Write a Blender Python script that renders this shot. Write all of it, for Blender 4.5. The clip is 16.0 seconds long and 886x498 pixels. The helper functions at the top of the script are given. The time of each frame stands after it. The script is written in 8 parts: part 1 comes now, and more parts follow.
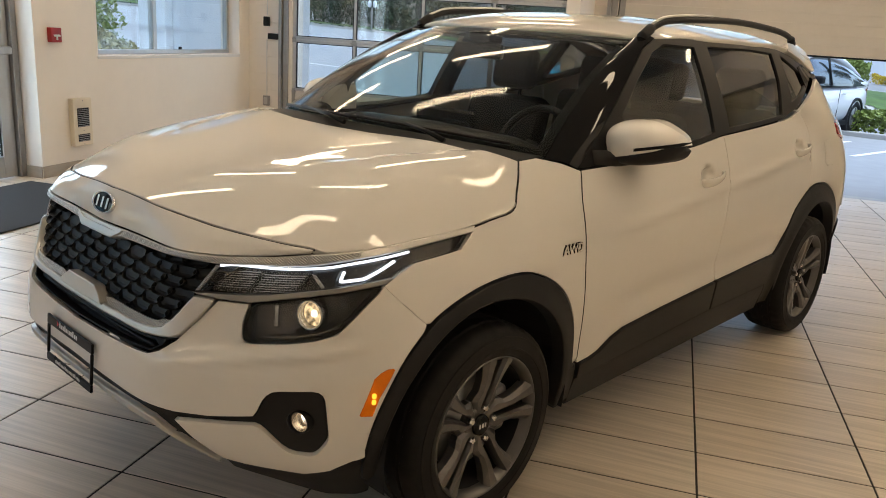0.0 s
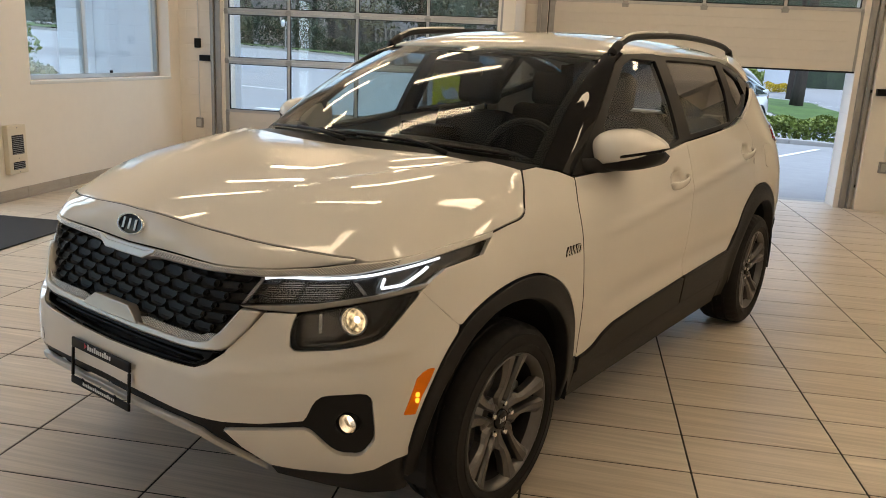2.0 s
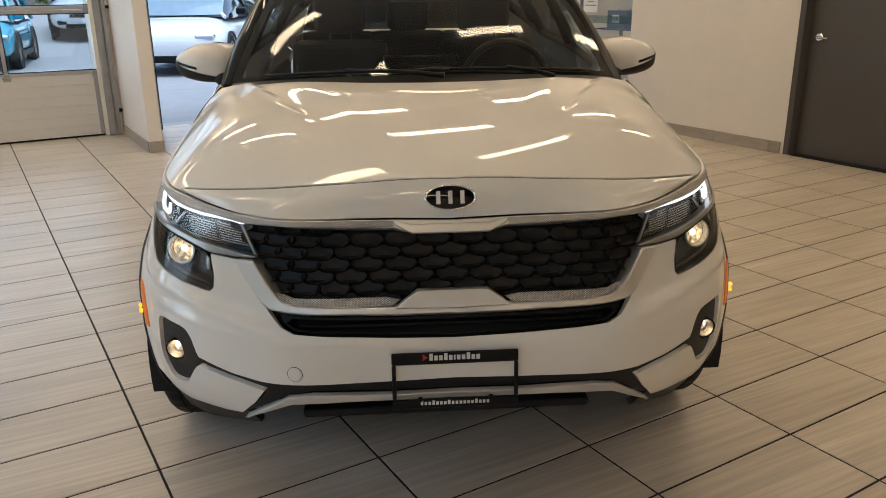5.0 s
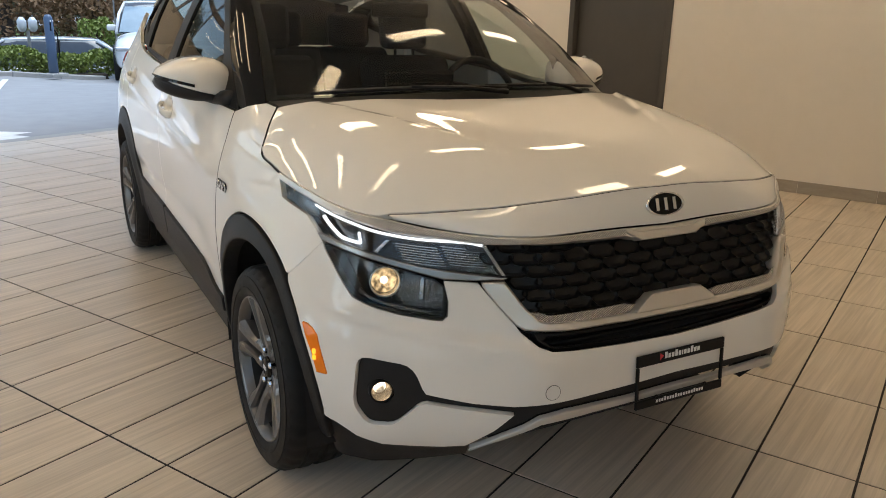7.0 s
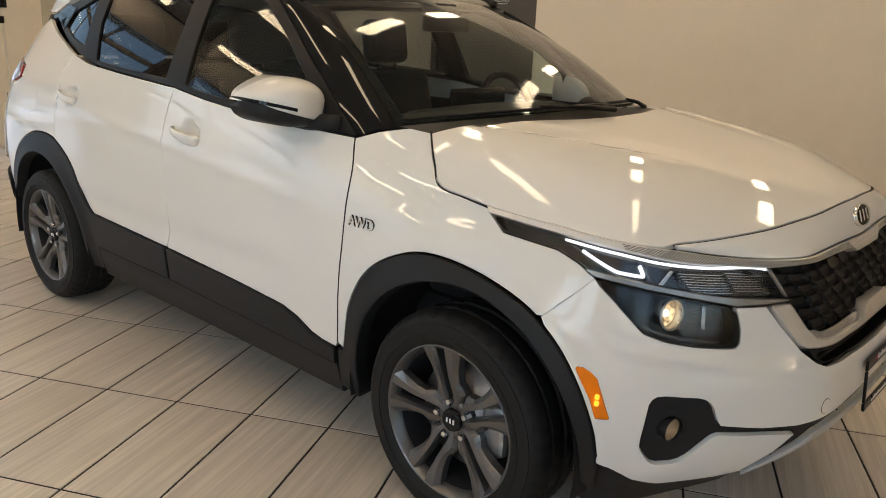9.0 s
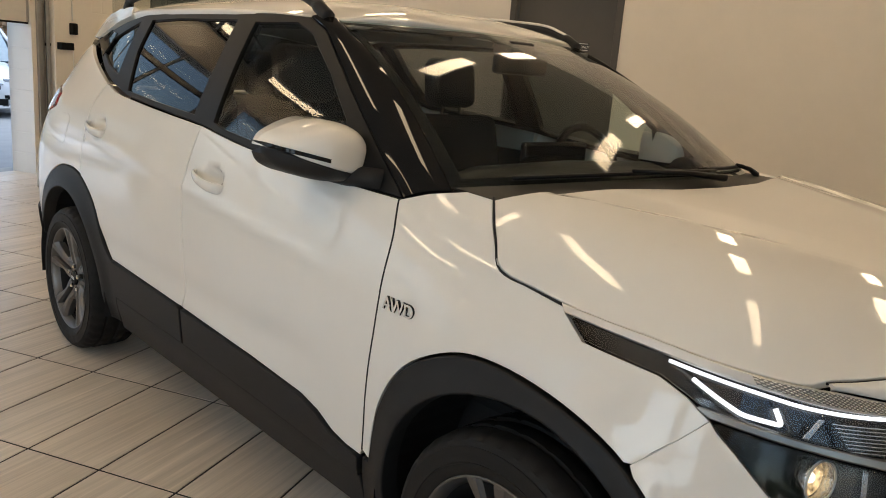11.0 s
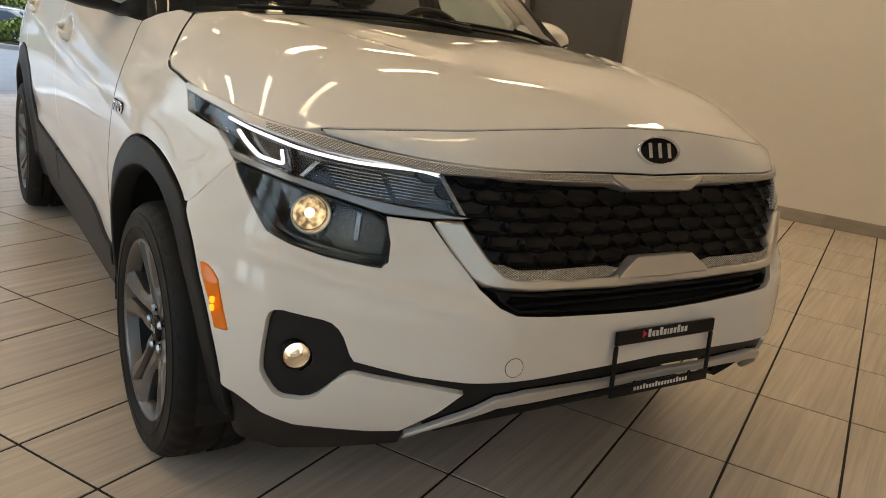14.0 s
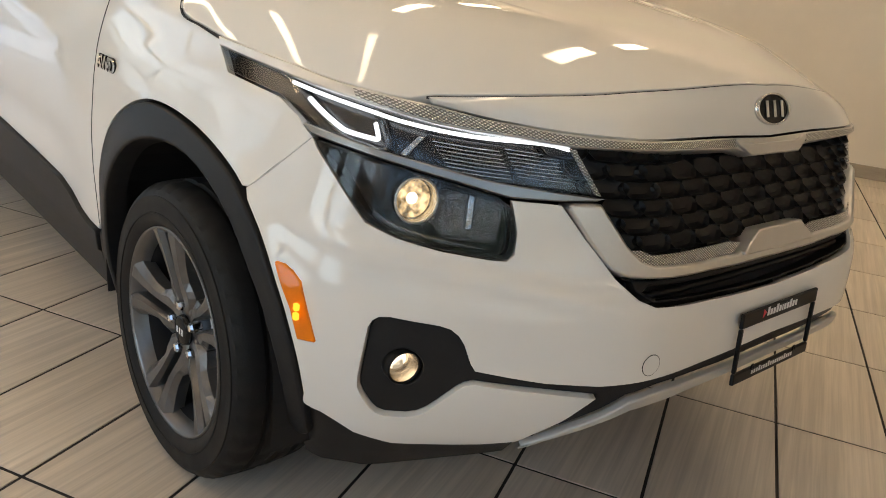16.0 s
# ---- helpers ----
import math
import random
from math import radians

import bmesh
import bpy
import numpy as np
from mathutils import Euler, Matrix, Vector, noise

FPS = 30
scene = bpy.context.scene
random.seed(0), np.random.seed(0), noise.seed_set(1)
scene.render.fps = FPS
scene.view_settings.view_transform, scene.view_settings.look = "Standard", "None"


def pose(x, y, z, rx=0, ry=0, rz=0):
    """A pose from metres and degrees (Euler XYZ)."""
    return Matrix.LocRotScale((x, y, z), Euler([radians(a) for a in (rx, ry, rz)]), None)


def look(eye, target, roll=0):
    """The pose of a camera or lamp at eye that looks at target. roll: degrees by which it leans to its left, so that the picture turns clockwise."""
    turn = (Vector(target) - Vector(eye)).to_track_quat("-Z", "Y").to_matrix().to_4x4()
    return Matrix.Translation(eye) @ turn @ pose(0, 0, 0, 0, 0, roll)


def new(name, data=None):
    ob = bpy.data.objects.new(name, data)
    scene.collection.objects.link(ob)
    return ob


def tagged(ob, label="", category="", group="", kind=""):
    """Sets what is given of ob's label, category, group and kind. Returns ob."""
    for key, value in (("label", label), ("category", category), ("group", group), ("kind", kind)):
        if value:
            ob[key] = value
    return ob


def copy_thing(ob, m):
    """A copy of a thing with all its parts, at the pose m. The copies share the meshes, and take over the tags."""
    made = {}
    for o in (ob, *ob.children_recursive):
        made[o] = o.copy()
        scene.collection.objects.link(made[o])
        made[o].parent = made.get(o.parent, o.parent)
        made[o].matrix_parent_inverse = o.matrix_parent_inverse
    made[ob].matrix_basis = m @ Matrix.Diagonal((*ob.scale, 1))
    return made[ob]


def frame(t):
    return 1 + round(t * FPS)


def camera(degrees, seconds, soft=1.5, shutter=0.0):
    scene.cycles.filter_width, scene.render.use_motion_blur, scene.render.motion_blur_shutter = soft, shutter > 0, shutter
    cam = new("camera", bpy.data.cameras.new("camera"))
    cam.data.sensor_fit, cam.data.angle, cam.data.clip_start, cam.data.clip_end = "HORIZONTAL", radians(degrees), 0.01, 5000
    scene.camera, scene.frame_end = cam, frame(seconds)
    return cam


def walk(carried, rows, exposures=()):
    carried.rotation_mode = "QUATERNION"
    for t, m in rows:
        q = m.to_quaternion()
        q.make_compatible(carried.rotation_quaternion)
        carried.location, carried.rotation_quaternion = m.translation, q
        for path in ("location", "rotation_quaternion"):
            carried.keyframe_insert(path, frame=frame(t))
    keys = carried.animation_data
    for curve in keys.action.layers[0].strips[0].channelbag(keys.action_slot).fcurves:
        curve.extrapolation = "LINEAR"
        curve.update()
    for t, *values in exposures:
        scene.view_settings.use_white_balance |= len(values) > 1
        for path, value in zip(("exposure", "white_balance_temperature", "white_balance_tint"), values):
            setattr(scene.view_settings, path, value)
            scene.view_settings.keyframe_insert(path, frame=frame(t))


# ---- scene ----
cam = camera(59.04, 16.0, soft=0.95)
ROWS = [
    (0.00, 1.173, -2.406, 1.412, 15.53, -15.38, 3.82),
    (0.50, 1.333, -2.535, 1.421, 14.80, -14.66, 3.86),
    (1.00, 1.371, -2.609, 1.426, 13.90, -14.12, 3.60),
    (1.50, 1.218, -2.611, 1.425, 12.35, -13.75, 3.19),
    (2.00, 0.920, -2.611, 1.404, 9.41, -13.87, 2.74),
    (2.50, 0.561, -2.500, 1.400, 4.68, -14.40, 2.17),
    (3.00, 0.175, -2.443, 1.404, -1.12, -15.21, 1.18),
    (3.50, -0.198, -2.426, 1.398, -8.13, -16.36, 0.16),
    (3.70, -0.347, -2.404, 1.383, -11.17, -16.87, -0.28),
    (4.20, -0.712, -2.348, 1.371, -18.65, -17.77, -0.89),
    (4.75, -1.092, -2.226, 1.365, -27.17, -18.21, -0.80),
    (5.30, -1.442, -2.050, 1.364, -35.36, -18.18, -0.27),
    (5.80, -1.728, -1.848, 1.366, -41.95, -17.87, 0.29),
    (6.00, -1.855, -1.767, 1.355, -44.43, -17.61, 0.57),
    (6.50, -2.102, -1.541, 1.372, -50.37, -17.27, 0.98),
    (7.00, -2.246, -1.216, 1.345, -56.61, -16.71, 1.62),
    (7.50, -2.447, -0.929, 1.354, -62.40, -15.98, 2.33),
    (8.00, -2.587, -0.637, 1.352, -67.78, -15.62, 2.72),
    (8.50, -2.599, -0.336, 1.346, -72.31, -15.47, 2.75),
    (9.00, -2.614, -0.031, 1.338, -75.72, -15.72, 2.43),
    (9.50, -2.643, 0.164, 1.358, -76.64, -15.30, 2.11),
    (9.70, -2.625, 0.180, 1.368, -76.32, -14.87, 2.05),
    (10.20, -2.530, 0.209, 1.367, -75.39, -14.27, 2.52),
    (10.75, -2.280, 0.150, 1.344, -72.55, -13.31, 3.94),
    (11.30, -2.016, 0.025, 1.305, -69.11, -12.65, 5.47),
    (11.80, -1.883, -0.123, 1.262, -66.61, -12.84, 6.25),
    (12.00, -1.832, -0.217, 1.231, -65.64, -13.30, 6.45),
    (12.50, -1.804, -0.396, 1.184, -63.38, -14.13, 6.71),
    (13.00, -1.871, -0.603, 1.141, -62.00, -14.75, 6.68),
    (13.50, -1.916, -0.775, 1.101, -61.31, -14.85, 6.77),
    (14.00, -1.978, -1.022, 1.077, -61.86, -15.13, 7.01),
    (14.50, -1.986, -1.172, 1.036, -63.00, -15.93, 7.42),
    (15.00, -1.990, -1.106, 1.029, -64.42, -16.70, 7.58),
    (15.50, -1.962, -0.822, 1.037, -66.66, -17.92, 7.38),
    (16.00, -1.933, -0.571, 1.058, -70.32, -18.96, 7.05),
]


def seen_from(x, y, z, yaw, pitch, roll):
    a, b = radians(yaw), radians(pitch)
    way = Vector((-math.sin(a) * math.cos(b), math.cos(a) * math.cos(b), math.sin(b)))
    return look((x, y, z), Vector((x, y, z)) + way, roll)


walk(cam, [(t, seen_from(x, y, z, yaw, pitch, roll)) for t, x, y, z, yaw, pitch, roll in ROWS],
     exposures=[(0.0, 1.1, 6300, 10), (3.6, 1.02, 6600, 10), (6.0, 0.97, 6150, 10), (7.5, 0.92, 6800, 10), (9.4, 1.08, 6450, 10), (12.5, 0.66, 6850, 10), (14.2, 0.95, 6900, 10), (16.0, 1.18, 6600, 10)])

# ---- world and light ----
world = bpy.data.worlds.new("overcast_sky")
scene.world = world
world.use_nodes = True
wn = world.node_tree.nodes
sky = wn.new("ShaderNodeTexSky")
sky.sky_type = "NISHITA"
sky.sun_disc = False
sky.sun_elevation, sky.sun_rotation = radians(80), radians(135)
sky.dust_density, sky.air_density = 1.6, 1.2
world.node_tree.links.new(sky.outputs[0], wn["Background"].inputs[0])
wn["Background"].inputs[1].default_value = 0.15
sun = new("sun", bpy.data.lights.new("sun", "SUN"))
sun.data.energy, sun.data.angle, sun.data.color = 1.8, radians(60), (0.70, 0.87, 1.0)
sun.matrix_world = look((5, 3, 40), (0, 8, 0))
day = new("window_daylight", bpy.data.lights.new("window_daylight", "AREA"))
day.data.shape, day.data.size, day.data.size_y = "RECTANGLE", 5.9, 2.3
day.data.energy, day.data.color = 3.0, (0.84, 0.92, 1.0)
day.matrix_world = look((-4.13, -2.6, 1.55), (0, -2.6, 1.55))
day = new("entrance_daylight", bpy.data.lights.new("entrance_daylight", "AREA"))
day.data.shape, day.data.size, day.data.size_y = "RECTANGLE", 1.8, 2.25
day.data.energy, day.data.color = 30.0, (0.72, 0.86, 1.0)
day.matrix_world = look((-4.19, 1.99, 1.18), (0, 1.99, 1.18))

day = new("garage_daylight", bpy.data.lights.new("garage_daylight", "AREA"))
day.data.shape, day.data.size, day.data.size_y = "RECTANGLE", 3.1, 1.35
day.data.energy, day.data.color = 3.0, (0.76, 0.88, 1.0)
day.matrix_world = look((2.1, 6.66, 0.72), (2.1, 0, 0.72))
day = new("garage_window_daylight", bpy.data.lights.new("garage_window_daylight", "AREA"))
day.data.shape, day.data.size, day.data.size_y = "RECTANGLE", 3.1, 2.2
day.data.energy, day.data.color = 13.0, (0.74, 0.87, 1.0)
day.matrix_world = look((-1.7, 6.66, 1.8), (-1.7, 0, 1.8))

CEILING = 3.55
LAMP_WATTS = 7.45

# ---- materials ----


def material(name, colour, rough=0.5, metal=0.0, vary=0.06, scale=8.0, bump=0.0, bump_scale=60.0, stretch=(1, 1, 1), coat=0.0, coat_rough=0.008, coat_ior=1.5,
             rough_vary=0.0, spec=0.5, piece=0.0, second=None, amount=0.5):
    """A procedural surface: base colour with stains at two scales, fine relief, and a random shade for each piece."""
    m = bpy.data.materials.new(name)
    m.use_nodes = True
    n, l = m.node_tree.nodes, m.node_tree.links
    b = n["Principled BSDF"]
    b.inputs["Roughness"].default_value, b.inputs["Metallic"].default_value = rough, metal
    b.inputs["Specular IOR Level"].default_value = spec
    b.inputs["Coat Weight"].default_value, b.inputs["Coat Roughness"].default_value = coat, coat_rough
    b.inputs["Coat IOR"].default_value = coat_ior
    at = n.new("ShaderNodeTexCoord")
    mp = n.new("ShaderNodeMapping")
    mp.inputs["Scale"].default_value = stretch
    l.new(at.outputs["Object"], mp.inputs["Vector"])
    big, fine = n.new("ShaderNodeTexNoise"), n.new("ShaderNodeTexNoise")
    big.inputs["Scale"].default_value, big.inputs["Detail"].default_value = scale, 5
    fine.inputs["Scale"].default_value, fine.inputs["Detail"].default_value = scale * 7.3, 3
    for tex in (big, fine):
        l.new(mp.outputs[0], tex.inputs["Vector"])
    add = n.new("ShaderNodeMath")
    add.operation = "MULTIPLY_ADD"
    l.new(big.outputs[0], add.inputs[0])
    add.inputs[1].default_value = 0.65
    half = n.new("ShaderNodeMath")
    half.operation = "MULTIPLY"
    half.inputs[1].default_value = 0.35
    l.new(fine.outputs[0], half.inputs[0])
    l.new(half.outputs[0], add.inputs[2])
    ramp = n.new("ShaderNodeMapRange")
    ramp.inputs[1].default_value, ramp.inputs[2].default_value = 0.3, 0.7
    ramp.inputs[3].default_value, ramp.inputs[4].default_value = 1 - vary, 1 + vary
    l.new(add.outputs[0], ramp.inputs[0])
    value = ramp.outputs[0]
    if piece:
        info = n.new("ShaderNodeObjectInfo")
        pr = n.new("ShaderNodeMapRange")
        pr.inputs[3].default_value, pr.inputs[4].default_value = 1 - piece, 1 + piece
        l.new(info.outputs["Random"], pr.inputs[0])
        mul = n.new("ShaderNodeMath")
        mul.operation = "MULTIPLY"
        l.new(value, mul.inputs[0])
        l.new(pr.outputs[0], mul.inputs[1])
        value = mul.outputs[0]
    shade = n.new("ShaderNodeVectorMath")
    shade.operation = "SCALE"
    shade.inputs[0].default_value = colour[:3]
    if second:
        mix = n.new("ShaderNodeMix")
        mix.data_type = "RGBA"
        mix.inputs["A"].default_value, mix.inputs["B"].default_value = (*colour[:3], 1), (*second, 1)
        mr = n.new("ShaderNodeMapRange")
        mr.inputs[1].default_value, mr.inputs[2].default_value = amount - 0.06, amount + 0.06
        l.new(big.outputs[0], mr.inputs[0])
        l.new(mr.outputs[0], mix.inputs["Factor"])
        l.new(mix.outputs["Result"], shade.inputs[0])
    l.new(value, shade.inputs["Scale"])
    l.new(shade.outputs[0], b.inputs["Base Color"])
    if rough_vary:
        rv = n.new("ShaderNodeMapRange")
        rv.inputs[1].default_value, rv.inputs[2].default_value = 0.3, 0.7
        rv.inputs[3].default_value, rv.inputs[4].default_value = max(rough - rough_vary, 0.0), rough + rough_vary
        l.new(big.outputs[0], rv.inputs[0])
        l.new(rv.outputs[0], b.inputs["Roughness"])
    if bump:
        grain = n.new("ShaderNodeTexNoise")
        grain.inputs["Scale"].default_value, grain.inputs["Detail"].default_value = bump_scale, 4
        l.new(mp.outputs[0], grain.inputs["Vector"])
        bp = n.new("ShaderNodeBump")
        bp.inputs["Strength"].default_value, bp.inputs["Distance"].default_value = bump, 0.004
        l.new(grain.outputs[0], bp.inputs["Height"])
        l.new(bp.outputs[0], b.inputs["Normal"])
    return m


def glass(name, tint, gloss=0.02, ior=1.5):
    """A thin pane: tinted, see-through, mirroring more at a flat angle."""
    m = bpy.data.materials.new(name)
    m.use_nodes = True
    n, l = m.node_tree.nodes, m.node_tree.links
    n.remove(n["Principled BSDF"])
    clear, shine, mix, side = n.new("ShaderNodeBsdfTransparent"), n.new("ShaderNodeBsdfGlossy"), n.new("ShaderNodeMixShader"), n.new("ShaderNodeLayerWeight")
    power, scaled = n.new("ShaderNodeMath"), n.new("ShaderNodeMath")
    clear.inputs[0].default_value = (*tint, 1)
    shine.inputs["Roughness"].default_value = gloss
    head_on = ((ior - 1) / (ior + 1)) ** 2 * 1.25
    side.inputs[0].default_value = 0.5
    power.operation, power.inputs[1].default_value = "POWER", 5.0
    scaled.operation, scaled.inputs[1].default_value, scaled.inputs[2].default_value = "MULTIPLY_ADD", 1 - head_on, head_on
    l.new(side.outputs["Facing"], power.inputs[0])
    l.new(power.outputs[0], scaled.inputs[0])
    l.new(scaled.outputs[0], mix.inputs[0])
    l.new(clear.outputs[0], mix.inputs[1])
    l.new(shine.outputs[0], mix.inputs[2])
    l.new(mix.outputs[0], n["Material Output"].inputs[0])
    return m


def glow(name, colour, strength, grain=0):
    m = bpy.data.materials.new(name)
    m.use_nodes = True
    n, l = m.node_tree.nodes, m.node_tree.links
    n.remove(n["Principled BSDF"])
    e = n.new("ShaderNodeEmission")
    e.inputs[0].default_value, e.inputs[1].default_value = (*colour, 1), strength
    l.new(e.outputs[0], n["Material Output"].inputs[0])
    if grain:
        at, tex, mr = n.new("ShaderNodeTexCoord"), n.new("ShaderNodeTexNoise"), n.new("ShaderNodeMapRange")
        tex.inputs["Scale"].default_value, tex.inputs["Detail"].default_value = grain, 2
        mr.inputs[1].default_value, mr.inputs[2].default_value = 0.38, 0.66
        mr.inputs[3].default_value, mr.inputs[4].default_value = strength * 0.25, strength * 2.2
        l.new(at.outputs["Object"], tex.inputs["Vector"])
        l.new(tex.outputs[0], mr.inputs[0])
        l.new(mr.outputs[0], e.inputs[1])
    return m


def blockwork(m):
    """Adds the faint raked joints of painted concrete block to a wall paint."""
    n, l = m.node_tree.nodes, m.node_tree.links
    at, mp, br, bp = n.new("ShaderNodeTexCoord"), n.new("ShaderNodeMapping"), n.new("ShaderNodeTexBrick"), n.new("ShaderNodeBump")
    mp.inputs["Rotation"].default_value = (radians(-90), 0, 0)
    l.new(at.outputs["Object"], mp.inputs["Vector"])
    l.new(mp.outputs[0], br.inputs["Vector"])
    br.inputs["Scale"].default_value, br.inputs["Mortar Size"].default_value, br.inputs["Mortar Smooth"].default_value = 1.0, 0.006, 0.3
    br.inputs["Brick Width"].default_value, br.inputs["Row Height"].default_value = 0.40, 0.20
    bp.invert = True
    bp.inputs["Strength"].default_value, bp.inputs["Distance"].default_value = 0.7, 0.004
    l.new(br.outputs["Fac"], bp.inputs["Height"])
    l.new(bp.outputs[0], n["Principled BSDF"].inputs["Normal"])
    return m


WALL = material("wall_paint", (0.78, 0.73, 0.66), 0.55, vary=0.03, scale=1.5, bump=0.06, bump_scale=140)
BLOCK = blockwork(material("painted_block", (0.78, 0.73, 0.66), 0.5, vary=0.03, scale=1.5))
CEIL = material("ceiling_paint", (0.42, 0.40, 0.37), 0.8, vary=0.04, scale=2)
BASE = material("baseboard_tile", (0.36, 0.32, 0.27), 0.4, vary=0.12, scale=6, stretch=(1, 1, 4), piece=0.08)
GROUT = material("grout", (0.018, 0.015, 0.013), 0.85, vary=0.2, scale=20)
WHITE = material("pearl_white_paint", (0.76, 0.735, 0.69), 0.55, vary=0.012, scale=3, coat=1.0, coat_rough=0.018, coat_ior=1.47, spec=0.0)
CLAD = material("black_cladding", (0.014, 0.014, 0.015), 0.5, spec=0.25, vary=0.12, scale=30, bump=0.12, bump_scale=700)
GLOSSBLACK = material("gloss_black", (0.007, 0.007, 0.0075), 0.4, vary=0.05, coat=0.55, spec=0.0)
BLACK = material("black_plastic", (0.008, 0.008, 0.0084), 0.42, spec=0.17, vary=0.15, scale=20)
DARK = material("dark_hollow", (0.006, 0.006, 0.007), 0.8, vary=0.1)
RUBBER = material("tyre_rubber", (0.0115, 0.011, 0.0108), 0.62, spec=0.22, vary=0.2, scale=14, bump=0.1, bump_scale=300, rough_vary=0.08)
ALLOY = material("machined_grey_alloy", (0.145, 0.14, 0.137), 0.30, metal=0.7, vary=0.08, scale=20)
SKIDPAINT = material("silver_plastic_paint", (0.52, 0.51, 0.49), 0.34, metal=0.35, vary=0.03, scale=20)
SATIN = material("satin_silver", (0.68, 0.66, 0.63), 0.38, metal=0.8, vary=0.03, scale=20)
CHROME = material("chrome", (0.82, 0.82, 0.82), 0.08, metal=1.0, vary=0.02)
AMBER = material("amber_lens", (0.86, 0.215, 0.006), 0.3, vary=0.06, scale=40, coat=0.45, spec=0.1)
REDLENS = material("red_lens", (0.34, 0.022, 0.024), 0.1, vary=0.1, scale=30, coat=1.0)
SEAT = material("black_seat_cloth", (0.012, 0.012, 0.013), 0.85, vary=0.2, scale=20, spec=0.2, bump=0.2, bump_scale=300)
TRIMCLOTH = material("grey_headliner", (0.16, 0.155, 0.145), 0.9, vary=0.05, scale=20)
DISC = material("brake_steel", (0.38, 0.37, 0.36), 0.38, metal=0.9, vary=0.15, scale=15)
ALU = material("brushed_aluminium", (0.48, 0.48, 0.48), 0.38, metal=0.8, vary=0.07, scale=10, stretch=(1, 1, 0.1))
ALUWHITE = material("white_aluminium_frame", (0.66, 0.66, 0.65), 0.45, vary=0.04, scale=6)
GALV = material("galvanised_track", (0.34, 0.335, 0.33), 0.4, metal=0.7, vary=0.15, scale=12, rough_vary=0.1)
DOORPANEL = material("beige_door_panel", (0.62, 0.585, 0.54), 0.5, vary=0.035, scale=3, bump=0.08, bump_scale=90)
GREYDOOR = material("grey_painted_door", (0.080, 0.073, 0.066), 0.42, vary=0.05, scale=4, bump=0.03)
PANE = glass("clear_pane", (0.93, 0.955, 0.95))
SHOPGLASS = glass("shop_glass", (0.86, 0.885, 0.87))
WINDSCREEN = glass("windscreen_glass", (0.84, 0.90, 0.87), gloss=0.045, ior=1.5)
TINT = glass("privacy_glass", (0.20, 0.21, 0.21), ior=1.55)
DOORGLASS = glass("door_glass", (0.62, 0.71, 0.69), ior=1.5)
LENS = glass("lamp_cover", (0.93, 0.94, 0.95), ior=1.4)
MATRUBBER = material("black_entrance_mat", (0.022, 0.022, 0.023), 0.95, vary=0.3, scale=60, bump=0.5, bump_scale=500)
ASPHALT = material("asphalt", (0.265, 0.267, 0.272), 0.75, vary=0.16, scale=0.5, bump=0.3, bump_scale=90, rough_vary=0.15)
CONCRETE = material("concrete", (0.36, 0.35, 0.33), 0.8, vary=0.15, scale=1.2, bump=0.2, bump_scale=60)
LINE = material("road_paint", (0.74, 0.74, 0.72), 0.6, vary=0.12, scale=9)
EXTWALL = blockwork(material("white_exterior_block", (0.62, 0.65, 0.69), 0.7, vary=0.04, scale=2))
PAPER = material("white_paper", (0.80, 0.80, 0.78), 0.7, vary=0.02)
INK = material("dark_print", (0.035, 0.035, 0.04), 0.6, vary=0.05)
PLATEBLACK = material("plate_frame_black", (0.006, 0.006, 0.007), 0.4, vary=0.05, spec=0.2)
PRINT = material("white_print", (0.72, 0.72, 0.71), 0.5, vary=0.02)
REDPRINT = material("red_print", (0.55, 0.03, 0.05), 0.45, vary=0.03)

# ---- building helpers ----


def part(name, shape, mat, parent=None, label="", smooth=False):
    """Links a bmesh, or a finished mesh, as one object."""
    if isinstance(shape, bmesh.types.BMesh):
        data = bpy.data.meshes.new(name)
        shape.to_mesh(data)
        shape.free()
    else:
        data = shape
    if smooth:
        for p in data.polygons:
            p.use_smooth = True
    if mat is not None and not data.materials:
        data.materials.append(mat)
    ob = new(name, data)
    if parent is not None:
        ob.parent = parent
    return tagged(ob, label)


def thing(name, label, category, at=None, group="", kind=""):
    """An empty that carries a thing's parts."""
    ob = new(name)
    ob.empty_display_size = 0.1
    if at is not None:
        ob.matrix_basis = at
    return tagged(ob, label, category, group, kind)


def add_box(bm, lo, hi, bevel=0.0, segments=2):
    """A box, its edges rounded."""
    lo, hi = Vector(lo), Vector(hi)
    m = Matrix.Translation((lo + hi) / 2) @ Matrix.Diagonal((*(hi - lo), 1))
    r = bmesh.ops.create_cube(bm, size=1, matrix=m)
    if bevel > 0:
        es = list({e for v in r["verts"] for e in v.link_edges})
        bmesh.ops.bevel(bm, geom=es, offset=bevel, segments=segments, affect="EDGES", profile=0.5)


def box(lo, hi, bevel=0.0, segments=2):
    bm = bmesh.new()
    add_box(bm, lo, hi, bevel, segments)
    return bm


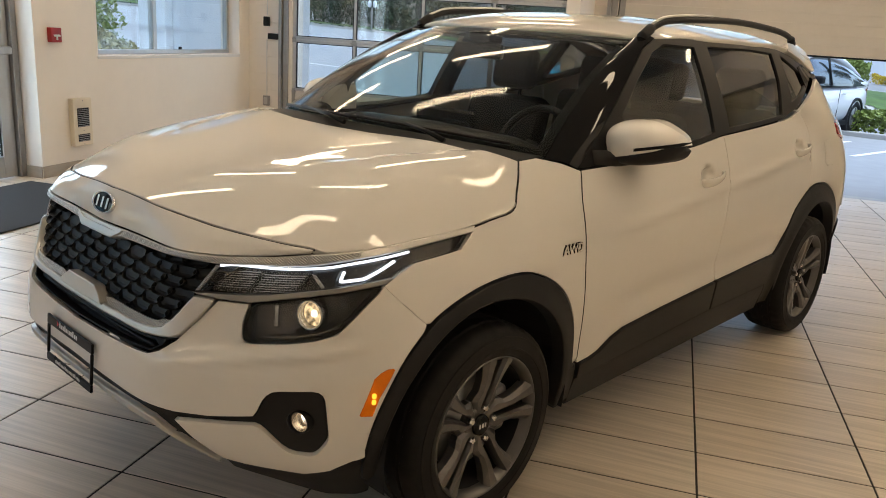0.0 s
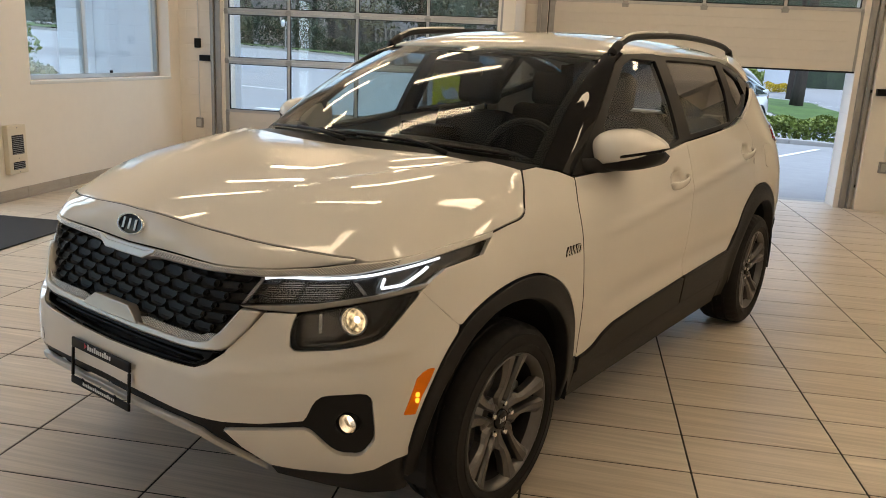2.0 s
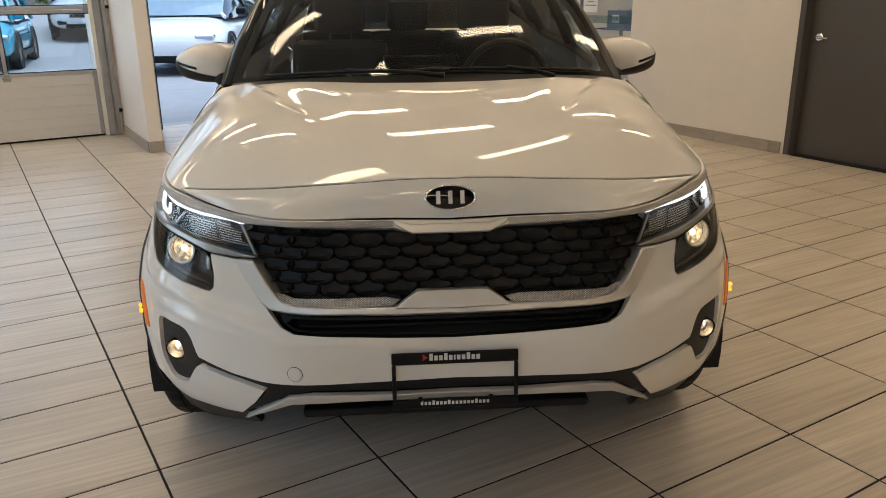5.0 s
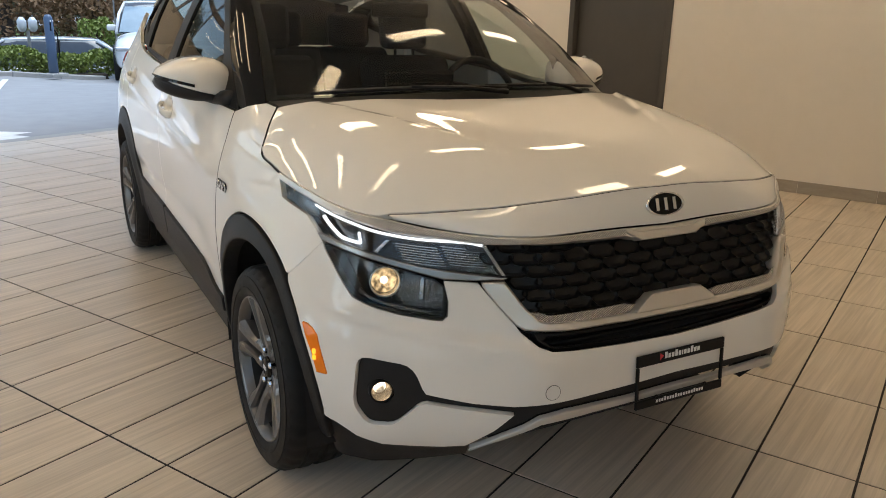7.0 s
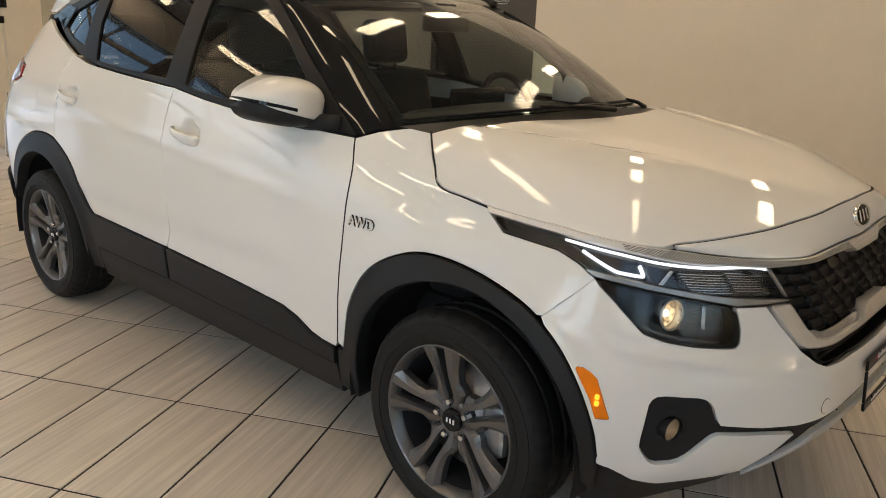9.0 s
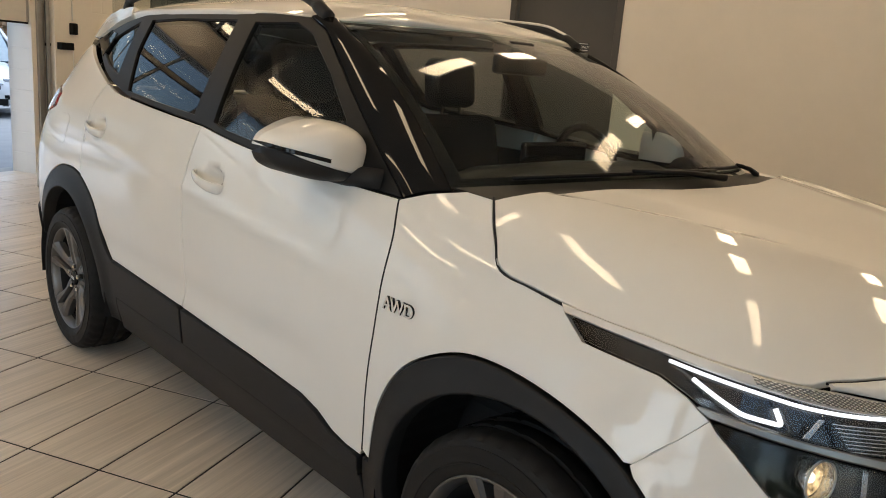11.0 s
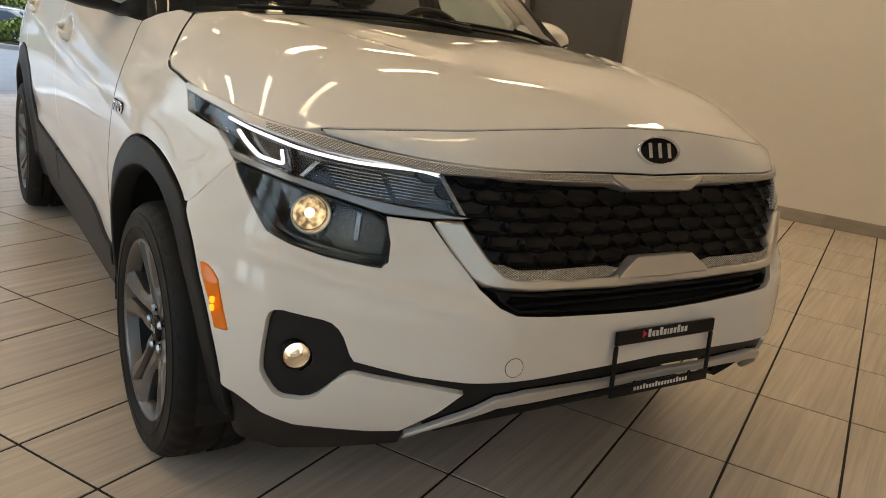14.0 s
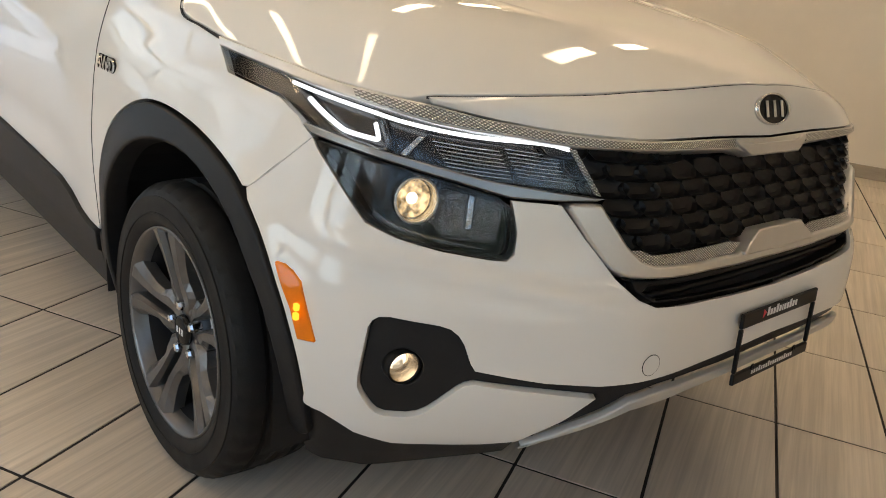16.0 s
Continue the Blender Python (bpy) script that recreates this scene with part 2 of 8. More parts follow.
def add_tube(bm, pts, radius, sides=10, closed=False, flat=1.0):
    """A round bar along points; radius may be a list."""
    pts = [Vector(p) for p in pts]
    n = len(pts)
    rad = radius if isinstance(radius, (list, tuple)) else [radius] * n
    rings, ref = [], None
    for i, p in enumerate(pts):
        a = pts[(i - 1) % n] if (closed or i > 0) else p
        b = pts[(i + 1) % n] if (closed or i < n - 1) else p
        way = (b - a).normalized()
        if ref is None or abs(ref.dot(way)) > 0.95:
            ref = Vector((0, 0, 1)) if abs(way.z) < 0.9 else Vector((1, 0, 0))
        right = way.cross(ref).normalized()
        up = right.cross(way).normalized()
        ref = up
        rings.append([bm.verts.new(p + rad[i] * (math.cos(k * math.tau / sides) * right + flat * math.sin(k * math.tau / sides) * up)) for k in range(sides)])
    pairs = list(zip(rings, rings[1:])) + ([(rings[-1], rings[0])] if closed else [])
    for r0, r1 in pairs:
        for k in range(sides):
            bm.faces.new((r0[k], r0[(k + 1) % sides], r1[(k + 1) % sides], r1[k]))
    if not closed:
        bm.faces.new(rings[0][::-1])
        bm.faces.new(rings[-1])


def tube(pts, radius, sides=10, closed=False, flat=1.0):
    bm = bmesh.new()
    add_tube(bm, pts, radius, sides, closed, flat)
    bmesh.ops.recalc_face_normals(bm, faces=bm.faces)
    return bm


def lathe(profile, steps=48, axis="x"):
    """A turned solid: profile rows of (along, radius), spun round the axis."""
    bm = bmesh.new()
    rings = []
    for along, r in profile:
        ring = []
        for k in range(steps):
            a = k * math.tau / steps
            p = {"x": (along, r * math.cos(a), r * math.sin(a)), "z": (r * math.cos(a), r * math.sin(a), along), "y": (r * math.cos(a), along, r * math.sin(a))}[axis]
            ring.append(bm.verts.new(p))
        rings.append(ring)
    for r0, r1 in zip(rings, rings[1:]):
        for k in range(steps):
            bm.faces.new((r0[k], r0[(k + 1) % steps], r1[(k + 1) % steps], r1[k]))
    bmesh.ops.recalc_face_normals(bm, faces=bm.faces)
    return bm


def prism(outline, depth, bevel=0.0, at=None):
    """A flat outline (x, y) made thick along z from 0 to depth."""
    bm = bmesh.new()
    vs = [bm.verts.new((x, y, 0)) for x, y in outline]
    f = bm.faces.new(vs)
    r = bmesh.ops.extrude_face_region(bm, geom=[f])
    bmesh.ops.translate(bm, verts=[v for v in r["geom"] if isinstance(v, bmesh.types.BMVert)], vec=(0, 0, depth))
    bmesh.ops.recalc_face_normals(bm, faces=bm.faces)
    if bevel:
        bmesh.ops.bevel(bm, geom=bm.edges[:], offset=bevel, segments=2, affect="EDGES", profile=0.5)
    if at is not None:
        bm.transform(at)
    return bm


def lettering(name, text, size, mat, parent, m, label="", depth=0.0008, bold=0.0):
    """Words in the built-in font, turned into a mesh."""
    cu = bpy.data.curves.new(name, "FONT")
    cu.body, cu.size, cu.align_x, cu.align_y, cu.extrude = text, size, "CENTER", "CENTER", depth
    cu.offset = bold
    tmp = bpy.data.objects.new(name, cu)
    scene.collection.objects.link(tmp)
    data = bpy.data.meshes.new_from_object(tmp.evaluated_get(bpy.context.evaluated_depsgraph_get()))
    bpy.data.objects.remove(tmp)
    ob = part(name, data, mat, parent, label)
    ob.matrix_basis = m
    return ob


def wall_with_holes(name, plane, at, thick, lo, hi, holes, mat, label, category="wall"):
    """A thick upright wall in the plane x = at or y = at, pierced by holes (a0, a1, z0, z1) along its length."""
    bm = bmesh.new()
    cuts_a = sorted({lo[0], hi[0], *[v for h in holes for v in h[:2]]})
    cuts_z = sorted({lo[1], hi[1], *[v for h in holes for v in h[2:]]})
    cuts_a = [v for v in cuts_a if lo[0] <= v <= hi[0]]
    cuts_z = [v for v in cuts_z if lo[1] <= v <= hi[1]]
    filled = {}
    for i in range(len(cuts_a) - 1):
        for j in range(len(cuts_z) - 1):
            ca, cz = (cuts_a[i] + cuts_a[i + 1]) / 2, (cuts_z[j] + cuts_z[j + 1]) / 2
            filled[i, j] = not any(h[0] < ca < h[1] and h[2] < cz < h[3] for h in holes)
    verts = {}

    def v(a, z, t):
        key = (round(a, 4), round(z, 4), t)
        if key not in verts:
            verts[key] = bm.verts.new((at + t, a, z) if plane == "x" else (a, at + t, z))
        return verts[key]
    for (i, j), full in filled.items():
        if not full:
            continue
        a0, a1, z0, z1 = cuts_a[i], cuts_a[i + 1], cuts_z[j], cuts_z[j + 1]
        for t in (0, thick):
            bm.faces.new((v(a0, z0, t), v(a1, z0, t), v(a1, z1, t), v(a0, z1, t)))
        for (di, dj, p, q) in ((-1, 0, (a0, z0), (a0, z1)), (1, 0, (a1, z0), (a1, z1)), (0, -1, (a0, z0), (a1, z0)), (0, 1, (a0, z1), (a1, z1))):
            if not filled.get((i + di, j + dj), False):
                bm.faces.new((v(*p, 0), v(*q, 0), v(*q, thick), v(*p, thick)))
    bmesh.ops.recalc_face_normals(bm, faces=bm.faces)
    return tagged(part(name, bm, mat), label, category, kind="structure")

# ---- the room ----
X0, X1, Y0, Y1 = -3.9, 4.7, -6.4, 6.4
wall_with_holes("wall_north", "y", Y1, 0.30, (X0 - 0.25, 0), (8.2, CEILING), [(-3.33, -0.08, -1, 3.02), (0.47, 3.70, -1, 3.02)], BLOCK,
                "painted block wall with two wide garage openings")
wall_with_holes("wall_west", "x", X0, -0.25, (Y0, 0), (Y1, CEILING), [(3.73, 6.17, 1.015, 2.42), (1.0, 2.98, -1, 2.42), (-5.6, 0.4, 0.35, 2.75)], WALL,
                "cream plaster wall with windows and an entrance opening")
wall_with_holes("wall_east", "x", X1, 0.20, (Y0, 0), (Y1, CEILING), [(1.06, 2.03, -1, 2.14), (3.95, 6.4, -1, 2.75)], WALL,
                "plain cream wall with a grey door and a glazed opening")
wall_with_holes("wall_south", "y", Y0, -0.20, (X0, 0), (X1, CEILING), [], WALL, "plain cream wall closing the hall")
wall_with_holes("wall_shop_side", "y", 3.35, -0.12, (X1 + 0.2, 0), (8.2, CEILING), [], WALL, "plain cream wall of the parts shop")
wall_with_holes("wall_shop_back", "x", 8.2, 0.12, (3.23, 0), (6.7, CEILING), [], WALL, "plain cream back wall of the parts shop")
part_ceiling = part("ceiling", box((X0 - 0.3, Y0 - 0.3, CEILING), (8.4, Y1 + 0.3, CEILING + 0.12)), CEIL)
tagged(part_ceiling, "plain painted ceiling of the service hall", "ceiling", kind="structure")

# the pier between the two garage doors
tagged(part("wall_pier", box((0.10, 5.20, 0), (0.22, Y1, CEILING), 0.006), WALL), "slim cream pier between the garage doors", "wall", kind="structure")

# jambs outside the doors, in white block
for a, b, y in ((-3.72, -3.36, 6.95), (-0.02, 0.42, 6.75), (3.94, 4.5, 6.98)):
    tagged(part("wall_outer_pier", box((a, Y1 + 0.302, -0.2), (b, y, 4.2), 0.01), EXTWALL), "white painted outer block pier beside a garage opening", "wall", kind="structure")

# ceiling lamps: surface-mounted strip lights
TUBE = glow("lamp_tube", (1.0, 0.768, 0.498), LAMP_WATTS)
LAMPBODY = material("lamp_housing", (0.7, 0.7, 0.69), 0.5, vary=0.02)


def strip_light(at):
    lamp = thing("ceiling_light", "long white strip light on the ceiling", "ceiling light", at, group="strip lights of the hall")
    part("housing", box((-0.54, -0.095, 0.0), (0.54, 0.095, 0.06), 0.01), LAMPBODY, lamp)
    part("diffuser", box((-0.51, -0.072, -0.04), (0.51, 0.072, -0.001), 0.018, 3), TUBE, lamp, "glowing acrylic diffuser")
    return lamp


first = strip_light(pose(1.8, -1.9, CEILING - 0.061, 0, 0, 0))
for i in range(4):
    for j in range(-2, 6):
        if (i, j) not in ((0, 0), (1, 0), (2, 0), (1, -1), (2, -1), (2, -2), (3, -2)):
            copy_thing(first, pose(-2.5 + 2.15 * i, -1.9 + 1.58 * j, CEILING - 0.061, 0, 0, 0))
for x, y in ((6.2, 4.1), (6.2, 5.6), (7.6, 4.9)):
    copy_thing(first, pose(x, y, CEILING - 0.061))


# baseboard of cut floor tile, piece by piece
def baseboard(name, start, end, inward):
    run = thing(name, "low skirting of cut beige tile", "baseboard", kind="structure")
    a, b, n = Vector(start), Vector(end), Vector(inward)
    way, far = (b - a).normalized(), (b - a).length
    k, data = 0.0, {}
    while k < far - 0.02:
        w = min(0.591, far - k)
        key = round(w, 2)
        if key not in data:
            bm = box((0.0015, 0, 0), (w - 0.0015, 0.012, 0.10), 0.0015, 1)
            me = bpy.data.meshes.new("tile")
            bm.to_mesh(me)
            bm.free()
            me.materials.append(BASE)
            data[key] = me
        ob = new("tile", data[key])
        ob.parent = run
        y = Vector((-way.y, way.x, 0))
        p = a + way * k
        m = Matrix((way, y if y.dot(n) > 0 else -y, (0, 0, 1))).transposed().to_4x4()
        m.translation = p
        ob.matrix_basis = m
        k += w
    return run


baseboard("baseboard_west", (X0, 2.98, 0), (X0, Y1, 0), (1, 0, 0))
baseboard("baseboard_entry", (X0, 2.98, 0), (X0 - 0.25, 2.98, 0), (0, -1, 0))
baseboard("baseboard_west_far", (X0, Y0, 0), (X0, 1.0, 0), (1, 0, 0))
baseboard("baseboard_corner", (X0 + 0.012, Y1, 0), (-3.47, Y1, 0), (0, -1, 0))
baseboard("baseboard_east", (X1, 1.04, 0), (X1, Y0, 0), (-1, 0, 0))
baseboard("baseboard_east_mid", (X1, 3.95, 0), (X1, 2.06, 0), (-1, 0, 0))
baseboard("baseboard_north_east", (3.90, Y1, 0), (8.2, Y1, 0), (0, -1, 0))
baseboard("baseboard_pier", (0.10, 5.2, 0), (0.22, 5.2, 0), (0, -1, 0))
baseboard("baseboard_pier_side", (0.10, 5.2, 0), (0.10, Y1, 0), (-1, 0, 0))
baseboard("baseboard_pier_face", (0.22, 5.2, 0), (0.22, Y1, 0), (1, 0, 0))
# shallow wall pilaster beside the open door
tagged(part("wall_pilaster", box((3.88, 6.30, 0.0), (4.36, 6.399, CEILING), 0.005), WALL), "shallow painted block pilaster beside the door track", "wall", kind="structure")

# ---- garage doors ----
SECTION = (0.02, 0.62, 1.232, 1.80, 2.40, 3.0)


def garage_door(name, x0, x1, lift, label):
    door = thing(name, label, "garage door", kind="structure")
    y, n = Y1 + 0.03, 4
    xs = [x0 + (x1 - x0) * k / n for k in range(n + 1)]
    for k in range(5):
        z0, z1 = SECTION[k] + lift, SECTION[k + 1] + lift
        lying = z1 > 3.3
        if lying:
            over = SECTION[k] + lift - 2.62
            frame_at = pose(0, y - 0.25 - over, 3.12, 90, 0, 0)
            z0, z1, yy = 0.0, SECTION[k + 1] - SECTION[k], 0.0
        else:
            frame_at, yy = Matrix(), y
        if k == 0:
            bm = bmesh.new()
            rows = 6
            for r in range(rows):
                a, b = z0 + (z1 - z0) * r / rows, z0 + (z1 - z0) * (r + 1) / rows
                add_box(bm, (x0, yy, a + 0.0003), (x1, yy + 0.045, b - 0.0003), 0.0018, 2)
            ob = part("panel", bm, DOORPANEL, door, "ribbed beige steel panel")
            ob.matrix_basis = frame_at
            seal = part("bottom_seal", box((x0, yy + 0.002, z0 - 0.018), (x1, yy + 0.04, z0), 0.004), BLACK, door, "black rubber seal")
            seal.matrix_basis = frame_at
            end = part("end_plate", box((x0, yy - 0.008, z0), (x0 + 0.07, yy - 0.0005, z1), 0.003), GALV, door)
            end.matrix_basis = frame_at
            end = part("end_plate", box((x1 - 0.07, yy - 0.008, z0), (x1, yy - 0.0005, z1), 0.003), GALV, door)
            end.matrix_basis = frame_at
            continue
        for a, b in ((z0 + 0.001, z0 + 0.034), (z1 - 0.034, z1 - 0.001)):
            ob = part("rail", box((x0, yy, a), (x1, yy + 0.045, b), 0.004), ALU, door, "aluminium section rail")
            ob.matrix_basis = frame_at
        for x in xs:
            a, b = max(x - 0.016, x0), min(x + 0.016, x1)
            if x in (x0, x1):
                a, b = (x0, x0 + 0.075) if x == x0 else (x1 - 0.075, x1)
            ob = part("mullion", box((a, yy + 0.001, z0 + 0.035), (b, yy + 0.044, z1 - 0.035), 0.004), ALU, door)
            ob.matrix_basis = frame_at
        for a, b in zip(xs, xs[1:]):
            bm = bmesh.new()
            a2, b2 = a + (0.076 if a == x0 else 0.017), b - (0.076 if b == x1 else 0.017)
            bead = 0.009
            for lo, hi in (((a2, z0 + 0.035), (b2, z0 + 0.035 + bead)), ((a2, z1 - 0.035 - bead), (b2, z1 - 0.035)), ((a2, z0 + 0.036 + bead), (a2 + bead, z1 - 0.036 - bead)), ((b2 - bead, z0 + 0.036 + bead), (b2, z1 - 0.036 - bead))):
                add_box(bm, (lo[0], yy + 0.006, lo[1]), (hi[0], yy + 0.03, hi[1]), 0.002, 1)
            ob = part("glazing_bead", bm, BLACK, door, "black rubber bead round a pane")
            ob.matrix_basis = frame_at
            ob = part("pane", box((a2 + 0.004, yy + 0.016, z0 + 0.039), (b2 - 0.004, yy + 0.020, z1 - 0.039)), PANE, door, "clear pane")
            ob.matrix_basis = frame_at
            ob.visible_shadow = False
    for k in range(1, 5):
        z = SECTION[k] + lift
        if z > 2.7:
            continue
        for x in xs:
            bm = bmesh.new()
            xx = min(max(x, x0 + 0.04), x1 - 0.04)
            add_box(bm, (xx - 0.035, y - 0.010, z - 0.035), (xx + 0.035, y - 0.001, z - 0.008), 0.002, 1)
            add_box(bm, (xx - 0.028, y - 0.012, z + 0.004), (xx + 0.028, y - 0.001, z + 0.028), 0.002, 1)
            add_tube(bm, [(xx - 0.04, y - 0.014, z - 0.002), (xx + 0.04, y - 0.014, z - 0.002)], 0.008, 8)
            part("hinge", bm, GALV, door, "small galvanised hinge")
    for side, x in ((-1, x0), (1, x1)):
        bm = bmesh.new()
        a, b = (x - 0.115, x - 0.075) if side < 0 else (x + 0.075, x + 0.115)
        c, e = (x - 0.075, x - 0.005) if side < 0 else (x + 0.005, x + 0.075)
        add_box(bm, (a, Y1 - 0.062, 0.004), (b, Y1 - 0.052, 3.02), 0.002, 1)
        add_box(bm, (a if side < 0 else b - 0.004, Y1 - 0.052, 0.004), (a + 0.004 if side < 0 else b, Y1 - 0.002, 3.02), 0.001, 1)
        part("track", bm, GALV, door, "upright galvanised roller track")
        part("jamb_angle", box((c, Y1 - 0.03, 0.004), (e, Y1 - 0.002, 3.02), 0.004), GALV, door)
        part("weather_strip", box((x - 0.02 if side < 0 else x - 0.012, Y1 + 0.004, 0.004), (x + 0.012 if side < 0 else x + 0.02, Y1 + 0.026, 3.0), 0.003), BLACK, door, "black edge seal")
        bm = bmesh.new()
        for z in (0.25, 1.25, 2.2):
            xx = x - 0.13 if side < 0 else x + 0.13
            add_box(bm, (xx - 0.03, Y1 - 0.05, z - 0.015), (xx + 0.03, Y1 - 0.003, z + 0.015), 0.003, 1)
        part("track_bracket", bm, BLACK, door)
    return door


garage_door("garage_door_1", -3.36, -0.05, 0.0, "closed sectional garage door with clear panes above a beige panel")
garage_door("garage_door_2", 0.47, 3.745, 1.42, "half-raised sectional garage door with beige bottom panel")


# small fittings beside the doors
def control_set(x, flip, label):
    s = -1 if flip else 1
    y = 6.30 if flip else Y1
    pb = thing("door_push_button", "black push-button station on the wall by a garage door", "switch", pose(x, y, 1.415))
    part("case", box((-0.035, -0.05, -0.055), (0.035, -0.001, 0.055), 0.008), BLACK, pb)
    for k in (-0.03, 0.0, 0.03):
        part("button", lathe([(-0.058, 0.0), (-0.058, 0.011), (-0.051, 0.011)], 16, "y"), DARK, pb).location = (0, 0, k)
    tagged(part("photo_sensor", box((x + 0.11 * s - 0.08, y - 0.06, 1.21), (x + 0.11 * s + 0.08, y - 0.001, 1.28), 0.006), BLACK), label, "sensor box")
    tagged(part("conduit", tube([(x, y - 0.012, 1.49), (x + 0.005 * s, y - 0.012, 1.8), (x - 0.02 * s, y - 0.014, 2.4), (x - 0.02 * s, y - 0.012, CEILING)], 0.007, 8), ALUWHITE), "thin white cable conduit up the wall", "conduit")
    tagged(part("conduit", tube([(x, y - 0.012, 0.53), (x - 0.004 * s, y - 0.012, 0.9), (x - 0.002 * s, y - 0.012, 1.205)], 0.006, 8), ALUWHITE), "thin white cable conduit between wall boxes", "conduit")
    ob = thing("wall_socket", "small grey metal socket box on the wall", "socket", pose(x, y, 0.475))
    part("plate", box((-0.04, -0.045, -0.06), (0.04, -0.001, 0.06), 0.006), GALV, ob)
    part("cover", box((-0.024, -0.052, -0.042), (0.024, -0.0455, 0.042), 0.003), ALU, ob)


control_set(-3.65, False, "black sensor box beside the door track")
control_set(4.09, True, "black sensor box with a red light by the track")
sock = thing("wall_socket", "white plastic socket low on the wall", "socket", pose(4.55, Y1, 0.37))
part("plate", box((-0.035, -0.008, -0.057), (0.035, -0.001, 0.057), 0.003), ALUWHITE, sock)
part("face", box((-0.017, -0.011, -0.035), (0.017, -0.0085, 0.035), 0.002), PAPER, sock)

# ---- window in the west wall ----
win = thing("window_1", "aluminium sliding window with a white reveal", "window", kind="structure")
xw = X0 - 0.17
part("window_sill", box((X0 - 0.165, 3.72, 0.985), (X0 + 0.006, 6.18, 1.0145), 0.004), ALUWHITE, win, "white painted sill")
for lo, hi in (((3.732, 1.016), (6.168, 1.06)), ((3.732, 2.37), (6.168, 2.418)), ((3.732, 1.061), (3.775, 2.369)), ((6.125, 1.061), (6.168, 2.369)), ((4.73, 1.061), (4.79, 2.369))):
    part("window_frame", box((xw - 0.03, lo[0], lo[1]), (xw + 0.03, hi[0], hi[1]), 0.005), ALU, win)
for a, b, k in ((3.776, 4.729, 0.012), (4.791, 6.124, -0.012)):
    p = part("pane", box((xw + k - 0.003, a, 1.062), (xw + k + 0.003, b, 2.368)), PANE, win, "clear pane")
    p.visible_shadow = False
part("latch", box((xw + 0.031, 5.15, 1.062), (xw + 0.05, 5.19, 1.09), 0.004), BLACK, win, "black latch")

# ---- long show window further along the west wall ----
show = thing("window_3", "long aluminium show window in five bays", "window", kind="structure")
for k in range(6):
    y = -5.6 + 1.2 * k
    part("mullion", box((xw - 0.03, max(y - 0.03, -5.598), 0.352), (xw + 0.03, min(y + 0.03, 0.398), 2.748), 0.005), ALU, show)
for k in range(5):
    y = -5.6 + 1.2 * k
    for z0, z1 in ((0.352, 0.41), (2.69, 2.748)):
        part("window_frame", box((xw - 0.028, y + 0.031, z0), (xw + 0.028, y + 1.169, z1), 0.005), ALU, show)
    part("pane", box((xw - 0.003, y + 0.032, 0.411), (xw + 0.003, y + 1.168, 2.689)), PANE, show, "clear pane").visible_shadow = False

# ---- entrance door, glazed ----
ent = thing("door_1", "glazed aluminium entrance door with a push bar", "door", kind="structure")
xe = X0 - 0.22
for lo, hi in (((2.915, 0.004), (2.978, 2.41)), ((1.002, 0.004), (1.06, 2.41)), ((1.061, 2.34), (2.914, 2.41))):
    part("door_frame", box((xe - 0.04, lo[0], lo[1]), (xe + 0.06, hi[0], hi[1]), 0.005), GALV, ent, "grey aluminium door frame")
for a, b in ((1.065, 1.985), (1.99, 2.91)):
    leaf = part("door_leaf", box((xe - 0.02, a, 0.012), (xe + 0.025, a + 0.11, 2.335), 0.004), ALU, ent)
    part("stile", box((xe - 0.02, b - 0.13, 0.012), (xe + 0.025, b, 2.335), 0.004), ALU, leaf)
    part("bottom_rail", box((xe - 0.019, a + 0.111, 0.012), (xe + 0.024, b - 0.131, 0.19), 0.004), ALU, leaf)
    part("top_rail", box((xe - 0.019, a + 0.111, 2.23), (xe + 0.024, b - 0.131, 2.335), 0.004), ALU, leaf)
    part("seal", box((xe - 0.01, b - 0.142, 0.192), (xe + 0.012, b - 0.1315, 2.229), 0.002), BLACK, leaf)
    g = part("pane", box((xe - 0.004, a + 0.112, 0.192), (xe + 0.002, b - 0.143, 2.228)), PANE, leaf, "clear door glass")
    g.visible_shadow = False
    part("push_bar", box((xe + 0.03, a + 0.03, 1.02), (xe + 0.085, b - 0.02, 1.085), 0.012), ALU, leaf, "brushed push bar")
tagged(part("entrance_mat", box((-3.87, 1.15, 0.001), (-2.82, 2.80, 0.012), 0.004), MATRUBBER), "black ribbed entrance mat on the tiles", "mat")

# fire alarm call point
fire = thing("fire_alarm", "small red pull-down fire alarm on the wall", "fire alarm", pose(X0, 3.185, 1.19))
part("case", box((0.001, -0.06, -0.06), (0.045, 0.06, 0.06), 0.006), material("alarm_red", (0.30, 0.012, 0.014), 0.35, vary=0.05), fire)
part("pull_handle", box((0.0455, -0.035, -0.012), (0.054, 0.035, 0.004), 0.002), PRINT, fire, "white pull bar")
part("stem", box((0.0455, -0.007, -0.040), (0.054, 0.007, -0.0125), 0.002), PRINT, fire)

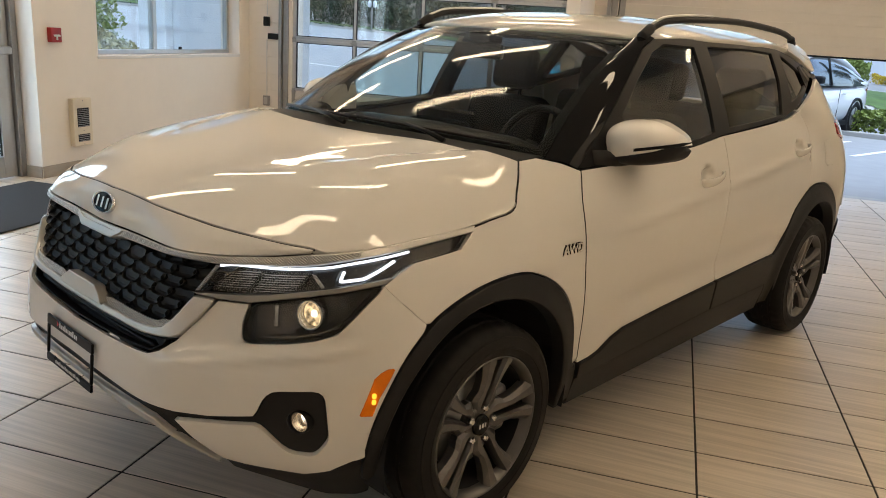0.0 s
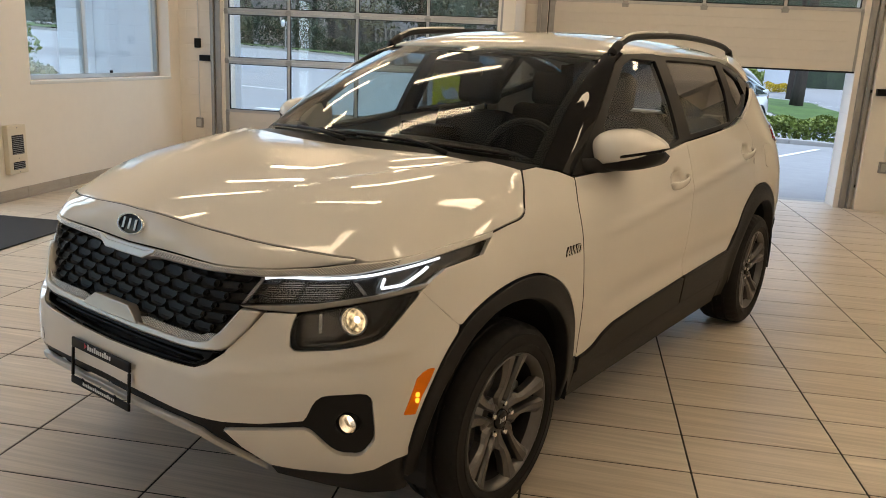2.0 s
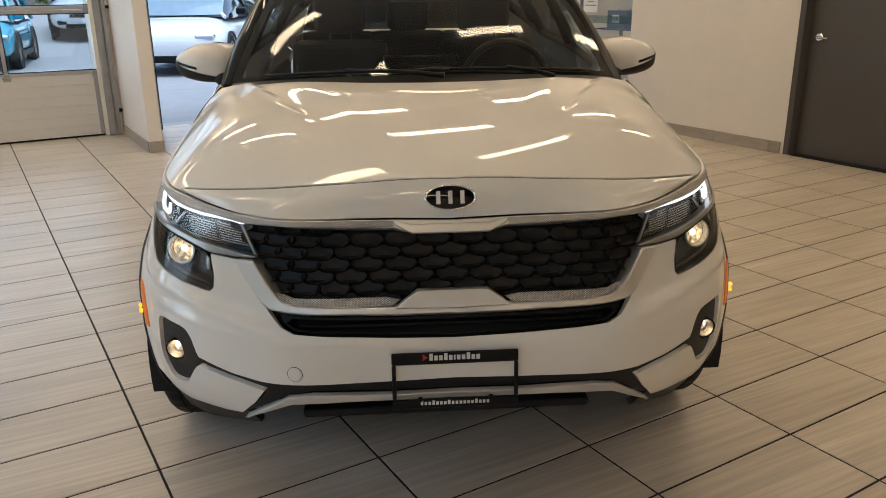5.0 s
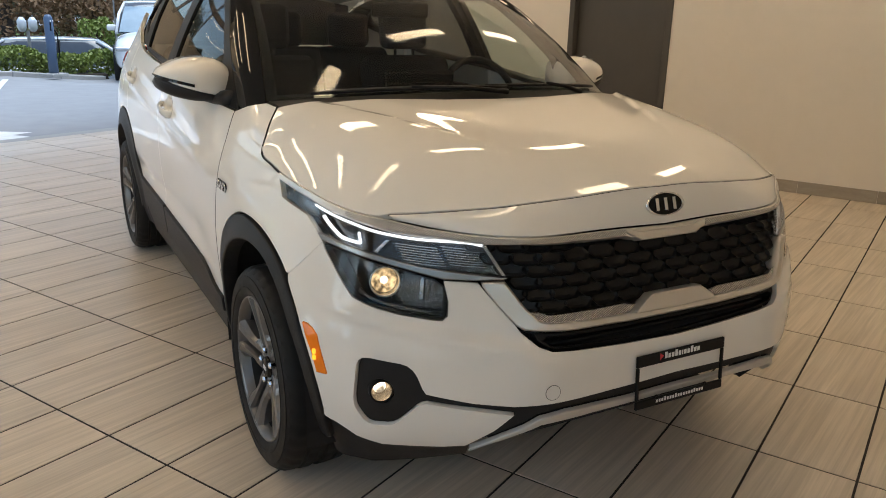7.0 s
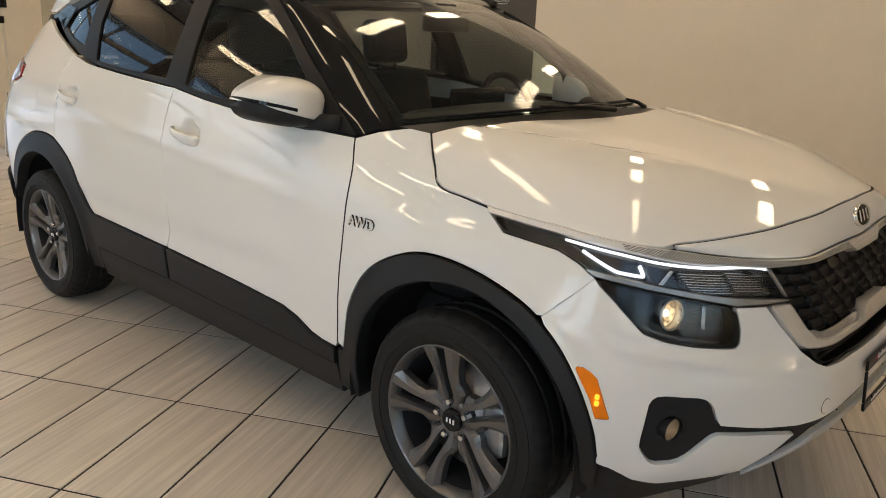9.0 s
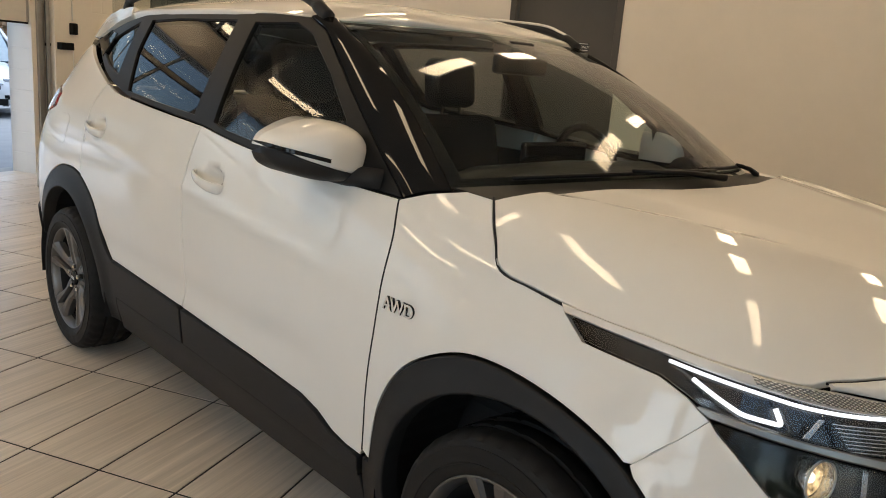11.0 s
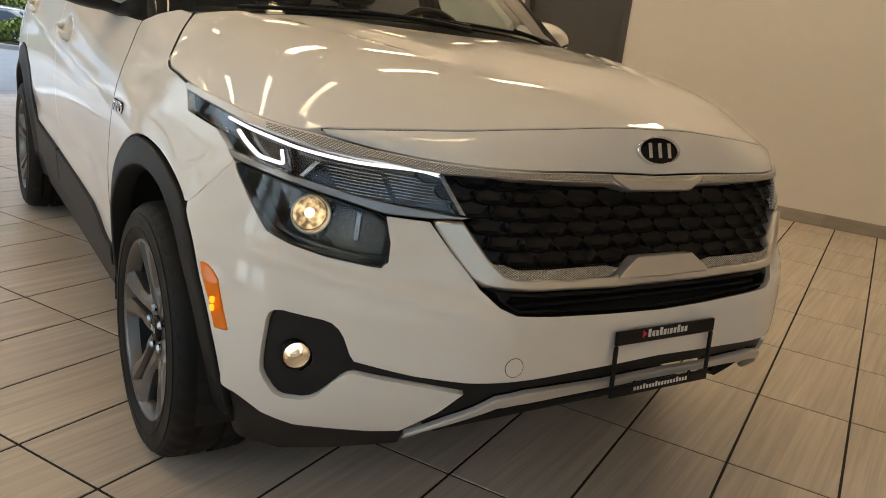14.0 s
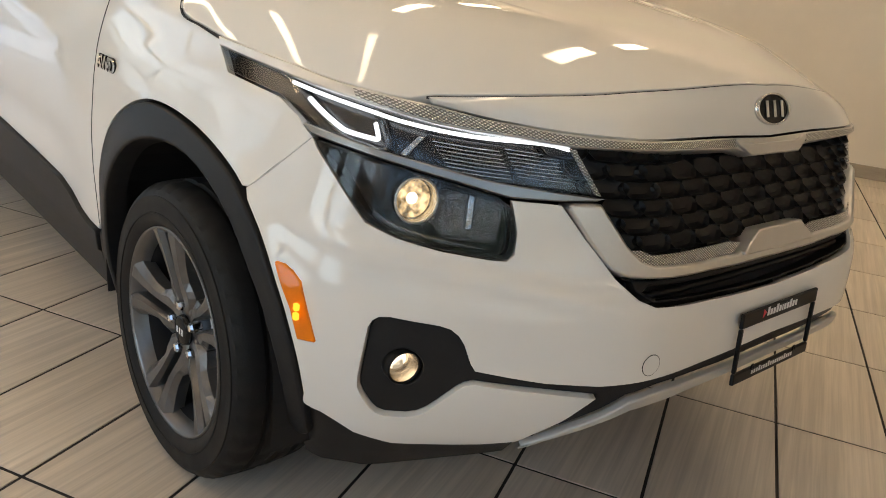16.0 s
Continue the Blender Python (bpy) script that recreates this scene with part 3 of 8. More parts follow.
# recessed wall heater
heat = thing("wall_heater", "cream wall unit with two dark grilles", "wall heater", pose(X0, 3.43, 0.235))
CREAMMETAL = material("cream_metal", (0.70, 0.63, 0.50), 0.45, vary=0.03)
part("case", box((0.001, -0.115, 0.0), (0.055, 0.115, 0.42), 0.008), CREAMMETAL, heat)
for z0, z1 in ((0.17, 0.335), (0.04, 0.105)):
    g = part("grille", box((0.0555, -0.072, z0), (0.0585, 0.072, z1), 0.001), DARK, heat, "dark louvred grille")
    n = int((z1 - z0) / 0.016)
    for k in range(n):
        part("slat", box((0.059, -0.07, z0 + 0.008 + 0.016 * k - 0.004), (0.065, 0.07, z0 + 0.008 + 0.016 * k + 0.001), 0.001), GALV, g)
for z in (0.015, 0.135, 0.40):
    part("screw", lathe([(0.058, 0.0), (0.058, 0.005), (0.0555, 0.005)], 10), GALV, heat).location = (0, 0, z)

# ---- grey staff door in the east wall ----
gd = thing("door_2", "dark grey painted staff door in a grey frame", "door", kind="structure")
for lo, hi in (((1.062, 0.004), (1.115, 2.13)), ((1.975, 0.004), (2.028, 2.13)), ((1.116, 2.075), (1.974, 2.13))):
    part("door_frame", box((X1 - 0.012, lo[0], lo[1]), (X1 + 0.14, hi[0], hi[1]), 0.004), GREYDOOR, gd)
part("door_leaf", box((X1 + 0.075, 1.119, 0.012), (X1 + 0.118, 1.971, 2.072), 0.003), GREYDOOR, gd)
part("threshold", box((X1 + 0.002, 1.119, 0.0005), (X1 + 0.19, 1.971, 0.009), 0.003), DARK, gd)
h = part("handle_rose", lathe([(X1 + 0.058, 0.0), (X1 + 0.058, 0.028), (X1 + 0.066, 0.034), (X1 + 0.0745, 0.034)], 24), CHROME, gd, "chrome handle rose")
h.location = (0, 1.88, 0.98)
part("lever", tube([(X1 + 0.06, 1.88, 0.98), (X1 + 0.02, 1.88, 0.98), (X1 + 0.015, 1.865, 0.98), (X1 + 0.015, 1.77, 0.978)], 0.010, 10), CHROME, gd, "chrome lever handle")
sign = thing("door_sign", "small dark sign with white words and lines on the grey door", "sign", pose(X1 + 0.074, 1.445, 1.605, 90, 0, -90))
part("plate", box((-0.12, -0.035, 0.0), (0.12, 0.035, 0.003), 0.001, 1), INK, sign)
lettering("lettering", "EMPLOYEES ONLY", 0.030, PRINT, sign, pose(0, -0.002, 0.0034), "white words")
part("line", box((-0.112, 0.024, 0.0031), (0.112, 0.029, 0.0036)), PRINT, sign)
part("line", box((-0.112, -0.029, 0.0031), (0.112, -0.024, 0.0036)), PRINT, sign)

# ---- glazed shop front ----
shop = thing("window_2", "frameless glass shop front with a glass door", "shop front", kind="structure")
xg = X1 + 0.05
for a, b, z0 in ((6.13, 6.395, 0.012), (3.955, 5.13, 0.022)):
    p = part("pane", box((xg - 0.005, a, z0), (xg + 0.005, b, 2.74)), SHOPGLASS, shop, "clear fixed glass")
    p.visible_shadow = False
    part("channel", box((xg - 0.018, a, 0.002), (xg + 0.018, b, 0.020), 0.002), ALU, shop, "aluminium floor channel")
leaf = part("glass_door", box((xg - 0.005, 5.137, 0.012), (xg + 0.005, 6.123, 2.35)), SHOPGLASS, shop, "clear glass door leaf")
leaf.visible_shadow = False
part("kick_rail", box((xg - 0.018, 5.137, 0.012), (xg + 0.018, 6.06, 0.112), 0.003), ALU, leaf, "brushed metal bottom rail")
part("pull_bar", tube([(xg - 0.07, 5.26, 0.40), (xg - 0.07, 5.26, 1.66)], 0.016, 12), CHROME, leaf, "long steel pull bar")
for z in (0.55, 1.5):
    part("bar_bracket", tube([(xg - 0.056, 5.26, z), (xg - 0.006, 5.26, z)], 0.009, 8), CHROME, leaf)
part("edge_strip", box((xg - 0.006, 5.131, 0.024), (xg + 0.006, 5.1365, 2.34)), BLACK, shop, "dark edge seal")
part("frosted_band", box((xg - 0.0064, 3.957, 1.02), (xg - 0.0054, 6.12, 1.10)), glass("frosted_film", (0.72, 0.80, 0.79), 0.5, 1.4), shop, "pale frosted safety band")
for y0, y1, z0, z1 in ((4.80, 5.02, 1.14, 1.50), (4.52, 4.74, 1.13, 1.49)):
    notice = thing("paper_notice", "white printed notice taped to the glass", "notice", pose(xg - 0.0068, (y0 + y1) / 2, (z0 + z1) / 2, 90, 0, -90))
    part("sheet", box((-(y1 - y0) / 2, -(z1 - z0) / 2, 0), ((y1 - y0) / 2, (z1 - z0) / 2, 0.0008)), PAPER, notice)
    for k in range(7):
        w = 0.09 - 0.02 * (k % 3)
        part("print_line", box((-w, 0.10 - 0.035 * k, 0.0010), (w, 0.108 - 0.035 * k, 0.0014)), INK, notice)
notice = thing("paper_notice", "small white notice with dark bars on the glass", "notice", pose(xg - 0.0068, 4.97, 1.66, 90, 0, -90))
part("sheet", box((-0.12, -0.12, 0), (0.12, 0.12, 0.0008)), PAPER, notice)
for k in range(3):
    part("print_line", box((-0.08 + 0.01 * k, 0.02 - 0.05 * k, 0.0010), (0.08 - 0.01 * k, 0.045 - 0.05 * k, 0.0014)), INK, notice)
banner = thing("paper_banner", "wide white banner across the glass", "notice", pose(xg - 0.0068, 4.36, 1.66, 90, 0, -90))
part("sheet", box((-0.40, -0.10, 0), (0.40, 0.14, 0.001)), PAPER, banner)
for y, z in ((5.00, 0.86), (4.98, 0.78)):
    d = thing("glass_decal", "faint white lettering bars on the glass", "decal", pose(xg - 0.0058, y, z, 90, 0, -90))
    part("mark", lathe([(0.0, 0.0), (0.0, 0.02), (0.0008, 0.02)], 14, "z"), PRINT, d).location = (-0.09, 0, 0)
    part("bar", box((-0.06, 0.0, 0), (0.03, 0.012, 0.0008)), PRINT, d)
    part("bar", box((-0.06, -0.018, 0), (0.11, -0.010, 0.0008)), PRINT, d)

# battery rack in the shop
RACK = material("dark_rack_metal", (0.014, 0.013, 0.013), 0.45, metal=0.3, vary=0.1)
CASE = material("battery_case", (0.026, 0.030, 0.036), 0.4, vary=0.1, bump=0.05)
rack = thing("battery_rack", "dark metal rack with three glass shelves", "shelf rack", pose(5.10, 4.0, 0))
for x in (0.0, 0.42):
    for y in (0.0, 0.95):
        part("post", box((x - 0.015, y - 0.015, 0.001), (x + 0.015, y + 0.015, 0.93), 0.003), RACK, rack)
SHELFTOP = material("shelf_board", (0.33, 0.36, 0.38), 0.25, vary=0.05)
for z in (0.10, 0.46, 0.80):
    part("shelf", box((-0.016, -0.016, z), (0.436, 0.966, z + 0.025), 0.003), SHELFTOP, rack)
part("top_frame", box((-0.016, -0.016, 0.931), (0.436, 0.966, 0.945), 0.003), RACK, rack)


def battery(at):
    b = thing("car_battery", "dark boxed car battery with a white label", "battery", at, group="batteries on the rack")
    part("case", box((-0.09, -0.14, 0), (0.09, 0.14, 0.16), 0.008), CASE, b)
    part("lid", box((-0.094, -0.144, 0.1605), (0.094, 0.144, 0.195), 0.01), CASE, b)
    lab = part("label_plate", box((-0.0925, -0.055, 0.06), (-0.0905, 0.055, 0.145)), PAPER, b, "white label")
    part("label_mark", box((-0.0938, -0.04, 0.085), (-0.0927, 0.0, 0.125)), REDPRINT, lab, "red mark")
    part("label_mark", box((-0.0938, 0.012, 0.085), (-0.0927, 0.045, 0.125)), INK, lab)
    for y in (-0.09, 0.09):
        part("terminal", lathe([(0.1955, 0.011), (0.212, 0.009), (0.212, 0.0)], 12, "z"), GALV, b).location = (0.04, y, 0)
    return b


bat = battery(pose(5.22, 4.26, 0.1255))
for z in (0.1255, 0.4855, 0.8255 - 0.0):
    for y in (4.26, 4.66):
        if (z, y) != (0.1255, 4.26) and z < 0.8:
            copy_thing(bat, pose(5.22 + 0.02 * (y > 4.5), y, z))
for y in (4.26, 4.66):
    copy_thing(bat, pose(5.24, y, 0.9455))
bench = thing("counter", "dark low counter behind the glass", "counter", pose(6.3, 4.1, 0))
part("worktop", box((-0.45, -0.5, 0.86), (0.45, 0.9, 0.90), 0.006), CASE, bench)
part("body", box((-0.40, -0.45, 0.002), (0.40, 0.85, 0.859), 0.006), SHELFTOP, bench)
poster = thing("wall_poster", "dark framed poster on the shop wall", "poster", pose(5.75, Y1 - 0.001, 1.55, 90, 0, 0))
POSTER = material("poster_print", (0.055, 0.075, 0.085), 0.35, vary=0.4, scale=3)
part("picture", box((-0.42, -0.45, 0.002), (0.42, 0.55, 0.012), 0.002), POSTER, poster)
part("caption_bar", box((-0.30, -0.33, 0.0125), (0.05, -0.28, 0.0132)), PRINT, poster)
part("caption_mark", box((0.18, -0.40, 0.0125), (0.34, -0.16, 0.0132)), REDPRINT, poster)

# ---- the car on show: skin as smooth functions, panels cut from them ----
def curve(ts, vs):
    """A smooth curve through values at given stations (cubic, tangents limited)."""
    ts, vs = np.asarray(ts, float), np.asarray(vs, float)
    if vs.ndim == 1:
        vs = vs[:, None]
        flat = True
    else:
        flat = False
    h = np.diff(ts)[:, None]
    slope = np.diff(vs, axis=0) / h
    m = np.empty_like(vs)
    m[0], m[-1] = slope[0], slope[-1]
    a, b = slope[:-1], slope[1:]
    w1, w2 = 2 * h[1:] + h[:-1], h[1:] + 2 * h[:-1]
    with np.errstate(all="ignore"):
        mid = np.where(a * b > 0, (w1 + w2) / (w1 / a + w2 / b), 0.0)
    m[1:-1] = mid

    def at(t):
        t = np.asarray(t, float)
        k = np.clip(np.searchsorted(ts, t) - 1, 0, len(ts) - 2)
        hh = h[k, 0]
        q = ((t - ts[k]) / hh)[..., None]
        hh = hh[..., None]
        inside = np.clip(q, 0, 1)
        v = ((2 * inside**3 - 3 * inside**2 + 1) * vs[k] + (inside**3 - 2 * inside**2 + inside) * hh * m[k]
             + (3 * inside**2 - 2 * inside**3) * vs[k + 1] + (inside**3 - inside**2) * hh * m[k + 1])
        v = v + np.where(q < 0, q * hh * m[0], 0) + np.where(q > 1, (q - 1) * hh * m[-1], 0)
        return v[..., 0] if flat else v
    return at

# plan of the body's widest line, from the middle of the nose to the middle of the tail
def fair_curve(ts, vs, reach):
    """A curve through the stations, faired so that its curvature runs on without breaks."""
    raw = curve(ts, vs)
    q = np.arange(ts[0] - .3, ts[-1] + .3, .002)
    w = np.exp(-.5 * (np.arange(-4 * reach, 4 * reach + .001, .002) / reach) ** 2)
    v = raw(q)
    pad = len(w) // 2
    v = np.convolve(np.pad(v, pad, mode="reflect", reflect_type="odd"), w / w.sum(), mode="same")[pad:-pad]
    return lambda t: np.interp(t, q, v)


def spline(pts, n=60):
    p = np.array(pts, float)
    e = np.vstack([2 * p[0] - p[1], p, 2 * p[-1] - p[-2]])
    out = []
    for i in range(1, len(p)):
        a, b, c, dd = e[i - 1], e[i], e[i + 1], e[i + 2]
        t = np.linspace(0, 1, n, endpoint=False)[:, None]
        out.append(0.5 * (2 * b + (c - a) * t + (2 * a - 5 * b + 4 * c - dd) * t**2 + (3 * b - a - 3 * c + dd) * t**3))
    out.append(p[-1:])
    return np.vstack(out)

PLAN = spline([(0, -.806), (.2, -.802), (.4, -.782), (.55, -.705), (.68, -.605), (.78, -.495), (.842, -.36), (.868, -.2), (.876, 0), (.878, .6), (.878, 1.3), (.876, 2.0),
               (.868, 2.6), (.845, 3.0), (.79, 3.25), (.66, 3.42), (.4, 3.49), (0, 3.51)])
_run = np.concatenate([[0], np.cumsum(np.hypot(*np.diff(PLAN, axis=0).T))])
_zero = np.interp(0, PLAN[:600, 1], _run[:600])
PU = _run - _zero          # u: runs along the plan, u = 0 beside the front axle
_tan = np.gradient(PLAN, PU, axis=0)
_k = np.ones(41) / 41
_tan = np.stack([np.convolve(np.pad(c, 20, mode="edge"), _k, "valid") for c in _tan.T], 1)
_tan[:21, 1] = _tan[:21, 1] * 0
_tan /= np.linalg.norm(_tan, axis=1)[:, None]
UN = PU[0]                 # u of the nose's middle
ZL = [.18, .26, .34, .41, .48, .56, .65, .74, .82, .88, .94, 1.0, 1.06, 1.12]
# inward steps of the skin, station by station
def u_at_x(x):
    return float(np.interp(x, PLAN[:500, 0], PU[:500]))
STATIONS = [UN, u_at_x(.3), u_at_x(.5), u_at_x(.66), u_at_x(.79), -.22, .15, .45, 1.3, 2.3, 3.0, PU[-1]]
STEPS = [
    [.20, .12, .045, .016, .006, .014, .053, .072, .094, .126, .170, .23, .29, .35],
    [.20, .12, .045, .016, .006, .012, .046, .066, .092, .127, .168, .23, .29, .35],
    [.19, .11, .045, .018, .006, .008, .046, .062, .078, .098, .150, .22, .28, .34],
    [.17, .09, .035, .012, .004, .004, .034, .050, .076, .106, .150, .20, .26, .32],
    [.11, .06, .020, .006, .000, .000, .016, .036, .062, .088, .125, .17, .22, .28],
    [.06, .04, .020, .006, .000, .000, .010, .030, .056, .082, .110, .16, .21, .27],
    [.06, .05, .030, .018, .010, .004, .004, .010, .028, .056, .084, .125, .19, .27],
    [.07, .055, .038, .030, .022, .013, .009, .012, .022, .038, .062, .092, .135, .19],
    [.08, .06, .038, .030, .024, .018, .013, .010, .014, .022, .032, .046, .062, .080],
    [.08, .06, .038, .030, .022, .014, .010, .010, .014, .020, .030, .044, .060, .082],
    [.09, .06, .036, .026, .016, .010, .008, .012, .016, .026, .040, .060, .085, .12],
    [.12, .08, .04, .03, .02, .02, .03, .05, .08, .11, .15, .20, .26, .32]]
_prof = curve(ZL, np.array(STEPS).T)
def hull(u, z):
    """Skin point (x, y, z) at u along the plan and height z."""
    u, z = np.asarray(u, float), np.asarray(z, float)
    d = _prof(z)                                   # (..., K)
    S = np.array(STATIONS)
    k = np.clip(np.searchsorted(S, u) - 1, 0, len(S) - 2)
    h = S[k + 1] - S[k]
    q = np.clip((u - S[k]) / h, 0, 1)
    take = lambda i: np.take_along_axis(d, np.clip(i, 0, len(S) - 1)[..., None], -1)[..., 0]
    a, b, c, e = take(k - 1), take(k), take(k + 1), take(k + 2)
    def slope(i0, i1, v0, v1):
        return (v1 - v0) / np.maximum(S[np.clip(i1, 0, len(S) - 1)] - S[np.clip(i0, 0, len(S) - 1)], 1e-6)
    m0, m1 = slope(k - 1, k + 1, a, c) * h, slope(k, k + 2, b, e) * h
    m0 = np.where(k == 0, 0, m0)
    m1 = np.where(k == len(S) - 2, 0, m1)
    dd = (2 * q**3 - 3 * q**2 + 1) * b + (q**3 - 2 * q**2 + q) * m0 + (3 * q**2 - 2 * q**3) * c + (q**3 - q**2) * m1
    px, py = np.interp(u, PU, PLAN[:, 0]), np.interp(u, PU, PLAN[:, 1])
    tx, ty = np.interp(u, PU, _tan[:, 0]), np.interp(u, PU, _tan[:, 1])
    r = np.hypot(u, z - .325)                      # the lip of the front wheel arch stands a little proud
    lip = .012 * np.exp(-(((r - .435) / .036) ** 2)) * np.clip((.02 - u) / .2, 0, 1) * np.clip((.78 - z) / .12, 0, 1)
    return np.stack([px - ty * dd + lip, py + tx * dd, z], -1)


SIDE = 1.4005     # way from the nose's middle to the front axle


def front(s, z):
    """Skin by the signed way s from the nose's middle (plus: the car's left) and the height."""
    s = np.asarray(s, float)
    p = hull(UN + np.abs(s) - (SIDE + UN) * np.clip(np.abs(s) / .45, 0, 1) ** 2 * (3 - 2 * np.clip(np.abs(s) / .45, 0, 1)), z)
    p[..., 0] = p[..., 0] * np.where(s < 0, -1.0, 1.0)
    return p


glass_line = curve([.3, .5, .8, 1.44, 2.3, 2.9, 3.15], [.70, .735, .772, .804, .792, .715, .66])


def greenhouse(y, z):
    y, z = np.asarray(y, float), np.asarray(z, float)
    return np.stack([glass_line(y) - (z - 1.09) * .40 - .35 * np.maximum(z - 1.09, 0) ** 2, y, z], -1)


hood_mid = fair_curve([-.70, -.663, -.6, -.5, -.3, 0, .1, .35], [.925, .941, .966, .993, 1.033, 1.073, 1.084, 1.105], .07)
hood_side = fair_curve([-.70, -.473, -.388, -.243, -.047, .051, .142, .19, .263, .35], [.60, .678, .738, .773, .793, .796, .795, .764, .705, .65], .03)
hood_low = fair_curve([-.70, -.473, -.388, -.243, -.047, .051, .142, .19, .263, .35], [.80, .881, .885, .894, .907, .920, .936, .990, 1.062, 1.08], .03)
hood_pow = fair_curve([-.70, -.57, -.47, -.36, -.1, .136, .35], [2.1, 2.3, 3.0, 5.0, 6.2, 7.5, 8.0], .08)


def soft_step(v):
    v = np.clip(v, 0, 1)
    return v * v * (3 - 2 * v)


def hood_top(x, y):
    x, y = np.asarray(x, float), np.asarray(y, float)
    a = np.abs(x)
    z = hood_mid(y) - (hood_mid(y) - hood_low(y)) * (a / hood_side(y)) ** hood_pow(y)
    ridge = .30 + .34 * np.clip((y + .45) / .75, 0, 1.2)
    dip = soft_step((ridge - a) / .022) * soft_step((a - ridge + .17) / .15)
    z = z - .0080 * dip * soft_step((y + .45) / .5)
    return np.stack([x, y, z], -1)


roof_mid = curve([.9, .93, 1.0, 1.1, 1.3, 1.8, 2.3, 2.7, 3.0], [1.440, 1.451, 1.478, 1.502, 1.528, 1.548, 1.543, 1.512, 1.462])
roof_low = curve([.9, 1.1, 1.25, 1.7, 2.3, 2.7, 3.0], [1.38, 1.428, 1.446, 1.462, 1.455, 1.42, 1.375])


def roof_top(x, y):
    x, y = np.asarray(x, float), np.asarray(y, float)
    z = roof_mid(y) - (roof_mid(y) - roof_low(y)) * (np.abs(x) / .625) ** 2.8
    return np.stack([x, y, z], -1)


def windscreen(a, b):
    a, b = np.asarray(a, float), np.asarray(b, float)
    base = np.stack([.70 * a, .40 - .25 * (1 - a**2), 1.052 + .045 * (1 - a**2)], -1)
    top = np.stack([.557 * a, 1.078 - .15 * (1 - a**2), 1.440 + .009 * (1 - a**2)], -1)
    k = b[..., None]
    bow = np.stack([0 * a, -.022 * np.sin(math.pi * b), .026 * np.sin(math.pi * b)], -1)
    return base * (1 - k) + top * k + bow


def inside(px, py, poly):
    """Which points lie inside an outline."""
    x0, y0 = poly[:, 0], poly[:, 1]
    x1, y1 = np.roll(x0, -1), np.roll(y0, -1)
    hit = np.zeros(len(px), bool)
    for a, b, c, d in zip(x0, y0, x1, y1):
        if b != d:
            cross = ((b > py) != (d > py)) & (px < (c - a) * (py - b) / (d - b) + a)
            hit ^= cross
    return hit


def area_of(p):
    return 0.5 * np.sum(p[:, 0] * np.roll(p[:, 1], -1) - np.roll(p[:, 0], -1) * p[:, 1])


def dense(poly, step):
    out = []
    for a, b in zip(poly, np.roll(poly, -1, axis=0)):
        n = max(1, int(math.ceil(np.linalg.norm(b - a) / step)))
        out += [a + (b - a) * k / n for k in range(n)]
    return np.array(out)


def grown(poly, by):
    """A counter-clockwise outline moved outwards."""
    a = poly - np.roll(poly, 1, axis=0)
    b = np.roll(poly, -1, axis=0) - poly
    na = np.stack([a[:, 1], -a[:, 0]], 1) / (np.linalg.norm(a, axis=1)[:, None] + 1e-9)
    nb = np.stack([b[:, 1], -b[:, 0]], 1) / (np.linalg.norm(b, axis=1)[:, None] + 1e-9)
    n = na + nb
    n = n / np.maximum((n * n).sum(1)[:, None] / 2, 0.5)
    return poly + by * n


def eased(poly, rounds=2, keep=0.25):
    """Corners rounded off."""
    p = np.array(poly, float)
    for _ in range(rounds):
        q = np.roll(p, -1, axis=0)
        p = np.stack([p * (1 - keep) + q * keep, p * keep + q * (1 - keep)], 1).reshape(-1, 2)
    return p


def flowing(pts, n=6):
    """A smooth open line through points."""
    return [tuple(v) for v in spline(pts, n)]


def surface_normals(surf, ab, e=4e-4):
    a, b = ab[:, 0], ab[:, 1]
    n = np.cross(surf(a + e, b) - surf(a - e, b), surf(a, b + e) - surf(a, b - e))
    return n / (np.linalg.norm(n, axis=1)[:, None] + 1e-12)


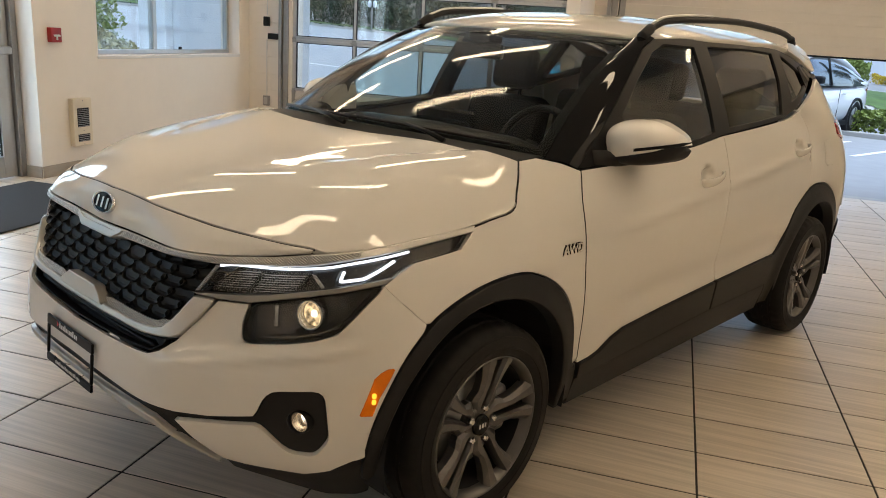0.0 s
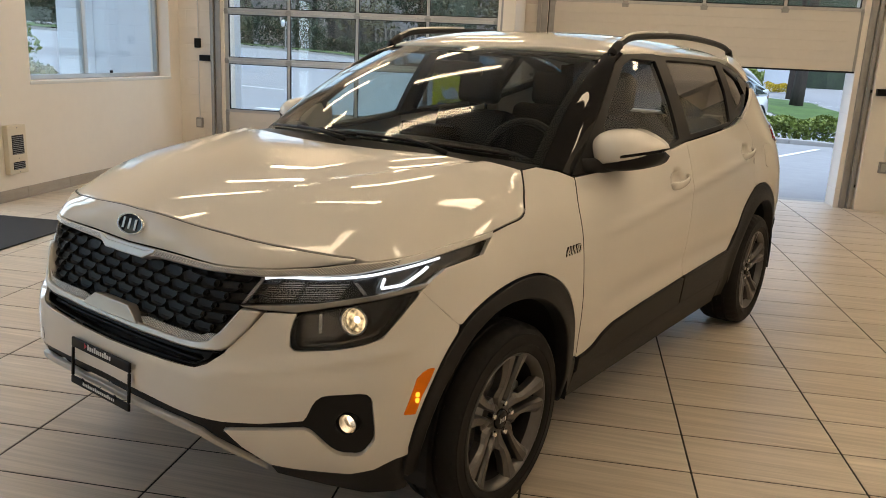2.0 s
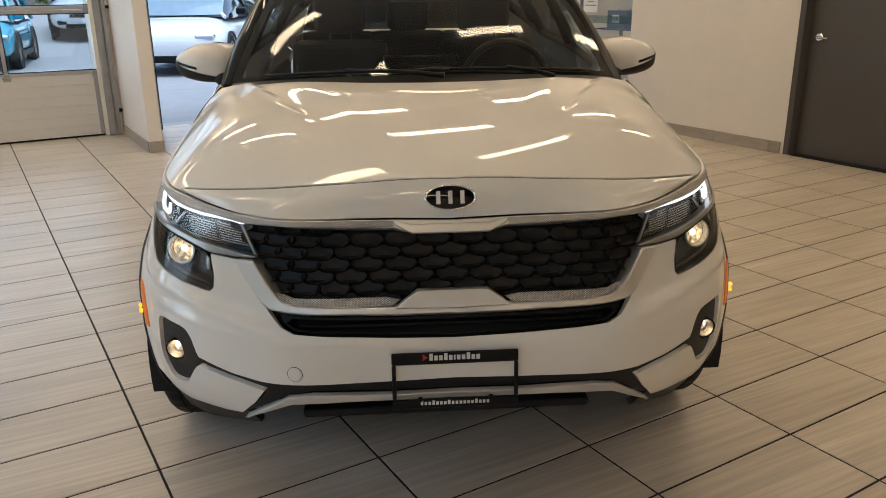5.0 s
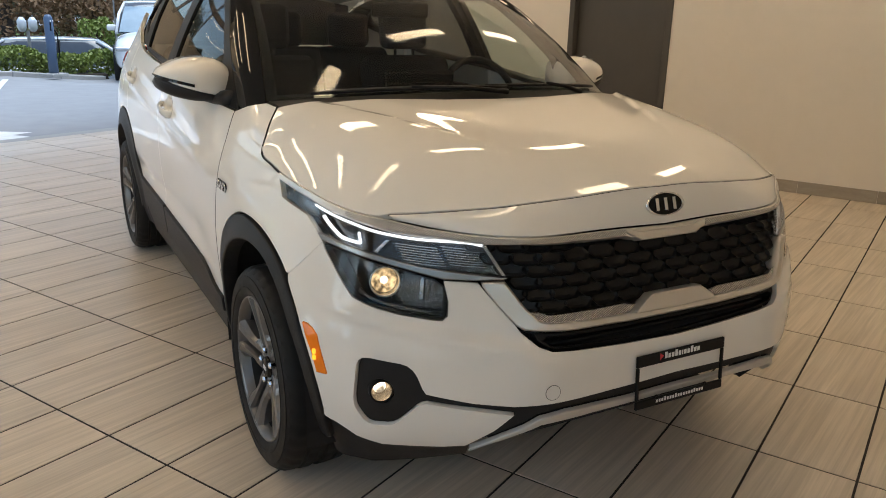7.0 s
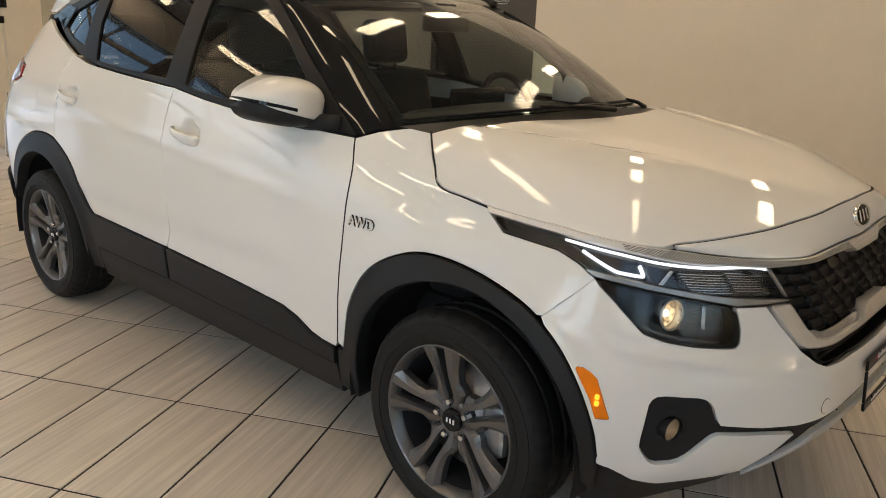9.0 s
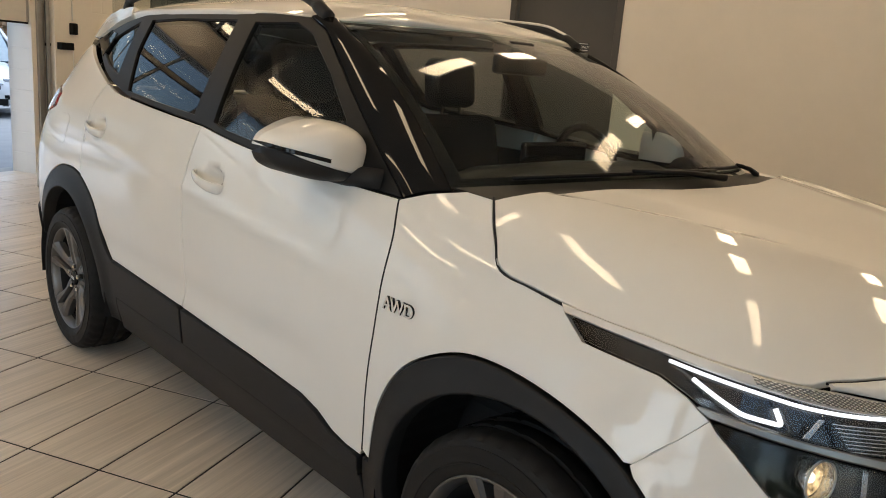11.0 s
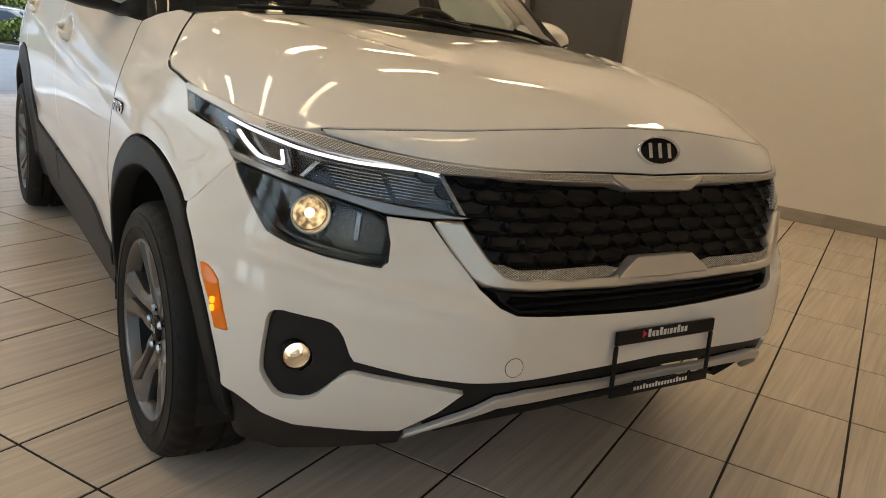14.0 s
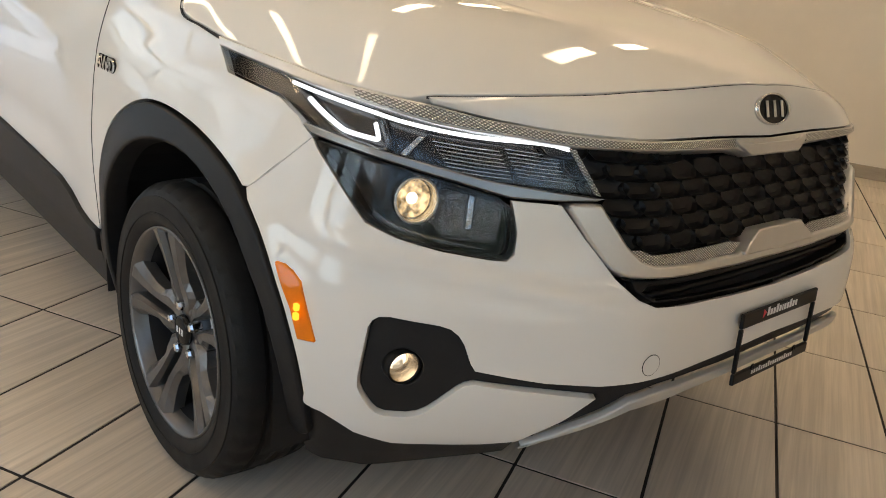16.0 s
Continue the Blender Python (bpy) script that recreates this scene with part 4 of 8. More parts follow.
def panel(name, outline, surf, mat, parent, label="", step=0.03, depth=0.018, off=0.0, holes=(), roll=0.003, gap=0.0016, flip=False, stretch=(1.0, 1.0)):
    """A sheet cut by an outline out of a smooth surface, with a rolled edge and a turned-in rim."""
    from mathutils.geometry import delaunay_2d_cdt
    k = np.array(stretch)
    loops = []
    for i, o in enumerate([outline, *holes]):
        p = np.array(o, float) * k
        if (area_of(p) < 0) != (i > 0):
            p = p[::-1]
        p = dense(p, step)
        loops.append(grown(p, -gap - roll))
    every = np.vstack(loops)
    lo, hi = every.min(0), every.max(0)
    gx, gy = np.meshgrid(np.arange(lo[0] + step / 2, hi[0], step), np.arange(lo[1] + step / 2, hi[1], step * 0.87))
    gx = gx + (np.arange(len(gx)) % 2)[:, None] * step / 2
    pts = np.stack([gx.ravel(), gy.ravel()], 1)

    def within(q):
        ok = inside(q[:, 0], q[:, 1], loops[0])
        for h in loops[1:]:
            ok &= ~inside(q[:, 0], q[:, 1], h)
        return ok
    pts = pts[within(pts)]
    if len(pts):
        far = np.min(np.linalg.norm(pts[:, None] - every[None], axis=2), axis=1) > step * 0.45
        pts = pts[far]
    edges, start = [], 0
    for l in loops:
        n = len(l)
        edges += [(start + i, start + (i + 1) % n) for i in range(n)]
        start += n
    flat = np.vstack([every, pts]) if len(pts) else every
    vs, _, fs, *_ = delaunay_2d_cdt([Vector(p) for p in flat], edges, [], 0, 1e-7)
    v2 = np.array([(v.x, v.y) for v in vs])
    tri = [f for f in fs if len(f) == 3]
    cen = np.array([v2[list(f)].mean(0) for f in tri])
    tri = [f for f, ok in zip(tri, within(cen)) if ok]
    nrm = surface_normals(surf, v2 / k)
    pos = surf(v2[:, 0] / k[0], v2[:, 1] / k[1]) + off * nrm
    verts, normals = [tuple(p) for p in pos], [tuple(q) for q in nrm]
    faces, looped = [], []
    for f in tri:
        a, b, c = (v2[i] for i in f)
        f = tuple(f) if (b[0] - a[0]) * (c[1] - a[1]) - (b[1] - a[1]) * (c[0] - a[0]) > 0 else tuple(f)[::-1]
        faces.append(f)
        looped += [normals[i] for i in f]
    for l in loops:
        n = len(l)
        outer = grown(l, roll)
        n0 = surface_normals(surf, l / k)
        p0 = surf(l[:, 0] / k[0], l[:, 1] / k[1]) + off * n0
        n1 = surface_normals(surf, outer / k)
        base = surf(outer[:, 0] / k[0], outer[:, 1] / k[1])
        p1, p2 = base + (off - roll) * n1, base + (off - depth) * n1
        t = np.roll(p0, -1, axis=0) - np.roll(p0, 1, axis=0)
        side = np.cross(t, n0)
        side /= np.linalg.norm(side, axis=1)[:, None] + 1e-12
        i0 = len(verts)
        for ring, nr in ((p0, n0), (p1, side), (p2, side)):
            verts += [tuple(p) for p in ring]
            normals += [tuple(q) for q in nr]
        for i in range(n):
            j = (i + 1) % n
            for r in (0, 1):
                a, b, c, d = i0 + r * n + j, i0 + r * n + i, i0 + (r + 1) * n + i, i0 + (r + 1) * n + j
                faces.append((a, b, c, d))
                looped += [normals[a], normals[b], normals[c], normals[d]]
    if flip:
        verts = [(-x, y, z) for x, y, z in verts]
        out, k0 = [], 0
        for f in faces:
            part_n = looped[k0:k0 + len(f)]
            k0 += len(f)
            out += [(-x, y, z) for x, y, z in part_n[::-1]]
        looped, faces = out, [f[::-1] for f in faces]
    me = bpy.data.meshes.new(name)
    me.from_pydata(verts, [], faces)
    for p in me.polygons:
        p.use_smooth = True
    me.normals_split_custom_set(looped)
    return part(name, me, mat, parent, label)


def both(name, outline, surf, mat, parent, label="", **more):
    """The same panel on the car's left and right."""
    return [panel(name, outline, surf, mat, parent, label, flip=f, **more) for f in (False, True)]


def mirrored(half):
    """A whole outline from its left half, which runs from the middle to the middle."""
    return list(half) + [(-a, b) for a, b in half[::-1] if abs(a) > 1e-9]


def strip_sheet(name, low, high, mat, parent, label="", bulge=0.0, rows=8, flip=False, thick=0.012):
    """A sheet lofted between two lines of points, slightly domed and made thick."""
    low, high = np.array(low, float), np.array(high, float)
    n = len(low)
    b = np.linspace(0, 1, rows + 1)[:, None, None]
    g = low[None] * (1 - b) + high[None] * b
    along = np.gradient(g, axis=1)
    up = np.gradient(g, axis=0)
    nn = np.cross(along, up)
    nn /= np.linalg.norm(nn, axis=2)[..., None] + 1e-12
    g = g + nn * bulge * np.sin(math.pi * b)
    bm = bmesh.new()
    s = np.array([-1, 1, 1]) if flip else np.array([1, 1, 1])
    top = [[bm.verts.new(g[i, j] * s) for j in range(n)] for i in range(rows + 1)]
    und = [[bm.verts.new((g[i, j] - thick * nn[i, j]) * s) for j in range(n)] for i in range(rows + 1)]
    for i in range(rows):
        for j in range(n - 1):
            bm.faces.new((top[i][j], top[i][j + 1], top[i + 1][j + 1], top[i + 1][j]))
            bm.faces.new((und[i][j + 1], und[i][j], und[i + 1][j], und[i + 1][j + 1]))
    for i in range(rows):
        bm.faces.new((top[i + 1][0], und[i + 1][0], und[i][0], top[i][0]))
        bm.faces.new((top[i][-1], und[i][-1], und[i + 1][-1], top[i + 1][-1]))
    for j in range(n - 1):
        bm.faces.new((top[0][j], und[0][j], und[0][j + 1], top[0][j + 1]))
        bm.faces.new((top[-1][j + 1], und[-1][j + 1], und[-1][j], top[-1][j]))
    bmesh.ops.recalc_face_normals(bm, faces=bm.faces)
    ob = part(name, bm, mat, parent, label, smooth=True)
    ob.data.set_sharp_from_angle(angle=radians(40))
    return ob


TURN = -27.114
car = thing("suv", "white compact sport utility car with dark cladding and lit headlamps", "car", pose(0, 0, 0, 0, 0, TURN))

# shared edge lines, in s (way from the nose's middle) and height
E_STRIPE_UP = [(0, .478), (.17, .473), (.29, .468), (.40, .463), (.485, .459), (.58, .463), (.697, .478)]
E_STRIPE_LO = [(.697, .454), (.58, .444), (.483, .434)]
E_FOG = [(.697, .478), (.706, .490), (.720, .522), (.730, .536), (.744, .546), (.762, .550), (.840, .554), (.858, .551), (.868, .543), (.874, .530), (.884, .440), (.884, .420), (.879, .408), (.862, .384), (.852, .375), (.838, .371), (.800, .374), (.782, .380), (.766, .392), (.722, .440), (.711, .449), (.697, .454)]
E_WHITE_LOW = [(.483, .434), (.528, .384), (.60, .325), (.66, .315), (.74, .308), (.822, .303), (.893, .319), (.945, .352), (.978, .362)]
E_BOX = [(1.036, .800), (1.022, .786), (.984, .760), (.938, .722), (.903, .692), (.848, .676), (.772, .663), (.691, .656), (.668, .656), (.656, .667), (.656, .702), (.671, .750)]
E_BOX_TOP = [(.671, .752), (.757, .767), (.858, .783), (.96, .795), (1.036, .800)]
E_CHROME_OUT = [(.585, .748), (.537, .697), (.490, .652), (.464, .640), (.424, .636), (.353, .633), (.242, .632), (.141, .629), (0, .628)]
E_GRILLE_LOW = [(0, .682), (.083, .682), (.119, .659), (.150, .651), (.282, .652), (.398, .657), (.426, .664), (.461, .690), (.521, .754)]
E_INTAKE = [(.474, .636), (.429, .606), (.393, .593), (.312, .588), (.171, .583), (0, .579)]
E_LIP = [(0, .850), (.15, .853), (.31, .853), (.47, .856), (.61, .859), (.726, .866), (.822, .878)]
E_BAND_TOP = [(0, .833), (.095, .833), (.14, .846), (.25, .847), (.383, .851), (.47, .855), (.588, .859), (.681, .866), (.757, .870), (.827, .876), (.893, .874), (.98, .876), (1.14, .889), (1.376, .908)]
E_BAND_LOW = [(0, .821), (.095, .821), (.14, .831), (.25, .833), (.383, .836), (.47, .838), (.57, .836), (.675, .842), (.747, .844), (.812, .849), (.883, .858), (.969, .867), (1.125, .879), (1.362, .899)]
E_LAMP_LOW = [(.514, .763), (.595, .768), (.666, .773), (.731, .779), (.817, .792), (.938, .807), (1.060, .818)]
E_LAMP_BACK = [(1.060, .818), (1.085, .828), (1.145, .847), (1.307, .862), (1.362, .897)]
ARCH_FRONT = flowing([(.462, .385), (.417, .548), (.331, .675), (.195, .752), (.068, .769), (-.098, .744), (-.239, .692), (-.340, .604), (-.407, .473), (-.431, .362)], 5)
ARCH_REAR = flowing([(3.035, .47), (2.995, .57), (2.87, .705), (2.70, .785), (2.55, .808), (2.40, .790), (2.249, .705), (2.153, .56), (2.088, .508)], 5)


# bumper, between the stripe, the lamps and the arches
SEAM_LOW = (1.150, .694)
arch_to_seam = [(u + SIDE, z) for u, z in ARCH_FRONT if u < -.245 and z > .362][::-1]
bumper_half = (E_STRIPE_UP + E_FOG[1:-1] + E_STRIPE_LO + E_WHITE_LOW[1:] + arch_to_seam + [SEAM_LOW] + E_BOX
               + [(.61, .749)] + E_CHROME_OUT[:3] + E_INTAKE)
def bumper_skin(s, z):
    """The front skin with a soft ridge under each headlamp."""
    p = front(s, z)
    a = np.abs(np.asarray(s, float))
    ridge = np.exp(-((np.asarray(z) - .592 - .13 * (a - .45)) / .016) ** 2) * soft_step((a - .40) / .15) * soft_step((1.05 - a) / .15)
    p[..., 1] = p[..., 1] - .0090 * ridge
    p[..., 0] = p[..., 0] + .004 * ridge * np.sign(np.asarray(s, float))
    return p


panel("front_bumper", mirrored(bumper_half), bumper_skin, WHITE, car, "white painted bumper skin", step=.016, gap=.0004, roll=.0012)
panel("tow_gap", [(-.391 + .0197 * math.cos(a * math.tau / 24), .494 + .0197 * math.sin(a * math.tau / 24)) for a in range(24)], front, DARK, car, "thin dark gap round the tow-eye cover", step=.008, off=.0007, roll=.0003, gap=0, depth=.003)
panel("tow_cover", [(-.391 + .019 * math.cos(a * math.tau / 24), .494 + .019 * math.sin(a * math.tau / 24)) for a in range(24)], front, WHITE, car, "round white tow-eye cover", step=.008, off=.0012, roll=.001, gap=0, depth=.003)
# black stripe with fog-lamp bezels
stripe_half = E_STRIPE_UP[:-1] + E_FOG + E_STRIPE_LO[1:] + [(.53, .379), (.600, .322), (.566, .336), (.46, .400), (.418, .428), (.35, .440), (.26, .441), (.16, .441), (0, .444)]
fog_at = [(s, .466) for s in (.812, -.812)]
disc = [(.032 * math.cos(a * math.tau / 28), .032 * math.sin(a * math.tau / 28)) for a in range(28)]
panel("lower_trim", mirrored(stripe_half), front, CLAD, car, "black plastic trim with fog lamp recesses", step=.02, off=-.010, gap=.0006,
               holes=[[(s + a, z + b) for a, b in disc] for s, z in fog_at])
FOGGLOW = glow("fog_lamp_glow", (1.0, 0.80, 0.55), 0.9, 40)
FOGBOWL = material("fog_reflector", (0.62, 0.55, 0.46), 0.22, metal=0.85, vary=0.1, scale=60)


def facing(s, z, off=0.0):
    """A pose on the front skin: x to the car's left, y up, z outwards."""
    p = front(np.array([s]), np.array([z]))[0]
    n = surface_normals(front, np.array([[s, z]]))[0]
    n, up = Vector(n), Vector((0, 0, 1))
    x = up.cross(n).normalized()
    y = n.cross(x)
    m = Matrix((x, y, n)).transposed().to_4x4()
    m.translation = Vector(p) + n * off
    return m


for s, z in fog_at:
    fog = part("fog_lamp", lathe([(-.050, .0001), (-.050, .030), (-.010, .0300), (.004, .0298), (.006, .0282), (.004, .0262), (-.030, .0245)], 36, "z"), BLACK, car, "round fog lamp, lit", True)
    m = facing(s, z, -.012)
    ahead = (m.to_3x3() @ Vector((0, 0, .38)) + Vector((0, -1.0, 0))).normalized()
    fog.matrix_basis = Matrix.Translation(m.translation) @ ahead.to_track_quat("Z", "Y").to_matrix().to_4x4()
    part("reflector", lathe([(-.034, .0001), (-.033, .010), (-.026, .020), (-.014, .0238), (.0025, .0255)], 36, "z"), FOGBOWL, fog, "bright reflector bowl", True)
    part("bulb", lathe([(-.031, .0001), (-.030, .009), (-.024, .0165), (-.022, .0001)], 24, "z"), FOGGLOW, fog, "glowing bulb", True)
    part("lens", lathe([(-.014, .0001), (-.015, .012), (-.018, .0225)], 32, "z"), LENS, fog, "clear lens", True)

# lower valance and skid trim
val_mid = [(0, .416), (.15, .414), (.27, .408), (.363, .397), (.45, .370), (.44, .350), (.3, .358), (0, .362)]
panel("valance", mirrored(val_mid), front, CLAD, car, "black lower valance", off=-.12, gap=0, step=.03)
both("valance_side", [(.588, .316), (.60, .325)] + E_WHITE_LOW[3:] + [(1.02, .33), (1.03, .205), (.9, .190), (.75, .205), (.60, .255)], front, CLAD, car, "black lower valance", off=-.012, gap=0, step=.03)
skid_half = [(0, .444), (.16, .441), (.26, .441), (.35, .440), (.418, .428), (.46, .400), (.51, .372), (.585, .322), (.60, .316), (.585, .314), (.46, .380), (.41, .404), (.363, .410), (.27, .416), (.15, .420), (0, .422)]
panel("skid_trim", mirrored(skid_half), front, SKIDPAINT, car, "satin silver skid trim", off=.006, gap=.0005, step=.014, depth=.014, roll=.005)

# nose strip between grille trim and bonnet
SEAM_X = curve([0, .2, .4, .55, .63, .672], [-.663, -.653, -.613, -.553, -.505, -.470])
lip_line = flowing(E_LIP, 8)
lip_pts = np.array([front(np.array([s]), np.array([z]))[0] for s, z in lip_line])
seam_pts = []
for p in lip_pts:
    x = min(p[0] * .672 / lip_pts[-1][0], .672)
    seam_pts.append(hood_top(np.array([x]), np.array([float(SEAM_X(x))]))[0] + np.array([0, -.0042, -.0012]))
seam_pts = np.array(seam_pts)
low_all = np.vstack([lip_pts[::-1] * [-1, 1, 1], lip_pts[1:]])
high_all = np.vstack([seam_pts[::-1] * [-1, 1, 1], seam_pts[1:]])
strip_sheet("nose_panel", low_all, high_all, WHITE, car, "white strip above the grille", bulge=.006, rows=10)

# grille trim, lamp trim, grille
SATINMESH = material("textured_silver", (0.55, 0.54, 0.52), 0.32, metal=0.9, vary=0.05)
_n, _l = SATINMESH.node_tree.nodes, SATINMESH.node_tree.links
_wave = [_n.new("ShaderNodeTexWave") for _ in range(2)]
_at = _n.new("ShaderNodeTexCoord")
_sum = _n.new("ShaderNodeMath")
_sum.operation = "MULTIPLY"
for i, w in enumerate(_wave):
    mp = _n.new("ShaderNodeMapping")
    mp.inputs["Rotation"].default_value = (0, 0, 0)
    mp.inputs["Scale"].default_value = (1.0, 0.0, 1.5 if i == 0 else -1.5)
    _l.new(_at.outputs["Object"], mp.inputs["Vector"])
    _l.new(mp.outputs[0], w.inputs["Vector"])
    w.wave_type, w.bands_direction = "BANDS", "DIAGONAL"
    w.inputs["Scale"].default_value = 95
    _l.new(w.outputs["Fac"], _sum.inputs[i])
_bp = _n.new("ShaderNodeBump")
_bp.inputs["Strength"].default_value, _bp.inputs["Distance"].default_value = 1.0, .0015
_l.new(_sum.outputs[0], _bp.inputs["Height"])
_l.new(_bp.outputs[0], _n["Principled BSDF"].inputs["Normal"])
_cr = _n.new("ShaderNodeValToRGB")
_cr.color_ramp.elements[0].position, _cr.color_ramp.elements[1].position = 0.12, 0.45
_cr.color_ramp.elements[0].color, _cr.color_ramp.elements[1].color = (0.26, 0.255, 0.25, 1), (0.80, 0.79, 0.77, 1)
_l.new(_sum.outputs[0], _cr.inputs[0])
_l.new(_cr.outputs[0], _n["Principled BSDF"].inputs["Base Color"])

lip_low = [(s, z - .0035) for s, z in E_LIP]
trim_half = lip_low + [(.893, .879), (.98, .884), (1.14, .897), (1.378, .913), (1.366, .897)] + [(s, z - .001) for s, z in E_BAND_LOW[::-1][1:]]
panel("grille_trim", mirrored(trim_half), front, SATIN, car, "satin silver trim above grille and lamps", off=.004, gap=.0004, step=.02, depth=.03)
inlay = [(s, float(np.interp(s, [p[0] for p in trim_half[:11]], [p[1] for p in trim_half[:11]])) - .0035) for s, z in E_BAND_TOP[2:12]] + [(s, z + .0015) for s, z in E_BAND_LOW[2:12][::-1]]
both("trim_inlay", inlay, front, SATINMESH, car, "finely textured silver inlay", off=.0062, gap=.0004, step=.012, depth=.003, roll=.0008)
# chrome dip in the middle
panel("grille_trim_centre", mirrored([(0, .838), (.098, .838), (.145, .849), (.137, .836), (.095, .817), (0, .817)]), front, SATIN, car, "silver centre blade of the grille trim", off=.010, gap=.0003, step=.015, depth=.03)

chrome_half = E_GRILLE_LOW + [(.585, .752)] + E_CHROME_OUT[1:]
panel("grille_frame", mirrored(chrome_half), front, SATIN, car, "satin silver frame under the grille", off=.014, gap=.0004, step=.018, depth=.05, roll=.006)
both("frame_inlay", [(.148, .651), (.282, .6505), (.400, .656), (.430, .664), (.452, .682), (.426, .682), (.396, .673), (.165, .674), (.126, .667)], front, SATINMESH, car, "finely textured silver inlay", off=.003, gap=.0004, step=.012, depth=.003, roll=.0008)
panel("grille_frame_centre", mirrored([(0, .689), (.086, .689), (.126, .662), (.145, .645), (0, .641)]), front, SATIN, car, "raised silver blade in the grille frame", off=.022, gap=.0003, step=.015, depth=.03, roll=.004)

grille = thing("grille", "", "")
grille.parent = car
grille["label"] = "black grille of staggered hexagon scales"
grille_half = [(0, .815), (.10, .815), (.145, .829), (.38, .838), (.57, .838)] + [(.521, .756), (.461, .688), (.424, .660), (.282, .650), (.150, .650), (.118, .662), (.085, .690), (0, .690)]
panel("backing", mirrored(grille_half), front, DARK, grille, "dark backing", off=-.045, gap=-.01, step=.03, depth=.01)
outline = [tuple(q) for q in eased([(.0425, .001), (.027, .0180), (-.027, .0180), (-.0425, .001), (-.028, -.0165), (0, -.0182), (.028, -.0165)], 1, .16)]
bm = bmesh.new()
layers = [[bm.verts.new((x * fx, y * fy, h - tilt * y)) for x, y in outline] for fx, fy, h, tilt in ((1.05, 1.05, -.024, 0), (1.03, 1.02, -.001, .50), (.99, .97, .0022, .52), (.86, .80, -.0030, .22), (.55, .45, -.0050, .04))]
for ra, rb in zip(layers, layers[1:]):
    for i in range(len(outline)):
        j = (i + 1) % len(outline)
        bm.faces.new((ra[i], ra[j], rb[j], rb[i]))
bm.faces.new(layers[-1])
bmesh.ops.recalc_face_normals(bm, faces=bm.faces)
cell_mesh = bpy.data.meshes.new("scale")
bm.to_mesh(cell_mesh)
bm.free()
for p in cell_mesh.polygons:
    p.use_smooth = True
cell_mesh.set_sharp_from_angle(angle=radians(28))
GRILLE = material("grille_black", (0.0075, 0.0073, 0.0076), 0.40, vary=0.1, scale=30, spec=0.24)
cell_mesh.materials.append(GRILLE)
g_poly = np.array(mirrored(grille_half))
g_poly = g_poly if area_of(g_poly) > 0 else g_poly[::-1]
for r in range(7):
    z = .664 + .0285 * r
    for c in range(-8, 9):
        s = (c + (.5 if r % 2 else 0)) * .0835
        near = np.array([[s, z], [s - .02, z], [s + .02, z]])
        if inside(near[:, 0], near[:, 1], g_poly).any():
            ob = new("scale", cell_mesh)
            ob.parent = grille
            ob.matrix_basis = facing(s, z, -.018)

# lower intake with bars
intake_half = [(0, .634)] + [(s, z - .001) for s, z in E_CHROME_OUT[::-1][1:7]] + E_INTAKE
intake = panel("air_intake", mirrored(intake_half), front, DARK, car, "black lower air intake", off=-.05, gap=-.012, step=.03, depth=.01)
for z in (.598, .617):
    line = [tuple(front(np.array([s]), np.array([z]))[0] + np.array([0, .035, 0])) for s in np.linspace(-.43 if z > .6 else -.38, .43 if z > .6 else .38, 40)]
    part("intake_bar", tube(line, .0065, 8), BLACK, intake, "black intake bar", True)
panel("intake_surround", mirrored([(0, .630)] + [(s, z - .001) for s, z in E_CHROME_OUT[::-1][1:6]] + [(.44, .634), (.430, .618), (.395, .600), (.31, .596), (.17, .591), (0, .587)]), front, BLACK, car, "black intake surround",
      off=-.006, gap=0, step=.02, depth=.05, holes=[mirrored([(0, .619), (.25, .621), (.40, .625), (.415, .617), (.385, .604), (.30, .599), (.17, .594), (0, .590)])])

# ---- head lamps ----
DRL = glow("daylight_lamp_glow", (0.90, 0.96, 1.0), 1.2)
BEAM = glow("low_beam_glow", (1.0, 0.68, 0.34), 0.42, 70)
BULB = glow("bulb_glow", (1.0, 0.80, 0.50), 1.6)
LAMPCHROME = material("lamp_reflector", (0.55, 0.56, 0.58), 0.14, metal=1.0, vary=0.1, scale=30, bump=0.8, bump_scale=110)
LAMPGREY = material("lamp_inner_grey", (0.20, 0.195, 0.19), 0.26, metal=0.75, vary=0.5, scale=90, bump=0.6, bump_scale=260)
LAMPDARK = material("lamp_black", (0.012, 0.013, 0.016), 0.22, vary=0.1, scale=20, coat=0.5)


def line_on(pts, off, flip, n=6):
    p = flowing(pts, n)
    q = np.array(p)
    w = front(q[:, 0], q[:, 1]) + off * surface_normals(front, q)
    return [((-x if flip else x), y, z) for x, y, z in w]


